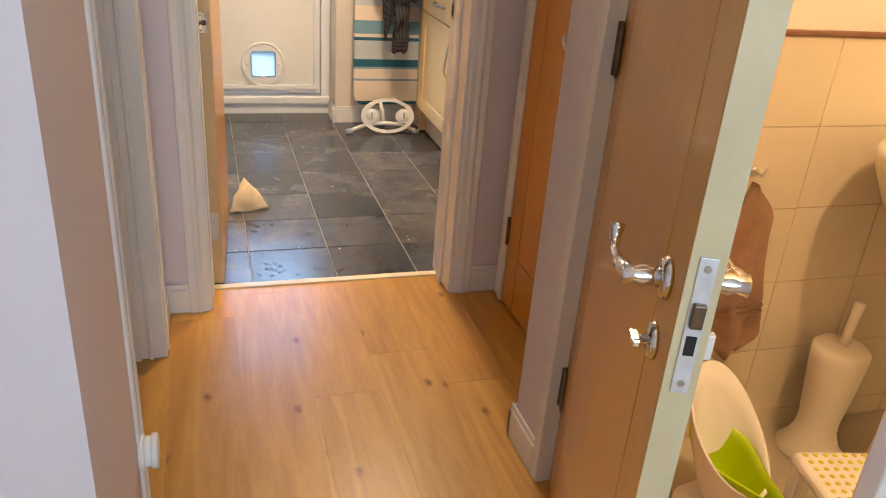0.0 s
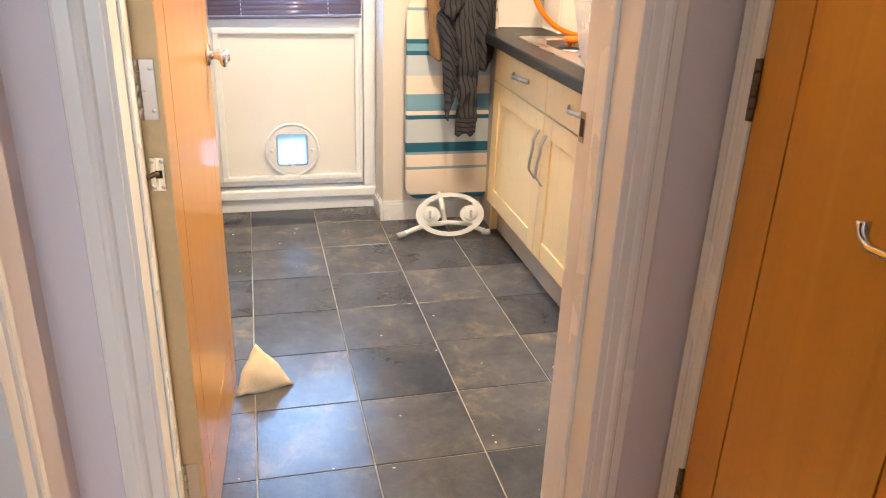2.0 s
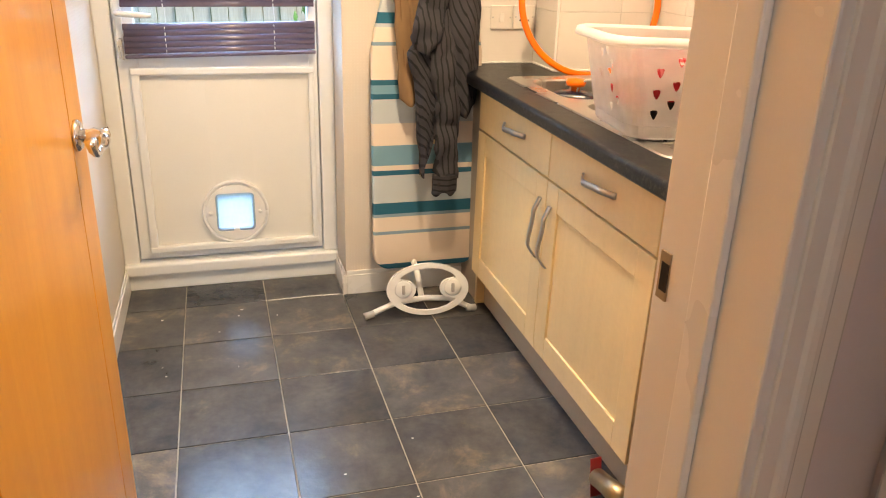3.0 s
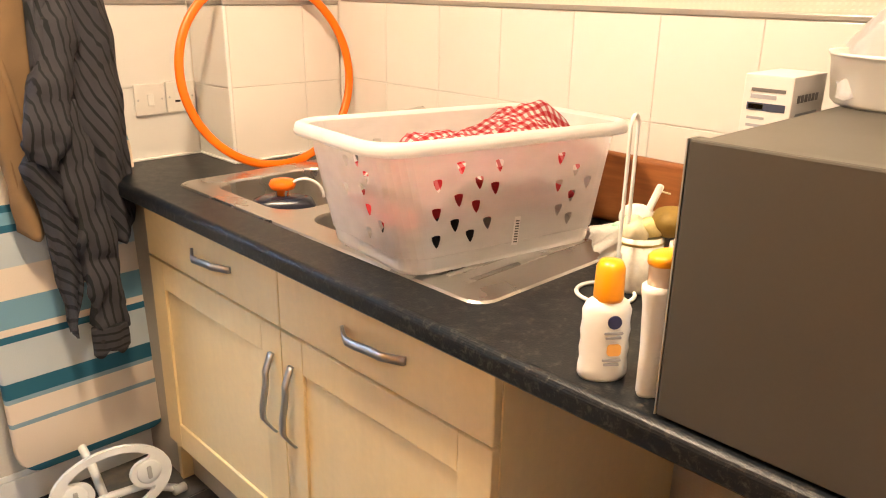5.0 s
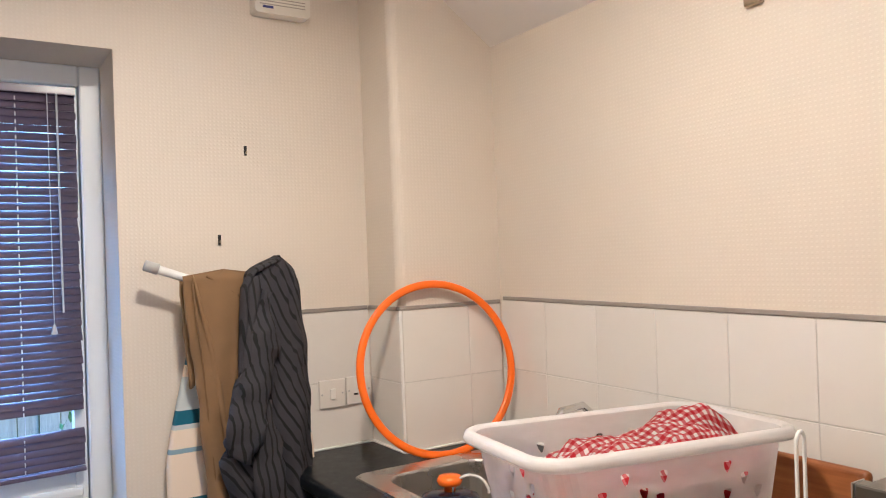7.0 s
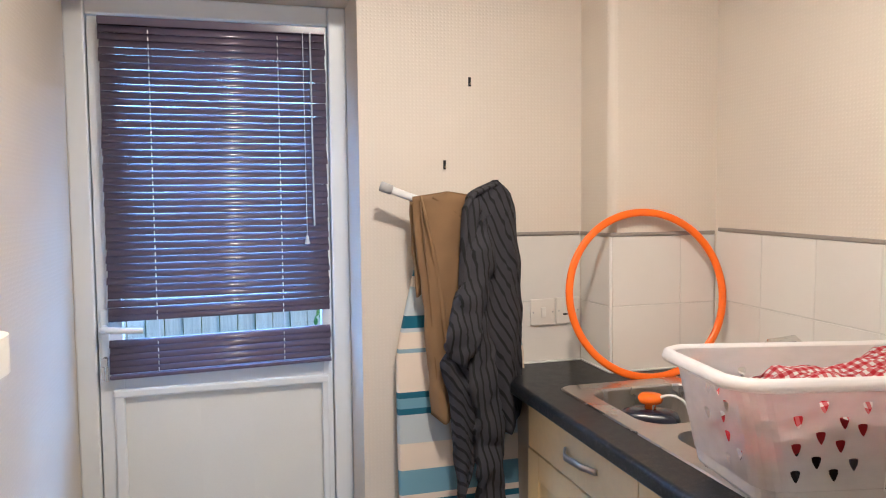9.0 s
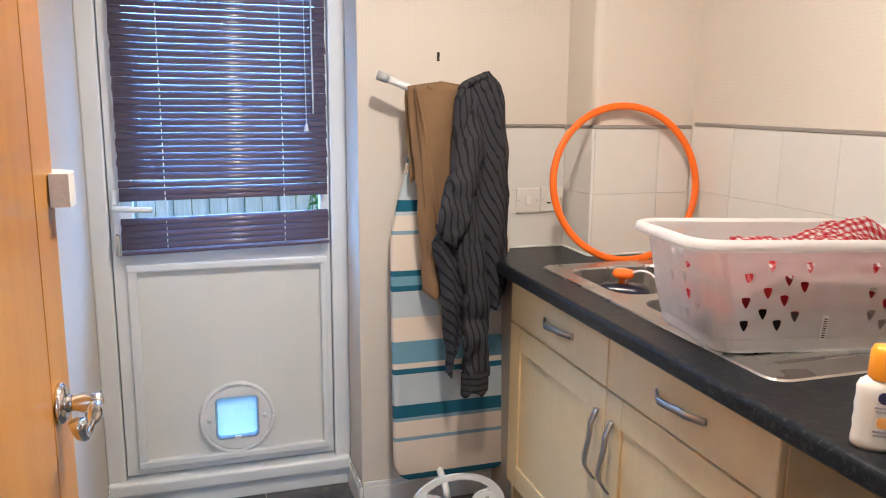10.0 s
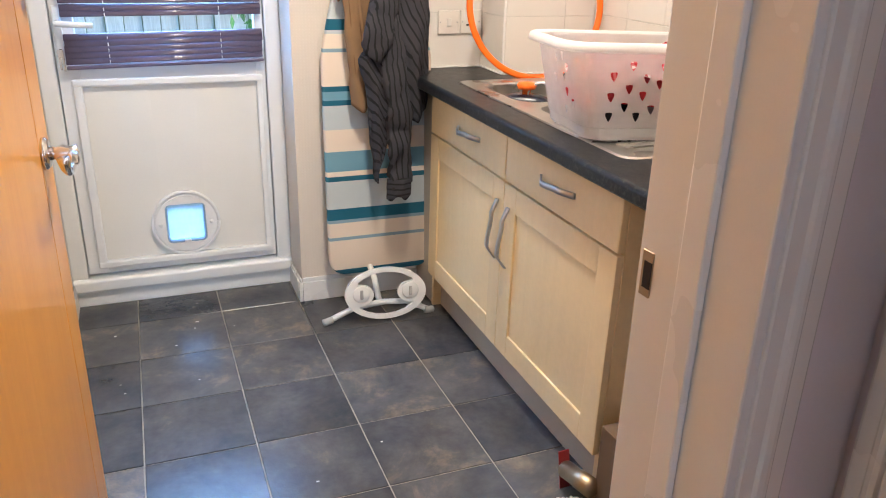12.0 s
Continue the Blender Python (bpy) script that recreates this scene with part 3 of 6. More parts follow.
for sgn, y in ((-1, 0.0), (1, 0.040)):
    bm = bmesh.new()
    mm = Matrix.Translation((0.655, y, 0.80)) @ Matrix.Rotation(radians(90 if sgn < 0 else -90), 4, 'X')
    turned(bm, [(0.0001, 0), (0.024, 0), (0.024, 0.005), (0.019, 0.009), (0.006, 0.010), (0.006, 0.020), (0.0001, 0.020)], 20, m=mm)
    tr = part("thumb_turn", smooth(bm), CHROME, bath_door, "chrome lock escutcheon")
    y0, y1 = sorted((y + sgn * 0.018, y + sgn * 0.030))
    part("turn_bar", boxes((0.640, 0.670, y0, y1, 0.794, 0.806) if sgn < 0 else (0.649, 0.661, y0, y1, 0.782, 0.818), bevel=0.003), CHROME if sgn < 0 else WHITE_GLOSS, tr)

# doorway to the dim side room
side_frame = thing("door_frame", "white gloss frame of the open side doorway", "door frame", kind="structure")
part("lining", boxes((-0.352, -0.185, 2.058, 2.10, 0, 2.06), bevel=0.003), WHITE_GLOSS, side_frame)
part("lining", boxes((-0.375, -0.185, 1.30, 1.335, 0, 2.06), bevel=0.003), WHITE_GLOSS, side_frame)
part("lining", boxes((-0.375, -0.185, 1.335, 2.058, 2.03, 2.06), bevel=0.003), WHITE_GLOSS, side_frame)
part("stop", boxes((-0.295, -0.255, 2.046, 2.058, 0, 2.03), bevel=0.003), WHITE_GLOSS, side_frame)
part("bead", boxes((-0.235, -0.222, 2.050, 2.058, 0, 2.03), bevel=0.003), WHITE_GLOSS, side_frame)
part("strike_plate", boxes((-0.340, -0.314, 2.0545, 2.0585, 0.93, 0.985), bevel=0.0008), BRASS, side_frame, "aged brass strike plate")
architrave(side_frame, 'y', -0.20, 2.08, 2.14, 0, 2.11, 1)
architrave(side_frame, 'y', -0.20, 1.315, 1.25, 0, 2.11, 1)

skirting(None, [(-0.20, -0.186, 2.14, 2.33), (-0.20, -0.12, 2.316, 2.33), (0.83, 0.94, 2.316, 2.33), (0.676, 0.69, 1.374, 1.534), (0.676, 0.94, 1.52, 1.534),
                (-0.20, -0.186, 0.85, 1.25), (-1.5, -0.20, 0.836, 0.85), (0.676, 0.69, -2.1, 0.536),
                (DOOR_R + 0.001, 1.20, KY1 - 0.014, KY1), (DOOR_R - 0.014, DOOR_R, KY1 - 0.014, 4.752), (KX0, KX0 + 0.014, 2.50, 4.752)])

# ---------------------------------------------------------------- outside door with blind
FY = 4.775
back_door = thing("door_4", "white plastic outside door with glazed top and cat flap", "door", kind="structure")
for a in ((KX0, -0.078, FY - 0.006, FY + 0.06, 0.05, DOOR_TOP), (0.642, DOOR_R, FY - 0.006, FY + 0.06, 0.05, DOOR_TOP), (-0.078, 0.642, FY - 0.006, FY + 0.06, 2.0, DOOR_TOP)):
    part("frame", boxes(a, bevel=0.006), UPVC, back_door)
for a in ((-0.074, -0.004, 0.125, 1.996), (0.606, 0.638, 0.125, 1.996), (-0.004, 0.606, 0.125, 0.175), (-0.004, 0.606, 0.845, 0.955), (-0.004, 0.606, 1.925, 1.996)):
    part("leaf_rail", boxes((a[0], a[1], FY + 0.004, FY + 0.055, a[2], a[3]), bevel=0.002), UPVC, back_door)
# Dark strips added outside the frame gaps so that no daylight leaks in.
for a in ((-0.084, -0.066, 0.06, 2.03), (0.630, 0.648, 0.06, 2.03)):
    part("draught_seal", boxes((a[0], a[1], FY + 0.0605, FY + 0.066, a[2], a[3])), DARK, back_door)
part("draught_seal", boxes((-0.066, 0.630, FY + 0.0605, FY + 0.066, 0.10, 0.135)), DARK, back_door)
# glazing bead round the lower panel
for a in ((-0.034, -0.004, 0.150, 0.866), (0.600, 0.622, 0.150, 0.866)):
    part("bead", boxes((a[0], a[1], FY - 0.010, FY + 0.008, a[2], a[3]), bevel=0.005), UPVC, back_door)
for z0, z1 in ((0.148, 0.176), (0.840, 0.866)):
    part("bead", boxes((-0.036, 0.624, FY - 0.012, FY + 0.008, z0, z1), bevel=0.006), UPVC, back_door)
FX, FZ, FW = 0.297, 0.300, 0.080
for a in ((-0.007, FX - FW, 0.17, 0.85), (FX + FW, 0.609, 0.17, 0.85), (FX - FW, FX + FW, 0.17, FZ - FW), (FX - FW, FX + FW, FZ + FW, 0.85)):
    part("panel", boxes((a[0], a[1], FY + 0.012, FY + 0.045, a[2], a[3])), UPVC_PANEL, back_door)
pane = part("pane", boxes((-0.004, 0.606, FY + 0.026, FY + 0.032, 0.95, 1.93)), GLASS, back_door, "clear glass pane")
pane.visible_shadow = False
part("sill", boxes((KX0 + 0.001, DOOR_R - 0.001, 4.762, 4.86, -0.001, 0.062), bevel=0.004), UPVC, back_door)
part("sill_nose", boxes((KX0 + 0.001, DOOR_R - 0.001, 4.742, 4.86, 0.062, 0.112), bevel=0.010, seg=3), UPVC, back_door)
dh = part("handle_plate", boxes((-0.066, -0.040, FY - 0.008, FY + 0.004, 0.925, 1.115), bevel=0.004), UPVC, back_door, "white door handle with key")
bm = bmesh.new()
tube(bm, [(-0.053, FY - 0.006, 1.058), (-0.053, FY - 0.045, 1.058), (-0.045, FY - 0.052, 1.058), (0.0, FY - 0.054, 1.055), (0.060, FY - 0.052, 1.052)], [0.010, 0.010, 0.011, 0.010, 0.009], 12)
part("lever", smooth(bm), UPVC, dh)
bm = bmesh.new()
turned(bm, [(0.0001, 0), (0.008, 0), (0.008, 0.012), (0.0001, 0.012)], 14, m=Matrix.Translation((-0.053, FY - 0.008, 0.965)) @ Matrix.Rotation(radians(90), 4, 'X'))
box(bm, -0.062, -0.044, FY - 0.045, FY - 0.042, 0.945, 0.972, bevel=0.001)
box(bm, -0.060, -0.053, FY - 0.045, FY - 0.042, 0.905, 0.948, bevel=0.001)
box(bm, -0.050, -0.043, FY - 0.042, FY - 0.039, 0.900, 0.948, bevel=0.001)
part("key", bm, CHROME, dh, "small bunch of keys")

# cat flap
flap = tagged(thing("cat_flap", "round white cat flap with a translucent flap in the door", "cat flap", Matrix.Translation((FX, FY + 0.012, FZ))))
FLAP_PLASTIC = milky("clear_flap_plastic", (0.80, 0.90, 1.0), 0.35, 0.2)
RING_WHITE = surface("white_moulded_plastic", (0.80, 0.81, 0.80), 0.35, vary=0.05, scale=10, fine=90, bump=0.03)
FLAP_RING = surface("grey_white_flap_ring", (0.84, 0.84, 0.83), 0.35, vary=0.06, scale=10, fine=90, bump=0.03)
SLATE_BLUE = surface("blue_grey_seal", (0.30, 0.40, 0.52), 0.5, vary=0.1)


def plate(outer, holes, y0, y1):
    """A plate in the x-z plane, outlines given as (x, z), with holes right through."""
    from mathutils.geometry import tessellate_polygon
    bm = bmesh.new()
    loops = [outer, *holes]
    flat = [Vector((x, z, 0)) for l in loops for x, z in l]
    tris = tessellate_polygon([[Vector((x, z, 0)) for x, z in l] for l in loops])
    sides = []
    for y in (y0, y1):
        vs = [bm.verts.new((p.x, y, p.y)) for p in flat]
        for t in tris:
            bm.faces.new([vs[i] for i in t])
        sides.append(vs)
    k = 0
    for l in loops:
        n = len(l)
        for i in range(n):
            j = (i + 1) % n
            bm.faces.new((sides[0][k + i], sides[0][k + j], sides[1][k + j], sides[1][k + i]))
        k += n
    return bm


circle = lambda r, n=40, sx=1.0, cx=0.0, cz=0.0: [(cx + r * sx * math.cos(2 * math.pi * i / n), cz + r * math.sin(2 * math.pi * i / n)) for i in range(n)]
bm = plate(circle(0.130, 48, 0.98), [rounded(0.150, 0.158, 0.018)], -0.012, 0.0)
part("ring", bm, FLAP_RING, flap)
bm = plate(circle(0.114, 48, 0.98), [rounded(0.150, 0.158, 0.018)], -0.020, -0.012)
part("inner_ring", bm, FLAP_RING, flap)
bm = bmesh.new()
tube(bm, [(0.125 * 0.98 * math.cos(radians(6 * k)), -0.013, 0.125 * math.sin(radians(6 * k))) for k in range(61)], 0.0065, 10)
part("rolled_rim", smooth(bm), FLAP_RING, flap)
bm = plate(rounded(0.148, 0.156, 0.017), [rounded(0.136, 0.148, 0.014, cy=0.003)], -0.016, 0.030)
part("seal", bm, SLATE_BLUE, flap, "blue-grey flap surround")
bm = plate(rounded(0.133, 0.144, 0.012, cy=0.003), [], 0.004, 0.008)
part("flap", bm, FLAP_PLASTIC, flap, "translucent swinging flap")
part("catch", boxes((-0.012, 0.012, -0.022, -0.014, -0.078, -0.066), bevel=0.002), RING_WHITE, flap)
for x in (-0.095, 0.095):
    bm = bmesh.new()
    turned(bm, [(0.0001, 0.02), (0.009, 0.02), (0.008, 0.025), (0.0001, 0.026)], 14, m=Matrix.Translation((x, 0, 0)) @ Matrix.Rotation(radians(90), 4, 'X'))
    part("screw_cap", smooth(bm), RING_WHITE, flap)

# venetian blind: full down, with a gap pushed open near the foot
SLAT = surface("mauve_brown_slat", (0.125, 0.098, 0.140), 0.22, vary=0.12, scale=9, fine=60, bump=0.02, spread=0.1)
blind = thing("venetian_blind", "mauve-brown metal venetian blind, gap pushed open near the bottom", "blind", Matrix.Translation((0.295, 4.748, 0)))


def slat_mesh(w, deep=0.025, n=8):
    bm = bmesh.new()
    rows = []
    for x in (-w / 2, w / 2):
        rows.append([(x, deep * (i / n - 0.5), 0.0032 * (1 - (2 * i / n - 1) ** 2)) for i in range(n + 1)] + [(x, deep * (i / n - 0.5), 0.0032 * (1 - (2 * i / n - 1) ** 2) - 0.0005) for i in range(n, -1, -1)])
    ring_loft(bm, rows)
    return mesh_of("slat", smooth(bm), SLAT)


slat_me = slat_mesh(0.668)
zs = [(1.955 - 0.0215 * i, 60 + 8 * max(0.0, 1 - i / 22)) for i in range(38)] + [(1.136, 52), (1.112, 62), (1.094, 72), (1.018, 58), (0.998, 66), (0.978, 62), (0.958, 64), (0.938, 62)]
rng = random.Random(4)
for z, tilt in zs:
    s = new("slat", slat_me)
    s.parent = blind
    sag = 0.0 if z > 1.15 else -0.6 if z > 1.03 else -1.2
    s.matrix_basis = pose(rng.uniform(-0.002, 0.002), 0.006 if z > 1.03 else 0.0, z, tilt + rng.uniform(-0.9, 0.9), sag + rng.uniform(-0.08, 0.08), 0)
part("head_rail", boxes((-0.335, 0.335, -0.006, 0.022, 1.966, 1.990), bevel=0.002), SLAT, blind)
part("bottom_rail", boxes((-0.335, 0.335, -0.012, 0.014, -0.006, 0.006), bevel=0.003), SLAT, blind, "", pose(0, 0, 0.916, 0, -1.2, 0))
CORD = surface("pale_blind_cord", (0.72, 0.70, 0.72), 0.8, vary=0.1, fine=300)
for x in (-0.195, 0.185):
    bm = bmesh.new()
    tube(bm, [(x + 0.004, 0.016, 1.97), (x + 0.004, 0.016, 0.916)], 0.0011, 6)
    for z, tilt in zs:      # the ladder shows only between slats
        zz = z - x * math.tan(radians(0.0 if z > 1.15 else -0.6 if z > 1.03 else -1.2))
        tube(bm, [(x, -0.0045, zz - 0.0010), (x, -0.0050, zz - 0.0115)], 0.0017, 6)
    part("cord", bm, CORD, blind)
bm = bmesh.new()
tube(bm, [(0.285, -0.020, 1.965), (0.287, -0.022, 1.36)], 0.0028, 8)
tube(bm, [(0.262, -0.018, 1.965), (0.264, -0.018, 1.33)], 0.0012, 6)
turned(bm, [(0.002, 1.30), (0.009, 1.302), (0.004, 1.325), (0.0015, 1.33)], 12, centre=(0.264, -0.018))
part("wand", bm, surface("clear_wand", (0.5, 0.52, 0.58), 0.15, vary=0.05), blind)

# garden outside, seen through the gap of the blind
GRASS = surface("lawn", (0.06, 0.10, 0.035), 0.9, vary=0.4, scale=8, fine=140, bump=0.6)
ground = structure("ground", boxes((-60, 60, 4.87, 120, -0.25, -0.16)), GRASS, "mown lawn behind the house", "ground")
FENCE_WOOD = wood("grey_fence_board", (0.42, 0.42, 0.40), (0.60, 0.60, 0.57), 0.8, grain=(20, 20, 1.2))
fence = thing("garden_fence", "weathered pale timber garden fence with upright boards", "fence")
board_me = mesh_of("board", boxes((-0.07, 0.07, -0.01, 0.01, 0, 1.35), bevel=0.003), FENCE_WOOD)
for i in range(60):
    b = new("board", board_me)
    b.parent = fence
    b.matrix_basis = pose(-4.4 + 0.148 * i, 9.0 + 0.012 * (i % 2), -0.16, 0, 0, 0)
for z in (0.15, 0.95):
    part("rail", boxes((-4.5, 4.5, 9.02, 9.07, z, z + 0.08)), FENCE_WOOD, fence)
LEAF = surface("green_leaf", (0.06, 0.16, 0.03), 0.5, vary=0.4, scale=30, fine=80, bump=0.05)


def leafy_bush(cx, cy, cz, r, n, seed):
    rg = random.Random(seed)
    bm = bmesh.new()
    for _ in range(n):
        d = Vector((rg.gauss(0, 1), rg.gauss(0, 1), rg.gauss(0, 0.8))).normalized() * r * rg.uniform(0.35, 1.08)
        c = Vector((cx, cy, cz)) + d
        m = Euler((rg.uniform(0, 6), rg.uniform(0, 6), rg.uniform(0, 6))).to_matrix()
        s = rg.uniform(0.03, 0.06)
        vs = [bm.verts.new(c + m @ Vector(p) * s) for p in ((-1, 0, 0), (0, -0.45, 0.1), (1, 0, 0), (0, 0.45, 0.1))]
        bm.faces.new(vs)
    return bm


bush = thing("bush", "leafy green garden bush by the fence", "bush", Matrix.Translation((1.45, 7.4, -0.16)))
part("foliage", leafy_bush(0, 0, 0.75, 0.62, 900, 3), LEAF, bush)
bm = bmesh.new()
for a in range(5):
    tube(bm, [(0, 0, 0), (0.1 * math.cos(a * 1.26), 0.1 * math.sin(a * 1.26), 0.4), (0.35 * math.cos(a * 1.26), 0.35 * math.sin(a * 1.26), 0.9)], [0.02, 0.014, 0.005], 6)
part("stem", bm, FENCE_WOOD, bush)

# ---------------------------------------------------------------- base unit, worktop, sink
CF, CY0, CY1 = 1.153, 3.13, 4.342     # front face, near and far ends
unit = thing("base_unit", "maple-effect kitchen base unit with two drawers above two shaker doors", "kitchen cabinet")
part("side_panel", boxes((CF + 0.019, 1.76, CY0, CY0 + 0.018, 0.0, 0.848), bevel=0.001), MAPLE, unit)
part("side_panel", boxes((CF + 0.019, 1.76, CY1 - 0.018, CY1, 0.0, 0.848), bevel=0.001), MAPLE, unit)
part("body", boxes((CF + 0.021, 1.75, CY0 + 0.018, CY1 - 0.018, 0.14, 0.70)), MAPLE_IN, unit)
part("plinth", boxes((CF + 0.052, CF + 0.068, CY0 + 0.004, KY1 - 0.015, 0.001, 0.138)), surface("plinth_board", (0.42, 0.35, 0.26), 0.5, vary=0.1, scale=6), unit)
part("filler", boxes((CF + 0.024, CF + 0.042, CY1 + 0.001, KY1 - 0.001, 0.0, 0.845)), surface("filler_panel", (0.40, 0.34, 0.27), 0.5, vary=0.1), unit)


def bow_handle(parent, p, vertical, long=0.172):
    """Waved satin bow handle."""
    bm = bmesh.new()
    rows = []
    for i in range(25):
        t = i / 24
        u = (t - 0.5) * long
        out = 0.006 + 0.022 * min(1, math.sin(t * math.pi) * 1.7) + 0.003 * math.sin(t * 2 * math.pi)
        sway = 0.005 * math.sin(t * 2 * math.pi)
        w, h = 0.0075, 0.0035
        c = Vector((-out, u, sway)) if not vertical else Vector((-out, sway, u))
        e = Vector((0, 0, 1)) if not vertical else Vector((0, 1, 0))
        d = Vector((1, 0, 0))
        rows.append([c + w * e - h * d, c + w * e + h * d, c - w * e + h * d, c - w * e - h * d])
    ring_loft(bm, rows)
    bmesh.ops.bevel(bm, geom=[e for e in bm.edges if e.calc_length() > 0.005 and abs(e.calc_face_angle(0)) > 1.0], offset=0.0012, segments=2, affect='EDGES')
    return part("handle", smooth(bm), SATIN, parent, "satin metal bow handle", Matrix.Translation(p))


def shaker(parent, name, y0, y1, z0, z1, frame_w=0.075):
    d = part(name, boxes((CF + 0.007, CF + 0.018, y0 + frame_w - 0.01, y1 - frame_w + 0.01, z0 + frame_w - 0.01, z1 - frame_w + 0.01)), MAPLE, parent)
    for a in ((y0, y0 + frame_w, z0, z1), (y1 - frame_w, y1, z0, z1)):
        part("stile", boxes((CF, CF + 0.019, a[0], a[1], a[2], a[3]), bevel=0.002), MAPLE, d)
    for a in ((z0, z0 + frame_w), (z1 - frame_w, z1)):
        part("rail", boxes((CF + 0.0003, CF + 0.019, y0 + frame_w, y1 - frame_w, a[0], a[1]), bevel=0.002), MAPLE, d)
    return d


MID = 3.722
for y0, y1, hy in ((CY0 + 0.002, MID - 0.0015, 3.414), (MID + 0.0015, CY1 - 0.002, 3.99)):
    dr = part("drawer_front", boxes((CF, CF + 0.019, y0, y1, 0.696, 0.842), bevel=0.003), MAPLE, unit)
    bow_handle(dr, (CF, hy, 0.772), False)
d1 = shaker(unit, "door", CY0 + 0.002, MID - 0.0015, 0.142, 0.690)
bow_handle(d1, (CF, MID - 0.042, 0.530), True, 0.190)
d2 = shaker(unit, "door", MID + 0.0015, CY1 - 0.002, 0.142, 0.690)
bow_handle(d2, (CF, MID + 0.032, 0.534), True, 0.190)


def rolled_edge():
    """Postformed front edge of the worktop."""
    bm = bmesh.new()
    f, z0, z1, r = 1.104, 0.850, TOP, 0.014
    prof = [(1.235, z0), (f + 0.006, z0), (f, z0 + 0.006)] + [(f + r - r * math.cos(a), z1 - r + r * math.sin(a)) for a in [radians(15 * i) for i in range(7)]] + [(1.235, z1)]
    ring_loft(bm, [[(x, y, z) for x, z in prof] for y in (2.517, KY1 - 0.001)])
    return bm


wt = thing("worktop", "dark speckled laminate worktop with a rolled, chipped edge", "worktop")
part("front_edge", rolled_edge(), WORKTOP, wt)
hole = [(1.24, 3.60), (1.60, 3.60), (1.60, 4.19), (1.24, 4.19)]
part("board", plate([(1.235, 2.517), (1.803, 2.517), (1.803, KY1 - 0.001), (1.235, KY1 - 0.001)], [hole], -TOP, -0.850), WORKTOP, wt, "", Matrix.Rotation(radians(-90), 4, 'X'))

SX0, SX1, SY0, SY1 = 1.205, 1.665, 3.215, 4.245
sink = thing("sink", "stainless steel inset sink with bowl, half bowl and drainer", "sink")


def sink_top():
    from mathutils.geometry import tessellate_polygon
    bm = bmesh.new()
    outer = rounded(SX1 - SX0, SY1 - SY0, 0.04, 6, (SX0 + SX1) / 2, (SY0 + SY1) / 2)
    bowls = [(rounded(0.33, 0.335, 0.07, 6, 1.42, 4.012), 0.14), (rounded(0.26, 0.165, 0.06, 6, 1.395, 3.705), 0.10)]
    loops = [outer] + [b for b, _ in bowls]
    z = TOP + 0.004
    flat = [(x, y) for l in loops for x, y in l]
    vs = [bm.verts.new((x, y, z)) for x, y in flat]
    for t in tessellate_polygon([[Vector((x, y, 0)) for x, y in l] for l in loops]):
        bm.faces.new([vs[i] for i in t])
    n = len(outer)
    low = [bm.verts.new((x + (0.004 if x > 1.4 else -0.004), y + (0.004 if y > 3.7 else -0.004), TOP + 0.0005)) for x, y in outer]
    for i in range(n):
        bm.faces.new((vs[i], vs[(i + 1) % n], low[(i + 1) % n], low[i]))
    k = n
    for b, deep in bowls:
        cx, cy = sum(p[0] for p in b) / len(b), sum(p[1] for p in b) / len(b)
        prev, m = vs[k:k + len(b)], len(b)
        for s, d in ((0.985, 0.006), (0.95, deep * 0.8), (0.90, deep * 0.96), (0.75, deep)):
            row = [bm.verts.new((cx + (x - cx) * s, cy + (y - cy) * s, z - d)) for x, y in b]
            for i in range(m):
                bm.faces.new((prev[i], prev[(i + 1) % m], row[(i + 1) % m], row[i]))
            prev = row
        bm.faces.new(prev)
        k += m
    return bm


sb = part("basin", sink_top(), STEEL, sink)
for i in range(7):
    part("drainer_rib", boxes((1.255, 1.60, 3.29 + i * 0.042, 3.302 + i * 0.042, TOP + 0.003, TOP + 0.0062), bevel=0.001), STEEL, sink)
tap = thing("mixer_tap", "small chrome mixer tap behind the sink", "tap", Matrix.Translation((1.715, 3.84, TOP)))
bm = bmesh.new()
turned(bm, [(0.0001, 0), (0.024, 0), (0.022, 0.012), (0.016, 0.02), (0.015, 0.09), (0.0001, 0.092)], 20)
part("body", smooth(bm), CHROME, tap)
bm = bmesh.new()
tube(bm, [(0, 0, 0.085), (-0.01, 0, 0.15), (-0.06, 0, 0.19), (-0.13, 0, 0.185), (-0.15, 0, 0.16)], 0.010, 12)
part("spout", smooth(bm), CHROME, tap)
for s in (-1, 1):
    bm = bmesh.new()
    tube(bm, [(0, 0, 0.06), (0, s * 0.05, 0.075), (0, s * 0.065, 0.08)], [0.008, 0.010, 0.014], 10)
    part("tap_lever", smooth(bm), CHROME, tap)

# ---------------------------------------------------------------- ironing board and the clothes on it
CREAM, PALE, MIDB, TEAL, GREYB = (0.78, 0.66, 0.53), (0.50, 0.55, 0.56), (0.17, 0.34, 0.43), (0.012, 0.115, 0.18), (0.24, 0.36, 0.43)
STRIPES = [(0.0, TEAL), (0.155, CREAM), (0.272, GREYB), (0.286, CREAM), (0.343, GREYB), (0.356, TEAL), (0.394, PALE), (0.506, TEAL), (0.521, CREAM), (0.543, MIDB), (0.617, CREAM), (0.700, PALE),
           (0.786, TEAL), (0.802, MIDB), (0.836, TEAL), (0.853, CREAM), (0.971, GREYB), (0.983, CREAM), (1.037, PALE), (1.049, TEAL), (1.083, PALE), (1.175, CREAM), (1.205, TEAL), (1.225, CREAM), (1.26, PALE), (1.33, TEAL), (1.37, CREAM)]
board_cloth = bands("striped_board_cover", 2, [(z / 1.6, c) for z, c in STRIPES])
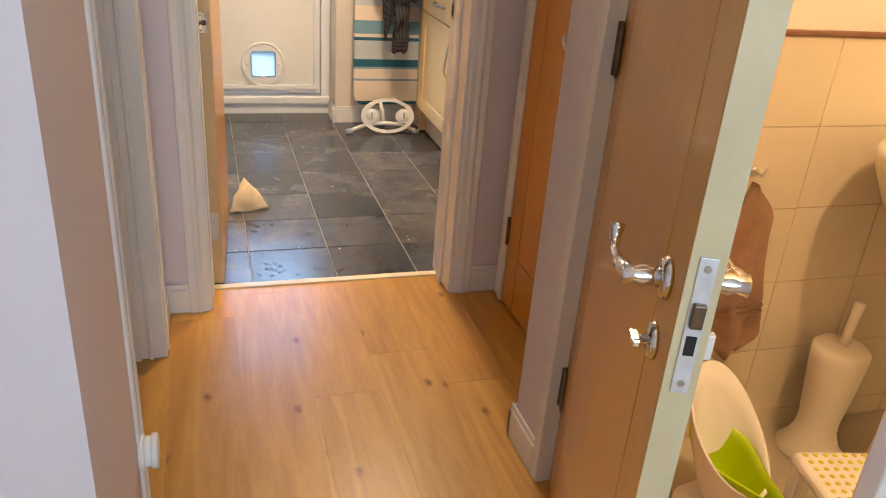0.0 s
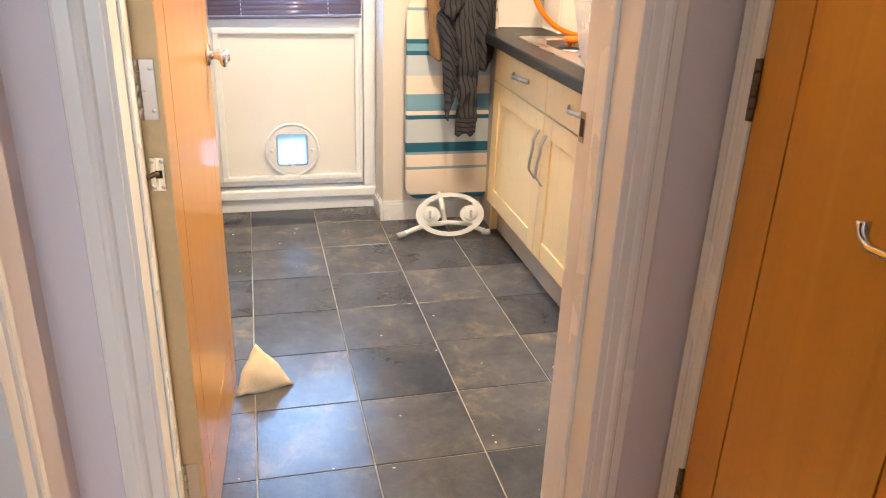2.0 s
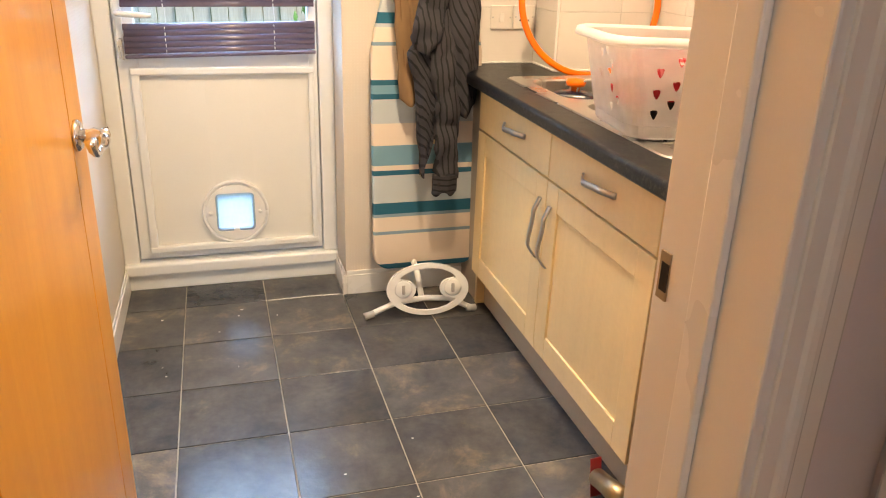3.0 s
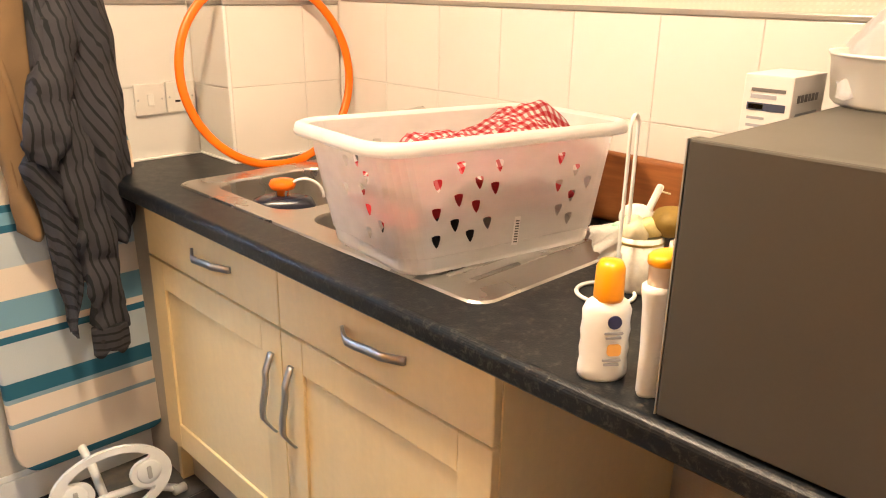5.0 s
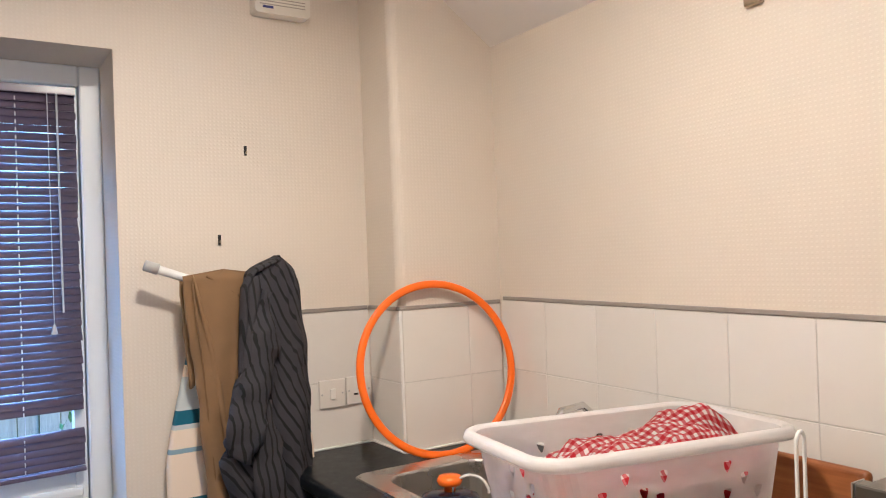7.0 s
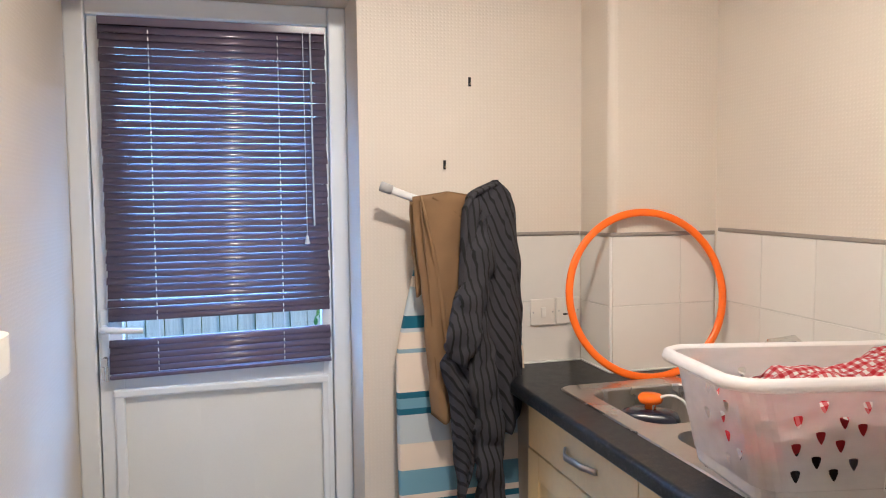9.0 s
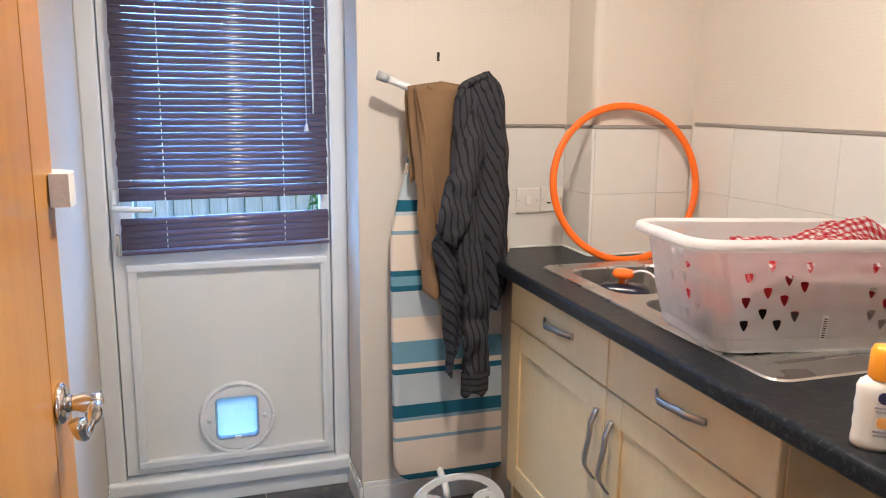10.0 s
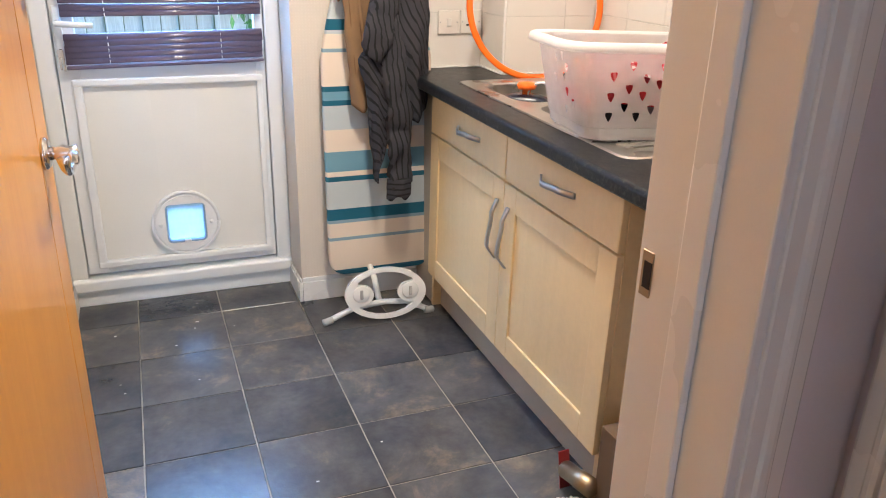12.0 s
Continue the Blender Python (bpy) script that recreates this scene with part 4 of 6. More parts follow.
for n in board_cloth.node_tree.nodes:
    if n.type == 'VALTORGB':
        src = n.inputs[0].links[0].from_socket
        mul = board_cloth.node_tree.nodes.new("ShaderNodeMath")
        mul.operation = 'MULTIPLY'
        mul.inputs[1].default_value = 1 / 1.6
        board_cloth.node_tree.links.new(src, mul.inputs[0])
        board_cloth.node_tree.links.new(mul.outputs[0], n.inputs[0])
board = thing("ironing_board", "folded ironing board with blue and cream striped cover", "ironing board")


def board_half(z):
    if z < 0.95:
        return 0.208
    return 0.208 - 0.135 * ((z - 0.95) / 0.52) ** 1.15


def board_top():
    """Blunt foot with rounded corners, long tapering nose; padded over the rim."""
    outline = []
    for i in range(9):
        a = radians(180 + 90 * i / 8)
        outline.append((-0.208 + 0.06 + 0.06 * math.cos(a), 0.20 + 0.068 * math.sin(a)))
    left = outline
    right = [(-x, z) for x, z in reversed(left)]
    up = [(board_half(z), z) for z in [0.2 + 0.04 * k for k in range(1, 30)]]
    tip = [(0.06 * math.cos(radians(15 * k)), 1.385 + 0.04 * math.sin(radians(15 * k))) for k in range(1, 12)]
    loop = left + right + up + tip + [(-x, z) for x, z in reversed(up)]
    lean = lambda z: 4.455 + 0.045 * z
    rings = []
    for y, s in ((0.028, 0.97), (0.022, 0.995), (0.010, 1.0), (0.0, 0.99), (-0.004, 0.965)):
        rings.append([(1.0 + x * s, lean(z) + y, 0.75 + (z - 0.75) * (1 - (1 - s) * 0.3)) for x, z in loop])
    bm = bmesh.new()
    ring_loft(bm, rings)
    return smooth(bm)


part("board", board_top(), board_cloth, board, "striped padded cover")
WHITE_TUBE = surface("white_enamelled_tube", (0.78, 0.78, 0.76), 0.3, vary=0.06, scale=12, fine=80, bump=0.02)
GREY_CAP = surface("grey_rubber_cap", (0.42, 0.42, 0.41), 0.6, vary=0.1)
bm = bmesh.new()
tube(bm, [(0.752, 4.462, 1.476), (0.86, 4.458, 1.436), (1.10, 4.452, 1.430)], 0.0115, 12)
part("foot_bar", smooth(bm), WHITE_TUBE, board)
bm = bmesh.new()
tube(bm, [(0.744, 4.462, 1.479), (0.777, 4.461, 1.467)], 0.0145, 12)
part("foot_cap", smooth(bm), GREY_CAP, board, "grey end cap")
oval = [(0.156 * math.cos(2 * math.pi * i / 48), 0.100 * math.sin(2 * math.pi * i / 48)) for i in range(48)]


def rest_hole():
    """Opening of the oval foot: wide above and below, pinched by a round lobe at each side."""
    quarter = [(0.0, 0.083), (0.040, 0.079), (0.075, 0.068), (0.100, 0.052), (0.106, 0.044), (0.098, 0.040)]
    lobe = [(0.088 + 0.042 * math.cos(radians(a)), 0.038 * math.sin(radians(a))) for a in range(110, 181, 14)]
    half = quarter + lobe + [(x, -z) for x, z in reversed(lobe[:-1])] + [(x, -z) for x, z in reversed(quarter)]
    return half + [(-x, z) for x, z in reversed(half[1:-1])]


bm = plate(oval, [rest_hole()], -0.008, 0.008)
part("rest_ring", bm, RING_WHITE, board, "white oval plastic foot", pose(0.968, 4.308, 0.105, -9, 0, -5))
for x in (-0.094, 0.094):
    bm = bmesh.new()
    turned(bm, [(0.0001, 0.0), (0.032, 0.0), (0.033, 0.002), (0.029, 0.004), (0.0001, 0.0045)], 24, m=Matrix.Rotation(radians(90), 4, 'X'))
    pad = part("rest_pad", smooth(bm), RING_WHITE, board, "", pose(0.968, 4.308, 0.105, -9, 0, -5) @ Matrix.Translation((x, -0.008, 0.004)))
    part("clip", boxes((-0.006, 0.006, -0.012, -0.005, -0.018, 0.018), bevel=0.003), GREY_CAP, pad, "grey clip")
bm = bmesh.new()
tube(bm, [(0.735, 4.311, 0.0125), (0.79, 4.322, 0.030), (0.86, 4.334, 0.050), (0.97, 4.338, 0.054), (1.06, 4.332, 0.047), (1.10, 4.315, 0.030), (1.148, 4.292, 0.0125)], 0.011, 12)
part("leg_bar", smooth(bm), WHITE_TUBE, board)
for x0, x1, y in ((0.727, 0.764, 4.310), (1.122, 1.156, 4.290)):
    bm = bmesh.new()
    tube(bm, [(x0, y, 0.0135 if x0 < 1 else 0.018), (x1, y + 0.006, 0.019 if x0 < 1 else 0.0135)], 0.0135, 12)
    part("foot_cap", smooth(bm), GREY_CAP, board, "grey end cap")
bm = bmesh.new()
tube(bm, [(0.955, 4.345, 0.05), (0.952, 4.40, 0.125), (0.95, 4.525, 0.19), (0.96, 4.535, 0.5)], 0.012, 10)
part("leg", smooth(bm), WHITE_TUBE, board)


def striped_cloth(name, base, line, pitch, share, slope):
    """Woven stripes running at a slope across the hanging cloth, pulled about by its folds."""
    m = surface(name, base, 0.85, vary=0.28, scale=11, fine=420, bump=0.35)
    t, L = m.node_tree, m.node_tree.links
    co = [n for n in t.nodes if n.type == 'TEX_COORD'][0]
    pull = node(m, "ShaderNodeTexNoise", Scale=7.0, Detail=2.0)
    L.new(co.outputs["Object"], pull.inputs["Vector"])
    warp = t.nodes.new("ShaderNodeVectorMath")
    warp.operation = 'MULTIPLY_ADD'
    warp.inputs[1].default_value = (0.016, 0.0, 0.016)
    L.new(pull.outputs["Color"], warp.inputs[0])
    L.new(co.outputs["Object"], warp.inputs[2])
    dot = t.nodes.new("ShaderNodeVectorMath")
    dot.operation = 'DOT_PRODUCT'
    dot.inputs[1].default_value = (1 / pitch, 0.35 / pitch, slope / pitch)
    L.new(warp.outputs[0], dot.inputs[0])
    fr = t.nodes.new("ShaderNodeMath")
    fr.operation = 'FRACT'
    L.new(dot.outputs["Value"], fr.inputs[0])
    ramp = t.nodes.new("ShaderNodeValToRGB")
    e = ramp.color_ramp.elements
    e[0].position, e[0].color = 1 - share - 0.05, (*base, 1)
    e[1].position, e[1].color = 1 - share, (*line, 1)
    e.new(0.96).color = (*line, 1)
    e.new(1.0).color = (*base, 1)
    L.new(fr.outputs[0], ramp.inputs[0])
    L.new(ramp.outputs[0], [n for n in t.nodes if n.type == 'HUE_SAT'][0].inputs["Color"])
    return m


DARK_GREY, NEAR_BLACK = (0.036, 0.034, 0.041), (0.004, 0.005, 0.006)
SHIRT = striped_cloth("charcoal_striped_shirting", DARK_GREY, NEAR_BLACK, 0.0255, 0.26, 0.50)
SHIRT_DOWN = striped_cloth("charcoal_shirting_hanging", DARK_GREY, NEAR_BLACK, 0.021, 0.28, 0.10)
SHIRT_TAIL = striped_cloth("charcoal_shirting_tail", DARK_GREY, NEAR_BLACK, 0.024, 0.30, 0.72)
TAN = surface("tan_cotton_twill", (0.23, 0.135, 0.062), 0.9, vary=0.15, scale=9, fine=500, bump=0.3)
TAN_SEAM = surface("tan_seam", (0.17, 0.095, 0.042), 0.9, vary=0.15, scale=20, fine=400, bump=0.3)


def drape(left, right, z_top, z_bot, y, depth, folds, seed, rows=44, n=44, cap=0.05, wave=0.012, crease=0.008):
    """A hanging garment: flattened skin between two edges, with falling folds and a rounded shoulder."""
    rings = []
    for r in range(rows + 1):
        t = r / rows
        z = z_top + (z_bot - z_top) * t
        l, rt = left(z), right(z)
        c, hw = (l + rt) / 2, (rt - l) / 2
        k = min(1, t / cap) ** 0.5
        ring = []
        for i in range(n):
            a = 2 * math.pi * i / n
            u = math.cos(a)
            f = wave * (0.3 + t) * math.sin(folds * u * 2.1 + seed + 1.2 * math.sin(z * 7 + seed)) + 0.006 * noise.noise((u * 4 + seed, z * 9, seed))
            x = c + hw * k * u + 0.006 * noise.noise((seed, z * 14, u))
            hem = 0.012 * math.sin(u * 5 + seed) * (t > 0.97)
            ring.append((x, y(z) + math.copysign(abs(math.sin(a)) ** 0.7, math.sin(a)) * depth * (0.6 + 0.4 * k) * (1 - 0.5 * u * u) + f * (math.sin(a) < 0.2) - crease * max(0.0, noise.ridged_multi_fractal((u * 3.1 + seed, z * 5.0 + u * 2.5, seed), 1.0, 2.1, 3, 0.9, 2.0) - 0.9) * (math.sin(a) < 0), z + hem))
        rings.append(ring)
    bm = bmesh.new()
    ring_loft(bm, rings)
    return smooth(bm)


lerp = lambda pts: (lambda z: next((b[1] + (a[1] - b[1]) * (z - b[0]) / (a[0] - b[0]) for a, b in zip(pts, pts[1:]) if z >= b[0]), pts[-1][1]) if z <= pts[0][0] else pts[0][1])
trousers = thing("trousers", "tan cotton trousers folded over the board's bar", "trousers")
tl = lerp([(1.455, 0.826), (1.354, 0.834), (1.203, 0.850), (1.066, 0.860), (0.909, 0.873), (0.785, 0.881)])
tr = lerp([(1.455, 1.04), (1.2, 1.03), (0.77, 1.00)])
fall = lambda z: 4.424 + 0.012 * (1.4 - z)
part("folded_leg", drape(tl, tr, 1.462, 0.786, fall, 0.024, 2.2, 0.7, cap=0.02, wave=0.010, crease=0.010), TAN, trousers)
inner_l = lerp([(1.45, 0.829), (1.30, 0.834), (1.16, 0.848)])
part("under_leg", drape(inner_l, lambda z: 0.93, 1.452, 1.16, lambda z: 4.462, 0.012, 2.0, 3.1, rows=20, n=24, cap=0.03, wave=0.004, crease=0.004), TAN, trousers)
bm = bmesh.new()
tube(bm, [(tl(z) + 0.020, fall(z) - 0.020, z) for z in [1.43 - 0.04 * k for k in range(16)]], 0.0026, 6)
part("seam", smooth(bm), TAN_SEAM, trousers)
crease_x = lerp([(1.46, 0.846), (1.287, 0.885), (1.152, 0.907), (0.996, 0.928), (0.80, 0.950)])
bm = bmesh.new()
tube(bm, [(crease_x(z), fall(z) - 0.0225, z) for z in [1.45 - 0.03 * k for k in range(21)]], [0.003 + 0.006 * math.sin(math.pi * k / 20) for k in range(21)], 8)
part("crease", smooth(bm), TAN, trousers)
bm = bmesh.new()
tube(bm, [(0.885 + 0.028 * k, fall(1.44) - 0.020, 1.445 - 0.016 * k - 0.003 * k * k + 0.002 * k ** 2) for k in range(5)], 0.004, 8)
part("waistband_fold", smooth(bm), TAN_SEAM, trousers)

shirt = thing("shirt", "charcoal striped long-sleeved shirt hung over the ironing board", "shirt")
sl = lerp([(1.492, 1.045), (1.470, 1.005), (1.440, 0.985), (1.37, 0.978), (1.286, 0.975), (1.202, 0.958), (1.10, 0.962), (0.95, 0.99), (0.744, 1.03)])
sr = lerp([(1.492, 1.110), (1.478, 1.122), (1.42, 1.138), (1.317, 1.148), (1.196, 1.160), (1.02, 1.165), (0.912, 1.167), (0.768, 1.160), (0.744, 1.145)])
part("body", drape(sl, sr, 1.494, 0.744, lambda z: 4.405 + 0.012 * (1.4 - z), 0.042, 2.6, 2.1, rows=72, n=72, cap=0.05, wave=0.013, crease=0.026), SHIRT, shirt)


def sleeve(path, radii, seed, flat=0.55, n=20):
    pts, rs = [], []
    for i in range(len(path) - 1):
        a, b = Vector(path[i]), Vector(path[i + 1])
        for k in range(8):
            t = k / 8
            pts.append(a.lerp(b, t))
            rs.append(radii[i] * (1 - t) + radii[i + 1] * t)
    pts.append(Vector(path[-1]))
    rs.append(radii[-1])
    for _ in range(3):
        pts = [pts[0]] + [(pts[i - 1] + pts[i] * 2 + pts[i + 1]) / 4 for i in range(1, len(pts) - 1)] + [pts[-1]]
    bm = bmesh.new()
    tube(bm, pts, rs, n, flat)
    for v in bm.verts:
        d = noise.noise_vector((v.co.x * 22 + seed, v.co.y * 22, v.co.z * 13))
        v.co += d * 0.020 + noise.noise_vector((v.co.x * 55 + seed, v.co.y * 40, v.co.z * 34)) * 0.009
    return smooth(bm)


# upper arm: from the shoulder out to the bent elbow
part("sleeve", sleeve([(1.035, 4.372, 1.40), (1.010, 4.358, 1.26), (0.985, 4.345, 1.14), (0.955, 4.335, 1.03), (0.935, 4.335, 0.965)],
                      [0.024, 0.042, 0.052, 0.052, 0.030], 5), SHIRT_DOWN, shirt, "bent sleeve")
# forearm, down to its cuff
part("sleeve", sleeve([(0.995, 4.352, 1.10), (1.015, 4.345, 0.93), (1.030, 4.342, 0.78), (1.033, 4.342, 0.64), (1.032, 4.342, 0.535)],
                      [0.034, 0.043, 0.047, 0.045, 0.041], 9, 0.5), SHIRT_DOWN, shirt, "hanging sleeve")
cuff_mat = striped_cloth("charcoal_striped_cuff", DARK_GREY, NEAR_BLACK, 0.6, 0.3, 30.0)
part("cuff", drape(lerp([(0.545, 0.986), (0.47, 0.982)]), lerp([(0.545, 1.078), (0.47, 1.074)]), 0.545, 0.472, lambda z: 4.342, 0.026, 2.0, 2.2, rows=16, n=36, cap=0.06, wave=0.003, crease=0.003), cuff_mat, shirt, "striped shirt cuff")
# shirt front, folded forward and tapering to the corner of its tail
fl = lerp([(1.02, 0.925), (0.963, 0.892), (0.884, 0.914), (0.779, 0.926), (0.638, 0.937), (0.538, 0.948)])
fr = lerp([(1.02, 0.975), (0.963, 0.992), (0.86, 1.002), (0.686, 0.995), (0.60, 0.978), (0.538, 0.956)])
part("tail", drape(fl, fr, 1.02, 0.538, lambda z: 4.366 + 0.01 * (1.0 - z), 0.022, 2.4, 6.4, rows=44, n=40, cap=0.06, wave=0.010, crease=0.022), SHIRT_TAIL, shirt, "shirt front hanging in a point")
bm = bmesh.new()
tube(bm, [(1.075 - 0.024 * min(4, k) - 0.002 * k, 4.378 - 0.0035 * min(4, k), 1.482 - 0.010 * min(4, k) - 0.034 * max(0, k - 3)) for k in range(15)], [0.012 + 0.006 * math.sin(math.pi * k / 14) for k in range(15)], 12, 0.55)
part("collar", smooth(bm), SHIRT_DOWN, shirt, "rolled collar")
bm = bmesh.new()
tube(bm, [(1.00 - 0.004 * k, 4.362 - 0.0015 * k, 1.44 - 0.033 * k) for k in range(13)], [0.016 + 0.005 * math.sin(k * 1.3) for k in range(13)], 12, 0.6)
part("placket", smooth(bm), SHIRT_DOWN, shirt, "folded button placket")
button_me = mesh_of("button", turned(bmesh.new(), [(0.0001, 0), (0.0055, 0), (0.0055, 0.0022), (0.0001, 0.0018)], 12), DARK)
for bx, bz in ((0.984, 1.29), (0.972, 1.19), (1.000, 0.512)):
    o = new("button", button_me)
    o.parent = shirt
    o.matrix_basis = pose(bx, 4.345 if bz > 1 else 4.313, bz, 90, 0, 0)

# ---------------------------------------------------------------- hoop
ORANGE = surface("orange_plastic", (0.95, 0.165, 0.002), 0.34, vary=0.06, scale=10, fine=60, bump=0.02)
bm = bmesh.new()
R, n = 0.249, 96
rings = []
for i in range(n):
    a = 2 * math.pi * i / n
    c, d = Vector((math.cos(a), 0, math.sin(a))) * R, Vector((math.cos(a), 0, math.sin(a)))
    rings.append([c + 0.0115 * math.cos(b) * d + 0.0085 * math.copysign(abs(math.sin(b)) ** 0.6, math.sin(b)) * Vector((0, 1, 0)) for b in [2 * math.pi * k / 12 for k in range(12)]])
rings.append(rings[0])
ring_loft(bm, rings, caps=False)
bmesh.ops.remove_doubles(bm, verts=bm.verts, dist=0.0001)
hoop = tagged(part("hoop", smooth(bm), ORANGE, None, "", pose(1.527, 4.300, 1.146, -8.5, 0, -5)), "bright orange plastic hoop leaning on the tiled corner", "hoop")

# ---------------------------------------------------------------- laundry basket
BASKET = milky("milky_clear_plastic", (0.95, 0.94, 0.92), 0.30, 0.22)
RIM = milky("milky_rim_plastic", (0.88, 0.86, 0.84), 0.12, 0.32)
basket = thing("laundry_basket", "milky clear plastic laundry basket with cut-out petals, on the sink", "laundry basket", pose(1.414, 3.457, TOP + 0.006, -0.95, 0.94, -8.6))
BW, BD, TW, TD, BH, LOW, RC = 0.452, 0.294, 0.545, 0.294, 0.228, 0.034, 0.048


def petal(cx, cz, s, lean):
    """A flat-topped leaf that tapers to a point below."""
    shape = ((-0.50, 0.62), (-0.15, 0.74), (0.30, 0.74), (0.55, 0.66), (0.58, 0.40), (0.46, -0.05), (0.24, -0.55), (0.04, -0.85), (-0.12, -0.72), (-0.34, -0.25), (-0.48, 0.20))
    return [(cx + s * (x + lean * z), cz + s * z) for x, z in shape]


def basket_side(wb, wt, holes):
    """One tapering wall in its own flat plane: (along, up) with petals cut out."""
    from mathutils.geometry import tessellate_polygon
    r = RC
    outer = [(-(wb / 2 - r), 0.0), (wb / 2 - r, 0.0), (wt / 2 - r, 1.0), (-(wt / 2 - r), 1.0)]
    loops = [outer] + holes
    flat = [p for l in loops for p in l]
    tris = tessellate_polygon([[Vector((x, z * 0.225, 0)) for x, z in l] for l in loops])
    return flat, tris


front_spots = [(-0.168, 0.63), (-0.121, 0.76), (-0.039, 0.74), (-0.082, 0.61), (-0.047, 0.54), (-0.125, 0.48), (-0.17, 0.38), (-0.088, 0.4), (-0.17, 0.14), (-0.132, 0.26), (-0.099, 0.14), (-0.062, 0.23), (0.106, 0.73), (0.146, 0.6), (0.178, 0.46), (0.104, 0.47), (0.138, 0.35), (0.106, 0.23), (0.133, 0.13)]
side_spots = [(0.009, 0.77), (0.07, 0.68), (-0.014, 0.5), (0.048, 0.81), (0.048, 0.55), (0.053, 0.37), (0.035, 0.13), (0.085, 0.25)]


def hole_loops(spots, unit_h):
    out = []
    for x, z in spots:
        out.append([(px, z + pz / unit_h) for px, pz in petal(x, 0.0, 0.0165, 0.10 * (1 if x > 0 else -1))])
    return out


def add_side(bm, wb, wt, db, dt, turn, spots):
    flat, tris = basket_side(wb, wt, hole_loops(spots, BH))
    rot = Matrix.Rotation(radians(turn), 4, 'Z')
    vs = []
    for x, z in flat:
        d = db / 2 + (dt - db) / 2 * z
        vs.append(bm.verts.new(rot @ Vector((x, -d, LOW + z * (BH - LOW)))))
    for t in tris:
        bm.faces.new([vs[i] for i in t])


bm = bmesh.new()
add_side(bm, BW, TW, BD, TD, 0, front_spots)
add_side(bm, BW, TW, BD, TD, 180, front_spots)
add_side(bm, BD, TD, BW, TW, 90, side_spots)
add_side(bm, BD, TD, BW, TW, 270, side_spots)
r = RC
for sx, sy, a0 in ((1, 1, 0), (-1, 1, 90), (-1, -1, 180), (1, -1, 270)):
    rows = []
    for w, d, z in ((BW, BD, LOW), (TW, TD, BH)):
        rows.append([bm.verts.new((sx * (w / 2 - r) + r * math.cos(radians(a0 + 15 * k)), sy * (d / 2 - r) + r * math.sin(radians(a0 + 15 * k)), z)) for k in range(7)])
    for k in range(6):
        bm.faces.new((rows[0][k], rows[0][k + 1], rows[1][k + 1], rows[1][k]))
base = rounded(BW, BD, r, 6)
rows = []
for s, z in ((1.0, LOW), (0.988, LOW - 0.002), (0.975, 0.010), (0.955, 0.003), (0.90, 0.0)):
    rows.append([bm.verts.new((x * s, y * s, z)) for x, y in base])
for a, b in zip(rows, rows[1:]):
    for i in range(len(a)):
        bm.faces.new((a[i], a[(i + 1) % len(a)], b[(i + 1) % len(a)], b[i]))
bm.faces.new(rows[-1])
bmesh.ops.remove_doubles(bm, verts=bm.verts, dist=0.0002)
part("tub", bm, BASKET, basket)
bm = bmesh.new()
rings = []
for s, z in ((0.0, BH - 0.004), (0.004, BH + 0.004), (0.012, BH + 0.007), (0.022, BH + 0.003), (0.026, BH - 0.010), (0.023, BH - 0.016), (0.021, BH - 0.010), (0.010, BH - 0.001), (0.002, BH - 0.006)):
    rings.append([(x, y, z) for x, y in rounded(TW + 2 * s, TD + 2 * s, r + s, 7)])
rings.append(rings[0])
ring_loft(bm, rings, caps=False)
bmesh.ops.remove_doubles(bm, verts=bm.verts, dist=0.0001)
part("rim", smooth(bm), RIM, basket, "thick rolled rim")
sticker = part("label_strip", boxes((-0.0065, 0.0065, -0.0012, 0.0, -0.026, 0.026)), surface("white_sticker", (0.75, 0.74, 0.72), 0.5, vary=0.05), basket, "white bar-code sticker", pose(0.005, -0.1478, 0.054, 0, 6, 0))
for k in range(9):
    part("print_bar", boxes((-0.004, 0.004, -0.0018, -0.001, -0.021 + 0.0048 * k, -0.0190 + 0.0048 * k)), DARK, sticker)


def gingham():
    m = surface("red_gingham", (0.6, 0.02, 0.03), 0.9, vary=0.1, scale=10, fine=420, bump=0.25)
    t, L = m.node_tree, m.node_tree.links
    co = [n for n in t.nodes if n.type == 'TEX_COORD'][0]
    sep = t.nodes.new("ShaderNodeSeparateXYZ")
    L.new(co.outputs["UV"], sep.inputs[0])
    sums = []
    for k in (0, 1):
        f = t.nodes.new("ShaderNodeMath")
        f.operation = 'FRACT'
        L.new(sep.outputs[k], f.inputs[0])
        g = t.nodes.new("ShaderNodeMath")
        g.operation = 'GREATER_THAN'
        g.inputs[1].default_value = 0.5
        L.new(f.outputs[0], g.inputs[0])
        sums.append(g)
    ad = t.nodes.new("ShaderNodeMath")
    L.new(sums[0].outputs[0], ad.inputs[0])
    L.new(sums[1].outputs[0], ad.inputs[1])
    hf = t.nodes.new("ShaderNodeMath")
    hf.operation = 'MULTIPLY'
    hf.inputs[1].default_value = 0.45
    L.new(ad.outputs[0], hf.inputs[0])
    ramp = t.nodes.new("ShaderNodeValToRGB")
    ramp.color_ramp.interpolation = 'CONSTANT'
    e = ramp.color_ramp.elements
    e[0].position, e[0].color = 0, (0.80, 0.76, 0.74, 1)
    e[1].position, e[1].color = 0.3, (0.62, 0.16, 0.17, 1)
    e.new(0.7).color = (0.52, 0.012, 0.025, 1)
    L.new(hf.outputs[0], ramp.inputs[0])
    L.new(ramp.outputs[0], [n for n in t.nodes if n.type == 'HUE_SAT'][0].inputs["Color"])
    return m


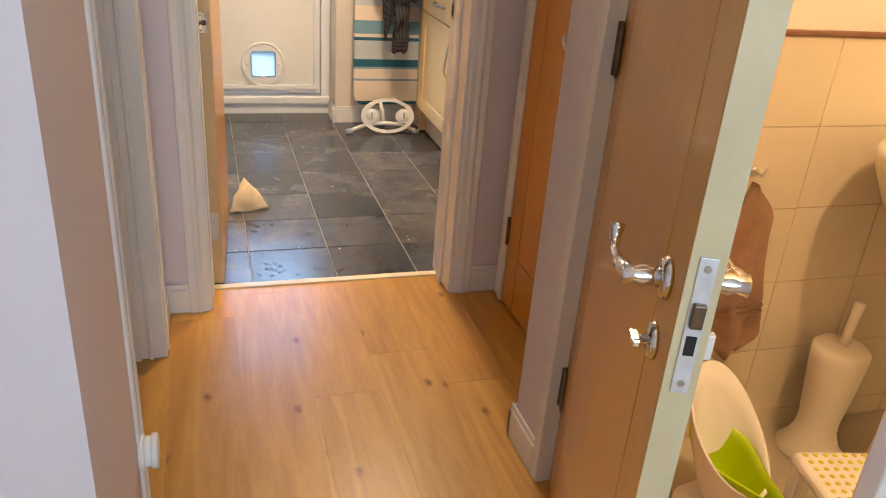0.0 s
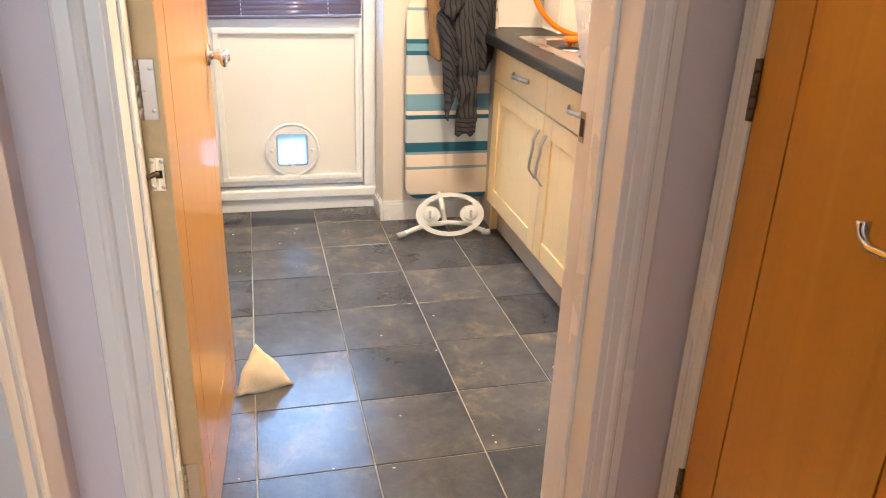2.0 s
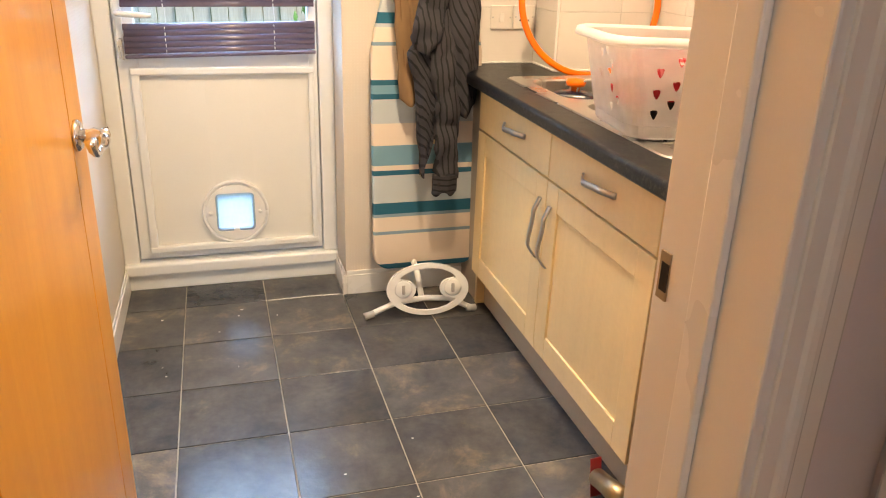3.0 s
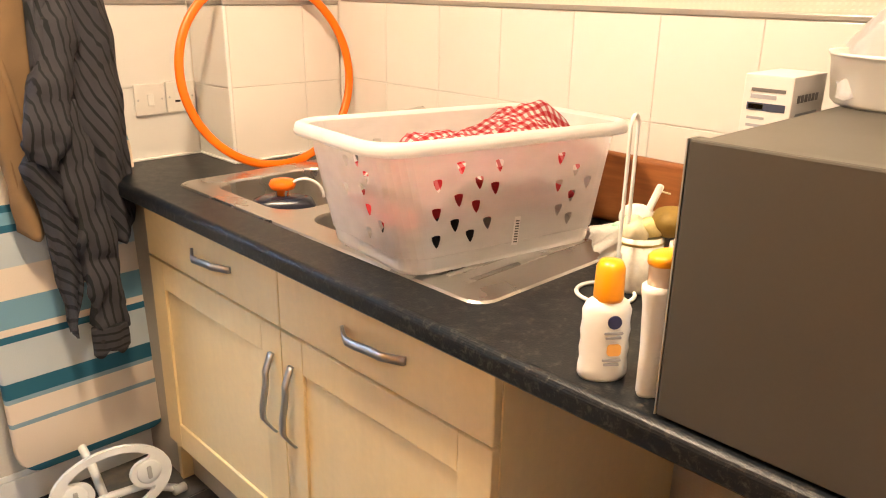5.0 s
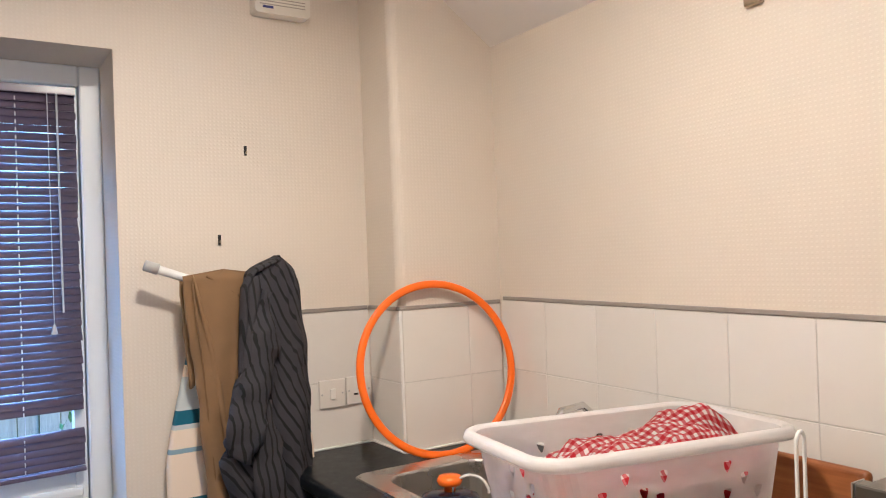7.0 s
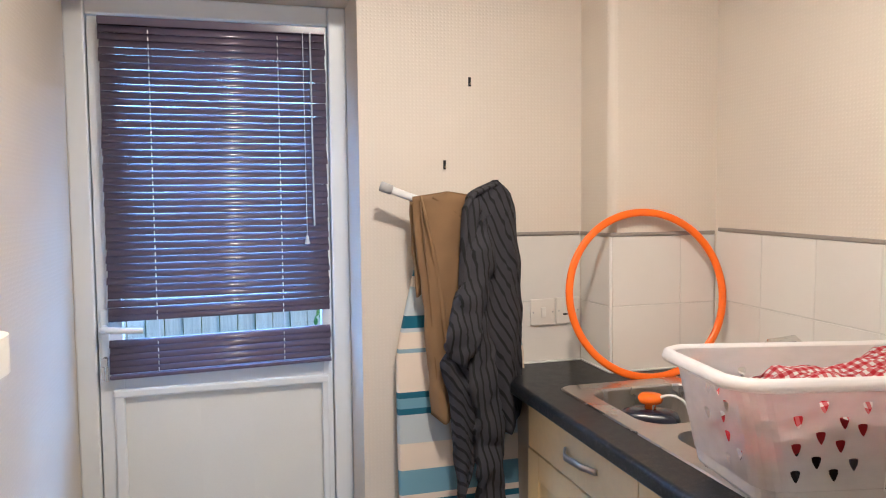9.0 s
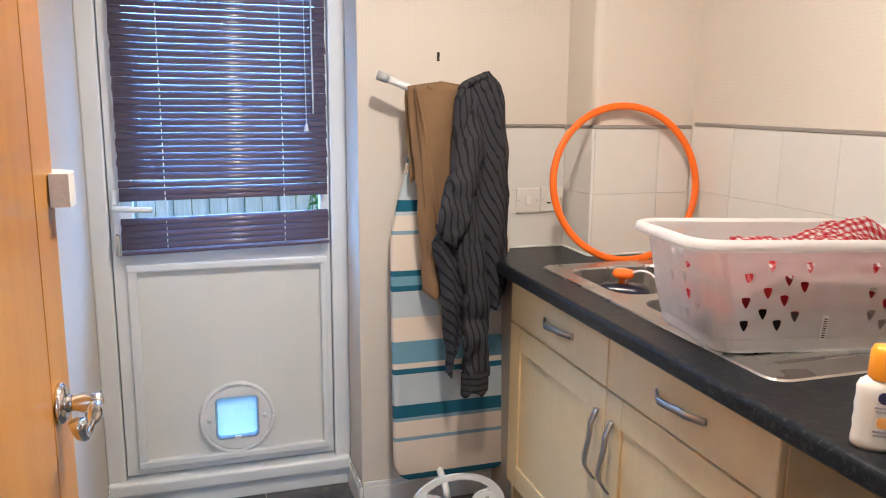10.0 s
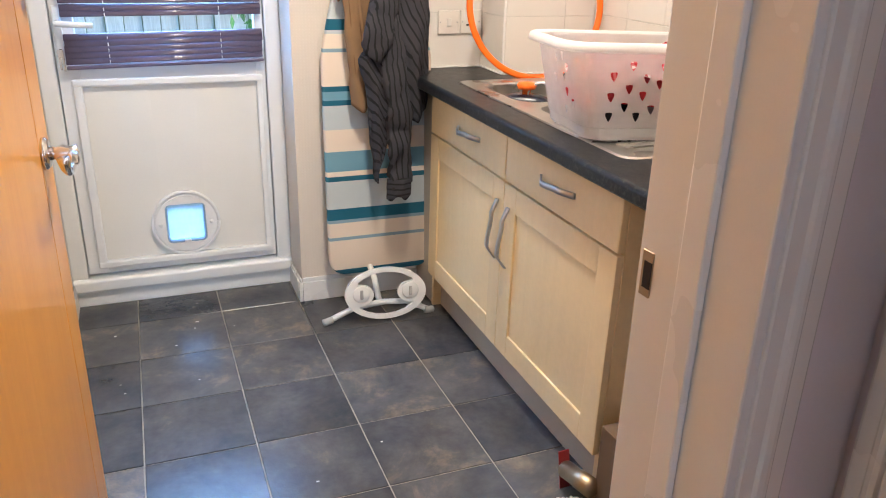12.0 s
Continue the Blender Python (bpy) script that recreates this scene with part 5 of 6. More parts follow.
def crumpled(w, d, h, seed, nx=40, ny=30, pitch=0.022, peak=None):
    """A cloth thrown in a heap: a sheet with ridges, falling at its edges."""
    bm = bmesh.new()
    uv = bm.loops.layers.uv.new("weave")
    grid = []
    for j in range(ny + 1):
        row = []
        for i in range(nx + 1):
            u, v = i / nx - 0.5, j / ny - 0.5
            edge = max(abs(u), abs(v)) * 2
            z = h * (1 - edge ** 3) + 0.020 * noise.noise((u * 5 + seed, v * 5, seed)) + 0.010 * noise.noise((u * 13, v * 13 + seed, 0))
            if peak:
                z += peak[2] * math.exp(-((u - peak[0]) ** 2 + (v - peak[1]) ** 2) / 0.045)
            row.append(bm.verts.new((u * w + 0.012 * noise.noise((v * 6, seed, u * 4)), v * d + 0.012 * noise.noise((u * 6, v * 3, seed)), z)))
        grid.append(row)
    for j in range(ny):
        for i in range(nx):
            f = bm.faces.new((grid[j][i], grid[j][i + 1], grid[j + 1][i + 1], grid[j + 1][i]))
            f.smooth = True
            for lp, (a, b) in zip(f.loops, ((i, j), (i + 1, j), (i + 1, j + 1), (i, j + 1))):
                lp[uv].uv = (a / nx * w / pitch, b / ny * d / pitch)
    bmesh.ops.solidify(bm, geom=bm.faces[:], thickness=0.002)
    return bm


inside = basket.matrix_basis
tagged(part("cloth", crumpled(0.44, 0.25, 0.080, 3.3, pitch=0.0165, peak=(0.40, 0.0, 0.070)), gingham(), None, "", inside @ pose(0.034, 0.0, 0.140, 0, -2, 2)), "red and white gingham cloth heaped in the basket", "cloth")
tagged(part("garment", crumpled(0.17, 0.17, 0.085, 8.1), surface("black_cotton", (0.015, 0.015, 0.018), 0.9, vary=0.3, fine=400, bump=0.3), None, "", inside @ pose(-0.10, -0.040, 0.004, 0, 0, -4)), "black cotton garment heaped in the basket", "garment", "clothes in the basket")
tagged(part("garment", crumpled(0.24, 0.21, 0.07, 5.6), surface("grey_cotton", (0.42, 0.41, 0.40), 0.9, vary=0.2, fine=400, bump=0.3), None, "", inside @ pose(0.095, 0.0, 0.008, 0, 0, 4)), "grey cotton garment heaped in the basket", "garment", "clothes in the basket")
tagged(part("garment", crumpled(0.40, 0.235, 0.05, 1.6), surface("red_cotton", (0.45, 0.02, 0.03), 0.9, vary=0.2, fine=400, bump=0.3), None, "", inside @ pose(-0.01, 0.0, 0.082, 0, 0, 2)), "plain red cotton garment heaped in the basket", "garment", "clothes in the basket")

# ---------------------------------------------------------------- in and round the sink
NAVY = surface("navy_plastic", (0.012, 0.014, 0.028), 0.25, vary=0.1, bump=0.02)
wand = thing("dish_brush", "navy washing-up brush with an orange knob, lying in the sink", "brush", pose(1.33, 3.965, TOP - 0.045, 0, 0, -35))
bm = bmesh.new()
ring_loft(bm, [[(x * s, y * s, z) for x, y in rounded(0.15, 0.085, 0.035, 5)] for s, z in ((0.7, 0.0), (0.95, 0.008), (1.0, 0.025), (0.9, 0.042), (0.6, 0.05))])
part("body", smooth(bm), NAVY, wand)
bm = bmesh.new()
turned(bm, [(0.0001, 0.05), (0.014, 0.05), (0.014, 0.062), (0.028, 0.066), (0.032, 0.076), (0.027, 0.086), (0.0001, 0.089)], 20, centre=(0.0, 0.01))
part("knob", smooth(bm), ORANGE, wand, "orange knob")
bm = bmesh.new()
tube(bm, arc((0.05, 0.0, 0.045), 0.045, 0, 180, 12), 0.0035, 8)
part("wire_bail", smooth(bm), WHITE_TUBE, wand)
carton = tagged(part("carton", boxes((-0.05, 0.05, -0.03, 0.03, 0.0, 0.10), bevel=0.002), surface("white_green_carton", (0.72, 0.74, 0.70), 0.5, vary=0.08), None, "", pose(1.37, 3.855, TOP - 0.132, 0, 0, 20)), "small white carton standing in the sink", "carton")
part("print_band", boxes((-0.0505, 0.0505, -0.0308, 0.0308, 0.055, 0.070)), surface("green_print", (0.10, 0.28, 0.18), 0.5), carton)
sponge = tagged(part("sponge", boxes((-0.045, 0.045, -0.03, 0.03, 0.0, 0.028), bevel=0.006), surface("pink_sponge", (0.75, 0.33, 0.24), 0.95, vary=0.2, fine=160, bump=0.8), None, "", pose(1.33, 4.07, TOP - 0.132, 0, 0, 30)), "pink kitchen sponge in the sink bowl", "sponge")

# ---------------------------------------------------------------- bottles, stand, mugs by the microwave
BOTTLE_WHITE = surface("white_bottle_plastic", (0.80, 0.78, 0.73), 0.3, vary=0.04, scale=10, fine=60, bump=0.02)
CAP_ORANGE = surface("orange_cap", (0.85, 0.33, 0.01), 0.32, vary=0.06, scale=10)
lotion = thing("lotion_bottle", "white ribbed sun lotion bottle with an orange cap", "bottle", pose(1.160, 2.958, TOP, 0, 0, -38))
prof = [(0.0, 0.0), (0.9, 0.0), (1.0, 0.006)] + [(1.0 - 0.05 * (k % 2), 0.016 + 0.0125 * k) for k in range(6)] + [(0.98, 0.094), (0.85, 0.104), (0.6, 0.110)]
bm = bmesh.new()
ring_loft(bm, [[(max(s, 0.02) * x, max(s, 0.02) * y, z) for x, y in [(0.0325 * math.cos(2 * math.pi * i / 28), 0.021 * math.sin(2 * math.pi * i / 28)) for i in range(28)]] for s, z in prof])
part("body", smooth(bm), BOTTLE_WHITE, lotion)
bm = bmesh.new()
turned(bm, [(0.0001, 0.108), (0.018, 0.108), (0.019, 0.113), (0.018, 0.150), (0.014, 0.158), (0.0001, 0.160)], 24)
part("cap", smooth(bm), CAP_ORANGE, lotion, "orange overcap")


def on_side(lotion_obj, name, w, h, z, x, mat, depth=0.0222):
    bm = plate(rounded(w, h, min(w, h) * (0.499 if name == "round_badge" else 0.3), 4, x, z), [], -depth, -depth + 0.002)
    return part(name, bm, mat, lotion_obj)


INK = surface("grey_print", (0.35, 0.35, 0.38), 0.5)
on_side(lotion, "round_badge", 0.018, 0.018, 0.084, 0.004, surface("navy_print", (0.02, 0.025, 0.09), 0.4))
on_side(lotion, "print_line", 0.024, 0.003, 0.069, 0.004, INK)
on_side(lotion, "print_line", 0.020, 0.003, 0.063, 0.004, INK)
on_side(lotion, "print_block", 0.018, 0.016, 0.046, 0.006, surface("orange_print", (0.85, 0.42, 0.10), 0.5))
on_side(lotion, "print_line", 0.024, 0.003, 0.032, 0.004, INK)
on_side(lotion, "print_line", 0.020, 0.003, 0.026, 0.004, INK)
cream = thing("shampoo_bottle", "slim white bottle with an orange-topped cap", "bottle", pose(1.172, 2.889, TOP, 0, 0, -14))
bm = bmesh.new()
ring_loft(bm, [[(s * 0.027 * math.cos(2 * math.pi * i / 24), s * 0.015 * math.sin(2 * math.pi * i / 24), z) for i in range(24)] for s, z in ((0.05, 0), (0.9, 0), (1.0, 0.006), (1.0, 0.06), (1.12, 0.12), (1.25, 0.138), (1.25, 0.146), (0.05, 0.147))])
part("body", smooth(bm), BOTTLE_WHITE, cream)
bm = bmesh.new()
ring_loft(bm, [[(s * 0.027 * math.cos(2 * math.pi * i / 24), s * 0.019 * math.sin(2 * math.pi * i / 24), z) for i in range(24)] for s, z in ((0.9, 0.146), (0.95, 0.170), (1.0, 0.172))])
part("collar", smooth(bm), surface("peach_collar", (0.80, 0.62, 0.48), 0.35), cream)
bm = bmesh.new()
ring_loft(bm, [[(s * 0.028 * math.cos(2 * math.pi * i / 24), s * 0.020 * math.sin(2 * math.pi * i / 24), z) for i in range(24)] for s, z in ((0.95, 0.171), (1.0, 0.174), (1.0, 0.180), (0.85, 0.184), (0.05, 0.185))])
part("cap", smooth(bm), CAP_ORANGE, cream, "orange cap top")
blue = tagged(part("spray_bottle", turned(bmesh.new(), [(0.0001, 0), (0.018, 0), (0.019, 0.01), (0.019, 0.12), (0.012, 0.135), (0.0001, 0.137)], 20), surface("blue_bottle", (0.02, 0.12, 0.45), 0.3), None, "", pose(1.205, 2.898, TOP)), "blue plastic bottle behind the lotion", "bottle")

stand = thing("kitchen_roll_stand", "white wire kitchen roll stand on the worktop", "stand", pose(1.414, 3.100, TOP, 0, 0, 12))
bm = bmesh.new()
tube(bm, [(-0.016, 0, 0.004)] + [(-0.016, 0, 0.06 * k) for k in range(1, 5)] + arc((0, 0, 0.278), 0.0165, 180, 0, 10) + [(0.016, 0, 0.24 - 0.06 * k) for k in range(4)] + [(0.016, 0, 0.004)], 0.0032, 8)
part("loop", smooth(bm), WHITE_TUBE, stand)
bm = bmesh.new()
c = arc((-0.016, 0.016, 0.004), 0.047, 0, 360, 40, (1, 0, 0), (0, 1, 0))
tube(bm, c, 0.0035, 8)
tube(bm, [(-0.016, 0.0, 0.004), (0.0, 0.02, 0.004), (0.016, 0.0, 0.004)], 0.003, 8)
part("base_ring", smooth(bm), WHITE_TUBE, stand)


def mug(name, label, x, y, r=0.038, h=0.095, turn=0):
    g = thing(name, label, "mug", pose(x - 0.083, y - 0.035, TOP, 0, 0, turn), "mugs by the microwave")
    bm = bmesh.new()
    turned(bm, [(0.0001, 0.0), (r * 0.9, 0.0), (r, 0.006), (r, h), (r - 0.004, h), (r - 0.005, 0.01), (0.0001, 0.008)], 28)
    part("cup", smooth(bm), surface("patterned_china", (0.70, 0.66, 0.58), 0.25, vary=0.2, scale=60, fine=140, bump=0.02), g)
    bm = bmesh.new()
    tube(bm, arc((r - 0.003, 0, h * 0.5), 0.026, -80, 80, 12), 0.005, 8)
    part("mug_handle", smooth(bm), BOTTLE_WHITE, g)
    bm = bmesh.new()
    turned(bm, [(r + 0.0006, h - 0.012), (r + 0.0009, h - 0.010), (r + 0.0006, h - 0.008)], 28)
    part("rim_band", bm, surface("gilt_band", (0.45, 0.33, 0.12), 0.3, metal=0.6), g)
    return g


mug("mug", "patterned china mug full of small oddments", 1.545, 3.135, turn=40, r=0.041)
mug("mug", "second patterned china mug beside the first", 1.560, 3.045, turn=100)


def lump(name, label, cat, x, y, z, r, color, seed, sq=(1, 1, 1)):
    bm = bmesh.new()
    bmesh.ops.create_icosphere(bm, subdivisions=3, radius=r)
    for v in bm.verts:
        v.co = Vector((v.co.x * sq[0], v.co.y * sq[1], v.co.z * sq[2])) * 1.25 * (1 + 0.22 * noise.noise(v.co * 45 + Vector((seed, 0, 0))))
    return tagged(part(name, smooth(bm), surface(name + "_skin", color, 0.7, vary=0.15, scale=40, fine=160, bump=0.2), None, "", pose(x - 0.083, y - 0.035, z, 0, 0, seed * 40)), label, cat, "oddments in the mugs")


Z = TOP + 0.095
lump("shell", "pale cream seashell resting in the mug", "shell", 1.535, 3.140, Z + 0.008, 0.024, (0.75, 0.66, 0.45), 1, (1.2, 0.8, 0.8))
lump("shell", "yellow-tinged seashell resting in the mug", "shell", 1.552, 3.120, Z + 0.012, 0.020, (0.75, 0.62, 0.28), 2, (1, 1, 0.7))
lump("pebble", "mint-green soap piece on the mug rim", "soap", 1.522, 3.158, Z + 0.002, 0.014, (0.35, 0.66, 0.50), 3)
lump("pebble", "olive-brown wooden knob in the mug", "knob", 1.572, 3.095, Z + 0.024, 0.026, (0.26, 0.16, 0.03), 4, (1, 1, 0.8))
lump("shell", "white seashell resting in the mug", "shell", 1.558, 3.150, Z + 0.020, 0.020, (0.76, 0.72, 0.66), 5, (0.7, 1.2, 1))
scrub = thing("nail_brush", "small cream brush standing in the mug", "brush", pose(1.490, 3.098, Z + 0.05, 20, 15, 30))
part("back", boxes((-0.012, 0.012, -0.006, 0.006, -0.05, 0.03), bevel=0.004), BOTTLE_WHITE, scrub)
bm = bmesh.new()
for k in range(6):
    tube(bm, [(-0.009 + 0.0036 * k, -0.006, 0.02), (-0.009 + 0.0036 * k, -0.02, 0.022)], 0.0016, 6)
part("bristles", bm, surface("cream_bristle", (0.7, 0.62, 0.45), 0.8), scrub)
rag = tagged(part("paper_towel", crumpled(0.085, 0.075, 0.06, 4.4, 18, 16), surface("white_paper", (0.78, 0.74, 0.70), 0.9, vary=0.06, fine=200, bump=0.2), None, "", pose(1.432, 3.150, TOP + 0.062, 60, 10, 30)), "crumpled white paper towel beside the mugs", "paper towel")
tray = tagged(part("tray", boxes((-0.012, 0.012, -0.16, 0.16, 0.0, 0.150), bevel=0.0115, seg=4), wood("orange_brown_wood", (0.22, 0.07, 0.02), (0.34, 0.12, 0.035), 0.35, grain=(20, 1.5, 20)), None, "", pose(1.752, 3.345, TOP, 0, 9, 0)), "orange-brown wooden tray leaning on the tiles", "tray")

# ---------------------------------------------------------------- microwave and what is on and behind it
MW = surface("grey_brown_steel", (0.066, 0.060, 0.051), 0.42, metal=0.2, vary=0.08, scale=4, fine=200, bump=0.02)
mw = thing("microwave", "plain grey metal microwave oven on the worktop", "microwave")
part("case", boxes((1.142, 1.690, 2.520, 2.853, TOP + 0.006, 1.217), bevel=0.004), MW, mw)
part("front", boxes((1.120, 1.142, 2.520, 2.855, TOP + 0.004, 1.220), bevel=0.003), MW, mw)
part("front_edge", boxes((1.1195, 1.144, 2.8552, 2.8575, TOP + 0.004, 1.220), bevel=0.0008), SATIN, mw)
for x in (1.200, 1.64):
    for y in (2.54, 2.830):
        part("foot", boxes((x, x + 0.02, y, y + 0.015, TOP, TOP + 0.0065)), DARK, mw)
rng = random.Random(21)
fleck_me = mesh_of("paint_fleck", turned(bmesh.new(), [(0.0001, 0), (0.0016, 0.0002), (0.0001, 0.0006)], 7), PALE_EDGE)
for _ in range(9):
    o = new("paint_fleck", fleck_me)
    o.parent = mw
    o.matrix_basis = pose(rng.uniform(1.20, 1.66), 2.853, rng.uniform(0.95, 1.17), -90, 0, 0)
tub = thing("storage_tub", "round white tub with a wire handle, heaped with cloths", "tub", Matrix.Translation((1.600, 2.775, 1.2171)))
bm = bmesh.new()
turned(bm, [(0.0001, 0.0), (0.104, 0.0), (0.110, 0.006), (0.118, 0.070), (0.121, 0.072), (0.120, 0.066), (0.114, 0.068), (0.106, 0.010), (0.0001, 0.008)], 40)
part("tub_wall", smooth(bm), BOTTLE_WHITE, tub)
bm = bmesh.new()
tube(bm, [(-0.115, -0.03, 0.05), (-0.112, -0.03, 0.10)] + arc((-0.088, -0.03, 0.125), 0.024, 180, 0, 12) + [(-0.064, -0.03, 0.10)], 0.003, 8)
part("wire_handle", smooth(bm), CHROME, tub)
tagged(part("cloth", crumpled(0.20, 0.18, 0.10, 7.2), milky("white_film_bag", (0.82, 0.80, 0.82), 0.2, 0.35), None, "", pose(1.62, 2.795, 1.2516, 0, -8, 20)), "crumpled white plastic bag in the tub", "bag")
tagged(part("cloth", crumpled(0.12, 0.11, 0.05, 2.4), surface("lime_cotton", (0.55, 0.72, 0.16), 0.9, vary=0.3, scale=30, fine=300, bump=0.3), None, "", pose(1.555, 2.735, 1.2786, 0, 0, 50)), "lime green cloth in the tub", "cloth")
tagged(part("cloth", crumpled(0.13, 0.11, 0.04, 9.4), surface("aqua_cotton", (0.16, 0.50, 0.56), 0.9, vary=0.2, scale=30, fine=300, bump=0.3), None, "", pose(1.585, 2.70, 1.2686, 0, 0, 10)), "aqua cloth in the tub", "cloth")
bulb_box = thing("bulb_carton", "white card carton with printed panels behind the microwave", "carton", Matrix.Translation((1.50, 2.905, TOP)))
part("card", boxes((0, 0.118, 0, 0.072, 0, 0.362), bevel=0.0015), surface("white_card", (0.72, 0.69, 0.66), 0.55, vary=0.05, scale=20), bulb_box)
GREY_INK = surface("dark_print", (0.16, 0.15, 0.15), 0.5)
for z0, z1, y0, y1, m in ((0.338, 0.343, 0.010, 0.060, GREY_INK), (0.328, 0.334, 0.022, 0.060, INK), (0.311, 0.322, 0.008, 0.064, surface("navy_bar", (0.05, 0.06, 0.10), 0.5)),
                          (0.313, 0.320, 0.040, 0.062, surface("yellow_bar", (0.8, 0.6, 0.1), 0.5))):
    part("print_bar", boxes((-0.0008 if m is not GREY_INK else -0.0006, 0.0004, y0, y1, z0, z1)), m, bulb_box)
for k in range(8):
    part("print_line", boxes((-0.0006, 0.0004, 0.036, 0.062, 0.298 - 0.011 * k, 0.302 - 0.011 * k)), INK, bulb_box)
for k in range(6):
    part("print_letter", boxes((0.018 + 0.013 * k, 0.027 + 0.013 * k, -0.0006, 0.0004, 0.324, 0.335)), GREY_INK, bulb_box)
part("print_line", boxes((0.018, 0.095, -0.0006, 0.0004, 0.302, 0.309)), INK, bulb_box)

# ---------------------------------------------------------------- under the worktop
bag = thing("carrier_bag", "white carrier bag with a green printed panel, on the floor", "bag", pose(1.63, 2.98, 0))
bm = bmesh.new()
bmesh.ops.create_icosphere(bm, subdivisions=4, radius=1)
for v in bm.verts:
    z = v.co.z
    v.co = Vector((v.co.x * 0.15, v.co.y * 0.13, max(0.0, 0.145 + z * 0.155))) * (1 + 0.10 * noise.noise(v.co * 3.2))
part("bag_body", smooth(bm), surface("white_polythene", (0.74, 0.71, 0.66), 0.35, vary=0.12, scale=14, fine=50, bump=0.5), bag)


def leopard():
    m = surface("green_black_print", (0.22, 0.25, 0.05), 0.5, vary=0.15)
    t, L = m.node_tree, m.node_tree.links
    vor = node(m, "ShaderNodeTexVoronoi", Scale=42.0)
    co = [n for n in t.nodes if n.type == 'TEX_COORD'][0]
    L.new(co.outputs["Object"], vor.inputs["Vector"])
    ramp = t.nodes.new("ShaderNodeValToRGB")
    ramp.color_ramp.elements[0].position, ramp.color_ramp.elements[0].color = 0.32, (0.24, 0.27, 0.06, 1)
    ramp.color_ramp.elements[1].position, ramp.color_ramp.elements[1].color = 0.36, (0.02, 0.02, 0.015, 1)
    L.new(vor.outputs["Distance"], ramp.inputs[0])
    L.new(ramp.outputs[0], [n for n in t.nodes if n.type == 'HUE_SAT'][0].inputs["Color"])
    return m


bm = bmesh.new()
bmesh.ops.create_uvsphere(bm, u_segments=24, v_segments=12, radius=1)
for v in bm.verts:
    v.co = Vector((v.co.x * 0.085, v.co.y * 0.075, v.co.z * 0.02)) * (1 + 0.1 * noise.noise(v.co * 3))
part("print_panel", smooth(bm), leopard(), bag, "green and black print", pose(-0.055, -0.045, 0.268, 22, -22, 0))
bx = tagged(part("cardboard_box", boxes((0, 0.34, 0, 0.30, 0, 0.26), bevel=0.002), surface("brown_card", (0.13, 0.075, 0.035), 0.85, vary=0.15, scale=10, fine=120, bump=0.15), None, "", pose(1.135, 2.79, 0)), "dark brown cardboard box in the gap under the worktop", "box")
pipe = thing("metal_flask", "dull metal flask with a red tag, lying by the box", "flask", Matrix.Translation((1.115, 3.20, 0.060)) @ Vector((0.01, -0.155, 0.03)).to_track_quat("Z", "Y").to_matrix().to_4x4())
bm = bmesh.new()
turned(bm, [(0.0001, 0.0), (0.022, 0.0), (0.024, 0.004), (0.024, 0.06), (0.026, 0.064), (0.026, 0.12), (0.0001, 0.122)], 24)
part("flask_body", smooth(bm), BRASS, pipe)
part("tag", boxes((-0.016, 0.016, -0.055, 0.050, -0.006, -0.002), bevel=0.001), surface("red_tag", (0.20, 0.012, 0.014), 0.4, vary=0.2), pipe, "red plastic tag")
tagged(part("paper", crumpled(0.10, 0.09, 0.05, 6.6, 18, 16), surface("pale_paper", (0.70, 0.66, 0.58), 0.9, vary=0.08, fine=200, bump=0.2), None, "", pose(1.07, 3.09, 0.003)), "crumpled pale paper on the floor", "paper")

# beanbag doorstop: a stuffed four-cornered bag
bm = bmesh.new()
corner = [bm.verts.new(p) for p in ((-0.090, -0.050, 0.004), (0.090, -0.040, 0.004), (0.005, 0.085, 0.004), (-0.012, 0.0, 0.142))]
for f in ((0, 1, 3), (1, 2, 3), (2, 0, 3), (2, 1, 0)):
    bm.faces.new([corner[i] for i in f])
bmesh.ops.subdivide_edges(bm, edges=bm.edges[:], cuts=9, use_grid_fill=True)
middle = Vector((0.0, 0.0, 0.045))
for v in bm.verts:
    far = (v.co - middle).length
    v.co += (v.co - middle).normalized() * 0.30 * max(0.0, 0.085 - far) + Vector(noise.noise_vector(v.co * 30)) * 0.006 + Vector(noise.noise_vector(v.co * 80)) * 0.0025
    v.co.z = max(0.001, v.co.z)
stop = tagged(part("doorstop", smooth(bm), surface("cream_fleece", (0.74, 0.60, 0.40), 0.95, vary=0.12, scale=30, fine=350, bump=0.5), None, "", pose(0.106, 3.205, 0, 0, 0, 10)), "cream fabric beanbag doorstop against the open door", "doorstop")

# ---------------------------------------------------------------- wall fixtures
PLATE_WHITE = surface("white_switch_plastic", (0.74, 0.70, 0.64), 0.3, vary=0.03, bump=0.0)


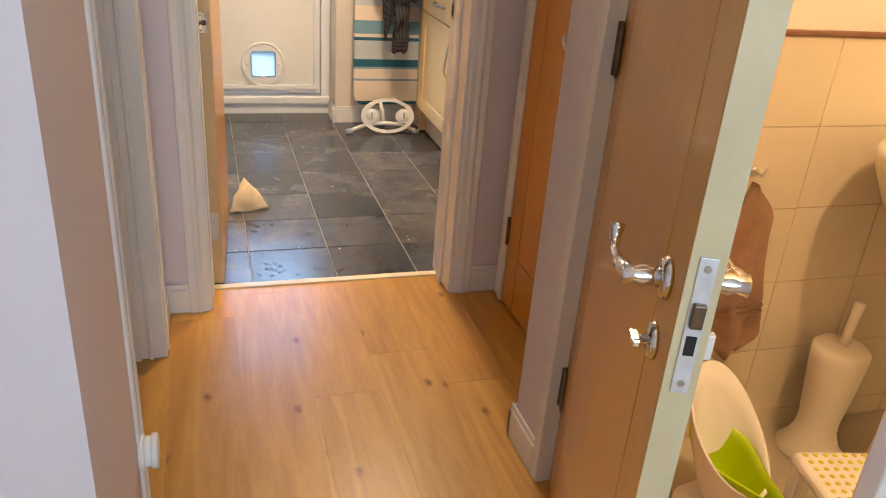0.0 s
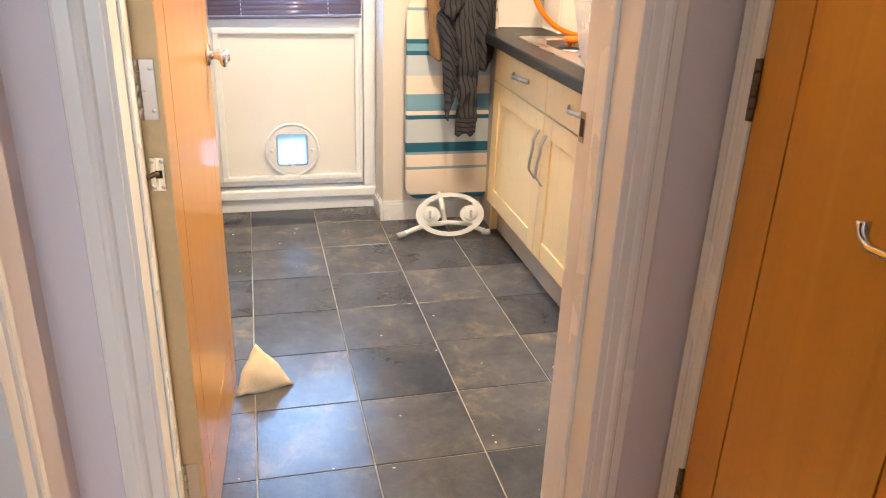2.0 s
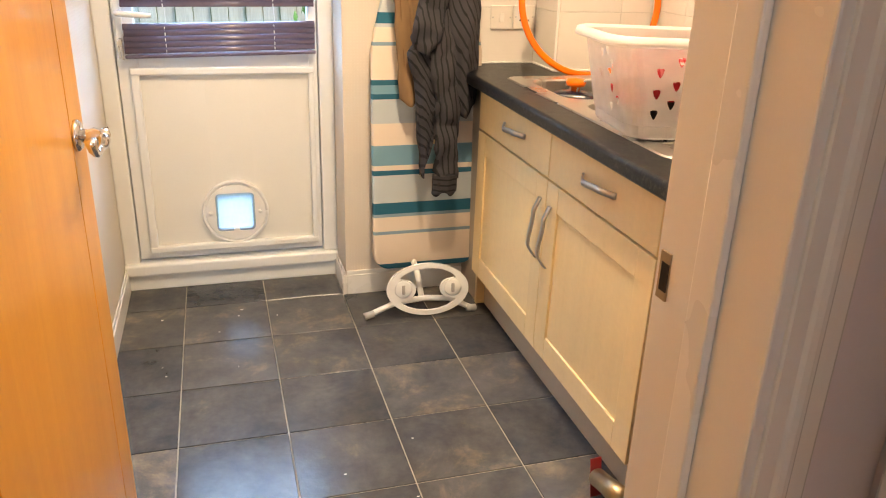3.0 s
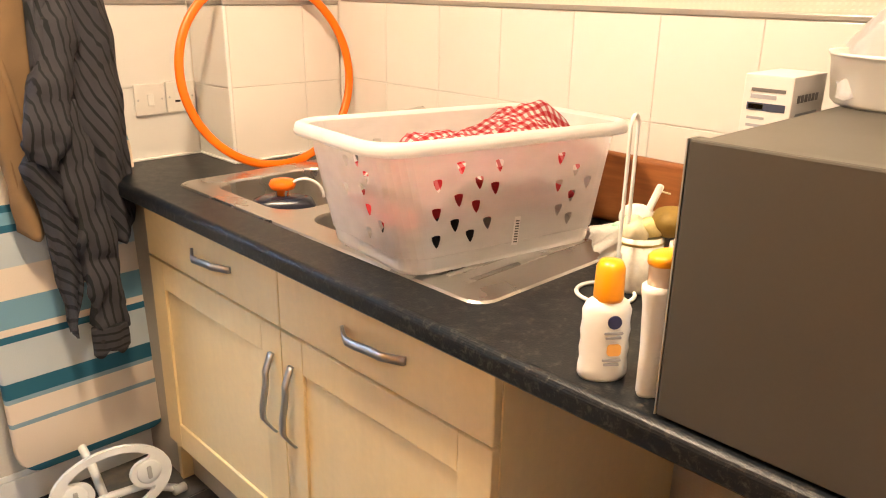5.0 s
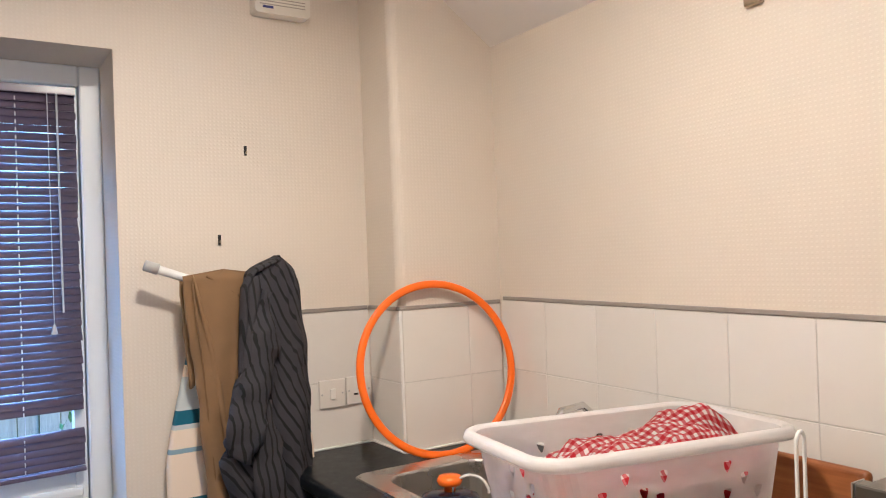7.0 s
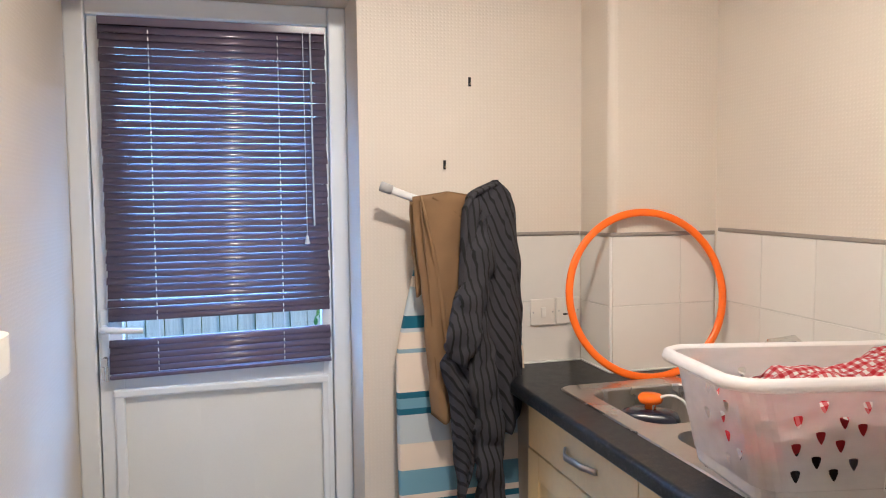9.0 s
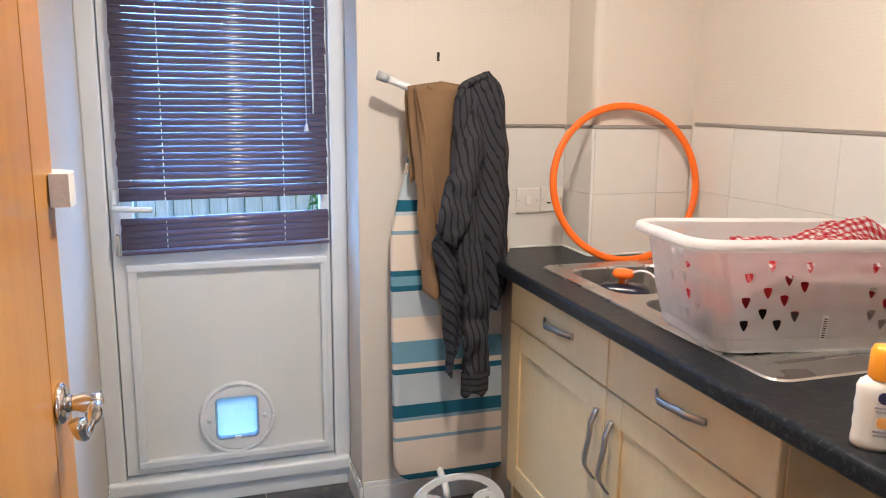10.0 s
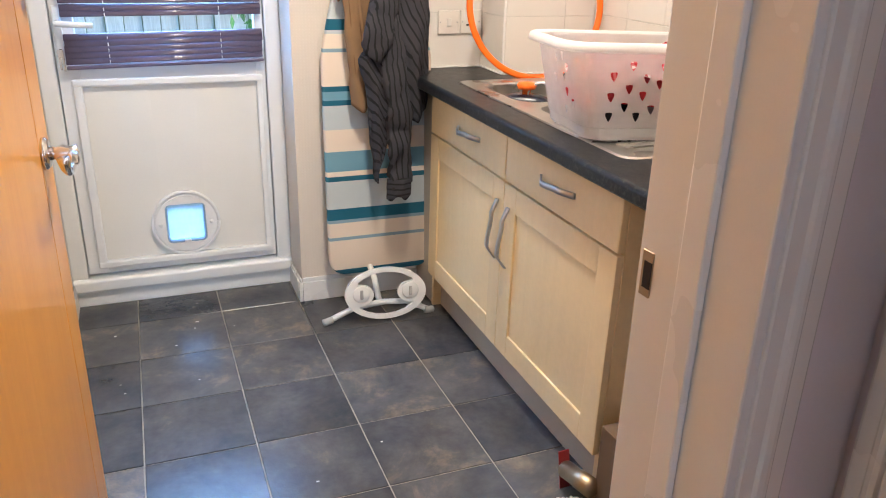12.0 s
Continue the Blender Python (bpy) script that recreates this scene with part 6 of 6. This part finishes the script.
def wall_plate(name, label, m, sockets=0):
    """Moulded switch plate; local: x along the wall, y into it, z up."""
    g = thing(name, label, "switch", m)
    part("plate", boxes((-0.043, 0.043, -0.009, 0.0, -0.043, 0.043), bevel=0.003), PLATE_WHITE, g)
    if sockets:
        for x, z, w, h in ((0, 0.012, 0.004, 0.010), (-0.011, -0.012, 0.008, 0.003), (0.011, -0.012, 0.008, 0.003)):
            part("pin_hole", boxes((x - w, x + w, -0.0094, -0.0088, z - h, z + h)), DARK, g)
    else:
        part("rocker", boxes((-0.009, 0.009, -0.014, -0.009, -0.016, 0.016), bevel=0.002), BOTTLE_WHITE, g)
    for x in (-0.034, 0.034):
        bm = bmesh.new()
        turned(bm, [(0.0001, 0.009), (0.0032, 0.009), (0.0001, 0.0102)], 10, m=Matrix.Translation((x, 0, 0)) @ Matrix.Rotation(radians(90), 4, 'X'))
        part("screw", bm, SATIN, g)
    return g


wall_plate("wall_switch", "white moulded wall switch on the tiles above the worktop", Matrix.Translation((1.293, KY1 - 0.006, 1.069)))
wall_plate("wall_socket", "white moulded wall socket beside the switch", Matrix.Translation((1.383, KY1 - 0.006, 1.071)), 1)
wall_plate("wall_switch", "white wall switch by the open oak door", Matrix.Translation((KX0, 3.90, 1.27)) @ Matrix.Rotation(radians(90), 4, 'Z'), 1)

fan = thing("extractor_fan", "cream square extractor fan with a round grille on the wall", "extractor fan", Matrix.Translation((1.167, KY1, 2.296)))
FAN = surface("cream_fan_plastic", (0.74, 0.70, 0.62), 0.35, vary=0.05, bump=0.02)
part("casing", plate(rounded(0.172, 0.182, 0.012), [circle(0.056, 32, 1.0, 0.0, 0.012)], -0.045, 0.0), FAN, fan)
part("rotor_dark", plate(circle(0.055, 32, 1.0, 0.0, 0.012), [], -0.012, -0.010), DARK, fan)
for k in range(9):
    z = -0.036 + 0.012 * k
    w = math.sqrt(max(0.0, 0.056 ** 2 - (z - 0.0 + 0.0) ** 2)) - 0.001
    part("grille_bar", boxes((-w, w, -0.046, -0.040, z + 0.010, z + 0.0145)), FAN, fan)
for k in range(3):
    part("groove", boxes((-0.07, 0.07, -0.0455, -0.0448, -0.066 + 0.009 * k, -0.063 + 0.009 * k)), surface("fan_groove", (0.4, 0.37, 0.32), 0.5), fan)
part("badge", boxes((-0.062, -0.030, -0.0462, -0.0445, -0.076, -0.069)), surface("blue_badge", (0.05, 0.06, 0.22), 0.4), fan)
for x, z in ((1.052, 1.806), (0.968, 1.548)):
    hk = thing("wall_hook", "small dark metal hook fixing on the wall", "hook", Matrix.Translation((x, KY1, z)), "hooks on the wall")
    part("hook_plate", boxes((-0.004, 0.004, -0.005, 0.0, -0.016, 0.012), bevel=0.001), DARK, hk)
    bm = bmesh.new()
    tube(bm, [(0, -0.003, -0.008), (0, -0.012, -0.012), (0, -0.013, -0.004)], 0.0018, 6)
    part("hook_pin", bm, BRASS, hk)
hk = thing("wall_hook", "dark brown bracket high on the wall", "hook", Matrix.Translation((KX1, 3.42, 2.005)))
part("hook_plate", boxes((-0.016, 0.0, -0.022, 0.022, -0.014, 0.014), bevel=0.005), BRASS, hk)
bm = bmesh.new()
tube(bm, [(-0.012, -0.01, 0.0), (-0.03, -0.012, 0.006), (-0.034, -0.012, 0.022)], 0.005, 8)
part("hook_pin", smooth(bm), BRASS, hk)

# foam finger guard on the edge of the oak door
guard = thing("finger_guard", "white foam finger guard clipped on the oak door's edge", "door guard", kitchen_door.matrix_basis @ Matrix.Translation((0.745, 0.02, 1.262)))
part("foam", plate([(0.055 * math.cos(radians(a)) * 1.0, 0.046 * math.sin(radians(a))) for a in range(-90, 91, 15)] + [(-0.03, 0.046), (-0.03, 0.022), (0.004, 0.022), (0.004, -0.022), (-0.03, -0.022), (-0.03, -0.046)], [], -0.022, 0.022),
     surface("white_foam", (0.80, 0.78, 0.72), 0.85, vary=0.05, fine=200, bump=0.2), guard, "", Matrix.Rotation(radians(90), 4, 'X'))

# gate fitting on the hall wall
gate = thing("gate_fitting", "white plastic stair gate cup on the door frame", "gate fitting", pose(-0.189, 1.262, 0.30, 0, 90, 0))
for r0, h0, h1 in ((0.034, 0.0, 0.010), (0.029, 0.010, 0.022), (0.033, 0.022, 0.034)):
    part("cup_ring", smooth(turned(bmesh.new(), [(0.0001, h0), (r0 * 0.95, h0), (r0, h0 + 0.002), (r0, h1 - 0.002), (r0 * 0.95, h1), (0.0001, h1)], 28)), RING_WHITE, gate)
part("wall_pad", boxes((-0.05, 0.05, -0.012, 0.012, -0.001, 0.004), bevel=0.001), RING_WHITE, gate)

# ---------------------------------------------------------------- bathroom, seen past its door
BATH_FLOOR = surface("beige_vinyl", (0.50, 0.42, 0.30), 0.45, vary=0.12, scale=6, fine=60, bump=0.05)
structure("bathroom_floor", boxes((0.80, 2.3, -0.6, 1.425, -0.01, 0.001)), BATH_FLOOR, "beige vinyl bathroom floor", "floor")
towel = thing("towel", "brown ribbed hand towel on a chrome hook", "towel")
TOWEL = surface("brown_terry", (0.34, 0.20, 0.13), 0.95, vary=0.25, scale=20, fine=260, bump=0.9)
wl, wr = lerp([(0.74, 1.115), (0.66, 1.10), (0.45, 1.075), (0.30, 1.11)]), lerp([(0.74, 1.155), (0.66, 1.20), (0.45, 1.235), (0.34, 1.245), (0.30, 1.19)])
part("terry", drape(wl, wr, 0.742, 0.30, lambda z: 1.385, 0.020, 3.0, 4.4, rows=26, n=30, cap=0.12, wave=0.010), TOWEL, towel)
for z in (0.415, 0.432):
    part("woven_band", boxes((wl(z) + 0.012, wr(z) - 0.012, 1.3585, 1.362, z, z + 0.008)), surface("brown_band", (0.20, 0.11, 0.06), 0.8), towel)
hk = thing("towel_hook", "short chrome towel hook on the tiles", "hook", Matrix.Translation((1.152, 1.418, 0.758)))
bm = bmesh.new()
tube(bm, [(0, 0, 0), (0, -0.03, 0.0), (0.004, -0.036, 0.022)], 0.004, 8)
turned(bm, [(0.0001, 0.0), (0.012, 0.0), (0.010, 0.004), (0.0001, 0.005)], 16, m=Matrix.Rotation(radians(90), 4, 'X'))
part("hook_pin", smooth(bm), SATIN, hk)
brush = thing("toilet_brush", "cream plastic toilet brush in a flared holder", "toilet brush", Matrix.Translation((1.46, 1.31, 0.001)))
IVORY = surface("ivory_plastic", (0.80, 0.74, 0.62), 0.35, vary=0.05, bump=0.02)
bm = bmesh.new()
turned(bm, [(0.0001, 0), (0.082, 0), (0.085, 0.008), (0.068, 0.03), (0.052, 0.07), (0.050, 0.11), (0.060, 0.20), (0.068, 0.29), (0.069, 0.315), (0.060, 0.326), (0.03, 0.330), (0.0001, 0.331)], 32)
part("holder", smooth(bm), IVORY, brush)
bm = bmesh.new()
tube(bm, [(0.0, 0, 0.325), (0.004, 0, 0.38), (0.010, 0, 0.445)], [0.013, 0.011, 0.014], 14)
part("grip", smooth(bm), IVORY, brush)

POTTY = surface("white_potty_plastic", (0.88, 0.85, 0.80), 0.25, vary=0.04, bump=0.01)
LIME = surface("lime_plastic", (0.42, 0.58, 0.015), 0.3, vary=0.06, bump=0.01)
potty = thing("toddler_urinal", "white and lime plastic toddler potty shell", "potty", pose(1.035, 1.13, 0.001, 0, 0, 10))


def scoop(a, b, front, back, low, spout=0.0, wall=0.005, n=40):
    """A bowl whose rim rises from a low front lip to a tall back; local front is -y."""
    def ring(s, w):
        out = []
        for i in range(n):
            t = 2 * math.pi * i / n
            rise = (1 - math.cos(t)) / 2
            x = (a - w) * s * math.sin(t) * (0.78 + 0.22 * rise)
            y = -(b - w) * s * math.cos(t) - spout * s * max(0.0, math.cos(t)) ** 6
            top = front + (back - front) * rise ** 1.3
            k = s ** 2.4
            out.append((x, y + 0.03 * rise * k, low + w + (top - low) * k - w * (1 - k)))
        return out
    bm = bmesh.new()
    steps = (0.12, 0.35, 0.58, 0.78, 0.92, 1.0)
    ring_loft(bm, [ring(s, 0.0) for s in steps] + [[(x * 1.03, y * 1.03, z + 0.004) for x, y, z in ring(1.0, 0.0)]] + [ring(s, wall) for s in reversed(steps)])
    return smooth(bm)


part("back_shell", scoop(0.100, 0.095, 0.155, 0.365, 0.045), POTTY, potty)
part("bowl", scoop(0.080, 0.075, 0.178, 0.225, 0.075, spout=0.085), LIME, potty, "lime green bowl insert")
part("base", boxes((-0.075, 0.075, -0.07, 0.08, 0.0, 0.075), bevel=0.025, seg=4), POTTY, potty)
stool = thing("step_stool", "white step stool with yellow anti-slip dots", "stool", pose(1.30, 0.99, 0.001, 0, 0, -12))
part("stool_top", boxes((-0.14, 0.14, -0.10, 0.10, 0.165, 0.200), bevel=0.014, seg=3), POTTY, stool)
for x in (-0.115, 0.115):
    for y in (-0.075, 0.075):
        part("leg", boxes((x - 0.018, x + 0.018, y - 0.018, y + 0.018, 0.0, 0.168), bevel=0.006), POTTY, stool)
YELLOW = surface("yellow_rubber", (0.70, 0.62, 0.08), 0.6)
dot = mesh_of("grip_dot", turned(bmesh.new(), [(0.0001, 0), (0.0065, 0), (0.005, 0.0022), (0.0001, 0.0025)], 8), YELLOW)
for i in range(11):
    for j in range(8):
        o = new("grip_dot", dot)
        o.parent = stool
        o.matrix_basis = pose(-0.115 + 0.023 * i, -0.08 + 0.023 * j, 0.2)
basin = thing("pedestal_basin", "cream bathroom basin on a pedestal", "basin", Matrix.Translation((1.62, 1.13, 0.001)))
bm = bmesh.new()
ring_loft(bm, [[(x * s, y * s, z) for x, y in rounded(0.58, 0.48, 0.16, 7)] for s, z in ((0.35, 0.60), (0.6, 0.64), (0.85, 0.72), (0.97, 0.80), (1.0, 0.835), (0.985, 0.85), (0.90, 0.848), (0.82, 0.80), (0.55, 0.71), (0.1, 0.70))])
part("bowl", smooth(bm), IVORY, basin)
bm = bmesh.new()
ring_loft(bm, [[(x * s, y * s, z) for x, y in rounded(0.24, 0.20, 0.08, 6)] for s, z in ((1.05, 0.0), (0.95, 0.05), (0.75, 0.30), (0.8, 0.52), (1.0, 0.63))])
part("pedestal", smooth(bm), IVORY, basin)

# ---------------------------------------------------------------- dim side room, glimpsed through its doorway
bed = thing("bed", "wooden bed with teal and white bedding in the dim side room", "bed", Matrix.Translation((-1.35, 2.62, 0)))
part("side_rail", boxes((-0.85, 0.88, -0.42, -0.38, 0.56, 0.72), bevel=0.01), wood("dark_orange_pine", (0.26, 0.09, 0.025), (0.36, 0.14, 0.04), 0.45, grain=(1.5, 25, 25)), bed)
part("mattress", boxes((-0.85, 0.86, -0.38, 0.50, 0.58, 0.78), bevel=0.05, seg=4), surface("white_bedding", (0.55, 0.62, 0.60), 0.9, vary=0.15, scale=8, fine=200, bump=0.3), bed)
part("blanket", crumpled(1.5, 0.85, 0.10, 5.2), surface("teal_blanket", (0.03, 0.16, 0.15), 0.95, vary=0.4, scale=12, fine=200, bump=0.5), bed, "teal blanket", Matrix.Translation((0.05, 0.05, 0.78)))
for x in (-0.83, 0.83):
    part("post", boxes((x - 0.03, x + 0.03, -0.42, -0.36, 0, 0.9), bevel=0.008), OAK, bed)

# the slight fall of the worktop and of all that stands on it
for ob in [o for o in scene.objects if o.parent is None and o.type in {'MESH', 'EMPTY'} and o.get("kind") != "structure"]:
    at = ob.matrix_basis.translation
    on_top = at.x > 1.1 and at.z > 0.7 and 2.6 < at.y < 4.25
    if ob in (unit, wt, sink, mw) or (on_top and ob is not hoop):
        ob.matrix_basis = FALL @ ob.matrix_basis

# ---------------------------------------------------------------- pieces: floor tiles, planks, wall tiles
tile_me = mesh_of("tile", boxes((-0.1478, 0.1478, -0.1478, 0.1478, -0.006, 0.0), bevel=0.0012, seg=1), SLATE)
for k in range(7):
    for j in range(8):
        o = new("tile", tile_me)
        o.parent = floor
        o.matrix_basis = pose(0.685 + 0.3 * (k - 3) + 0.15, 3.96 + 0.3 * (j - 5) + 0.15, 0.0, 0, 0, 90 * ((k * 7 + j * 3) % 4))
plank_me = mesh_of("plank", boxes((-0.0949, 0.0949, -0.5997, 0.5997, -0.008, 0.0), bevel=0.0004, seg=1), LAMINATE)
rng = random.Random(11)
for k in range(15):
    y = -2.2 + rng.uniform(-0.9, 0.0)
    while y < 2.46:
        o = new("plank", plank_me)
        o.parent = hall_floor
        y0, y1 = max(y, -2.04), min(y + 1.2, 2.462)
        w = y1 - y0
        if w < 1.19:
            o.data = mesh_of("plank", boxes((-0.0949, 0.0949, -w / 2 + 0.0006, w / 2 - 0.0006, -0.008, 0.0), bevel=0.0004, seg=1), LAMINATE)
        o.matrix_basis = pose(-1.60 + 0.19 * k, (y0 + y1) / 2, 0)
        y += 1.2
crumbs = thing("crumbs", "scattered pale crumbs and flecks on the dark tiles", "crumbs", kind="stuff")
bm = bmesh.new()
for _ in range(22):
    x, y = rng.uniform(-0.05, 1.15), rng.uniform(2.6, 4.5)
    s = rng.uniform(0.001, 0.004)
    box(bm, x, x + s * rng.uniform(1, 3), y, y + s, 0.0, 0.001)
part("flecks", bm, WALL_GROUT, crumbs)

WT = 0.2115
wall_tile = lambda w, h, mat=WHITE_TILE: mesh_of("tile", boxes((-w / 2 + 0.0012, w / 2 - 0.0012, -0.006, 0.0, -h / 2 + 0.0012, h / 2 - 0.0012), bevel=0.0012), mat)


def tile_field(wall, m, w, h, cols, rows, mat, grout, pitch=None, first=None):
    """Tiles on a wall; m places the lower left corner, x along the wall, y into it."""
    full = wall_tile(w, h, mat)
    cut = wall_tile(first, h, mat) if first else None
    total = cols * w + (first or 0)
    part("grout", boxes((0, total, -0.0042, -0.0005, 0, rows * h)), grout, wall, "", m)
    for r in range(rows):
        x = 0.0
        for c in range(cols + (1 if first else 0)):
            me, ww = (cut, first) if first and c == cols else (full, w)
            o = new("tile", me)
            o.parent = wall
            o.matrix_basis = m @ Matrix.Translation((x + ww / 2, 0, (r + 0.5) * h))
            x += ww


RH = 0.2145
tile_field(wall_east, FALL @ Matrix.Translation((KX1, 4.361, TOP)) @ Matrix.Rotation(radians(-90), 4, 'Z'), WT, RH, 8, 2, WHITE_TILE, WALL_GROUT, first=0.150)
tile_field(wall_boxing, Matrix.Translation((1.4395, 4.362, TOP)), 0.2385, RH, 1, 2, WHITE_TILE, WALL_GROUT, first=0.124)
tile_field(wall_boxing, Matrix.Translation((1.437, 4.554, TOP)) @ Matrix.Rotation(radians(-90), 4, 'Z'), 0.192, RH, 1, 2, WHITE_TILE, WALL_GROUT)
tile_field(wall_north, Matrix.Translation((1.190, KY1, TOP)), 0.240, RH, 1, 2, WHITE_TILE, WALL_GROUT)
T = TOP + 2 * RH
part("trim", boxes((1.8015, KX1, 2.517, 4.352, T, T + 0.012), bevel=0.003), TRIM_GREY, wall_east, "grey trim along the tile tops", FALL)
part("trim", boxes((1.429, 1.8015, 4.352, 4.362, T, T + 0.012), bevel=0.003), TRIM_GREY, wall_boxing)
part("trim", boxes((1.427, 1.437, 4.362, 4.55, T, T + 0.012), bevel=0.003), TRIM_GREY, wall_boxing)
part("trim", boxes((1.19, 1.427, 4.550, KY1, T, T + 0.012), bevel=0.003), TRIM_GREY, wall_north)
part("corner_trim", boxes((1.429, 1.4385, 4.3535, 4.362, TOP, T), bevel=0.003), WHITE_GLOSS, wall_boxing, "white plastic corner trim")
part("sealant", boxes((1.19, 1.43, 4.545, 4.556, TOP, TOP + 0.006), (1.424, 1.432, 4.35, 4.55, TOP, TOP + 0.006), (1.43, 1.80, 4.345, 4.357, TOP, TOP + 0.006), (1.793, 1.805, 2.49, 4.35, TOP, TOP + 0.006), bevel=0.002), WHITE_GLOSS, wall_east, "white sealant bead", FALL)
tile_field(wall_bathroom, Matrix.Translation((0.802, 1.425, -0.139)), 0.25, 0.2, 5, 6, BATH_TILE, surface("tan_grout", (0.48, 0.37, 0.25), 0.8, vary=0.15), first=0.24)
part("trim", boxes((0.802, 2.3, 1.412, 1.425, 1.061, 1.074), bevel=0.004), surface("brown_trim", (0.22, 0.10, 0.06), 0.35), wall_bathroom, "brown trim above the tiles")
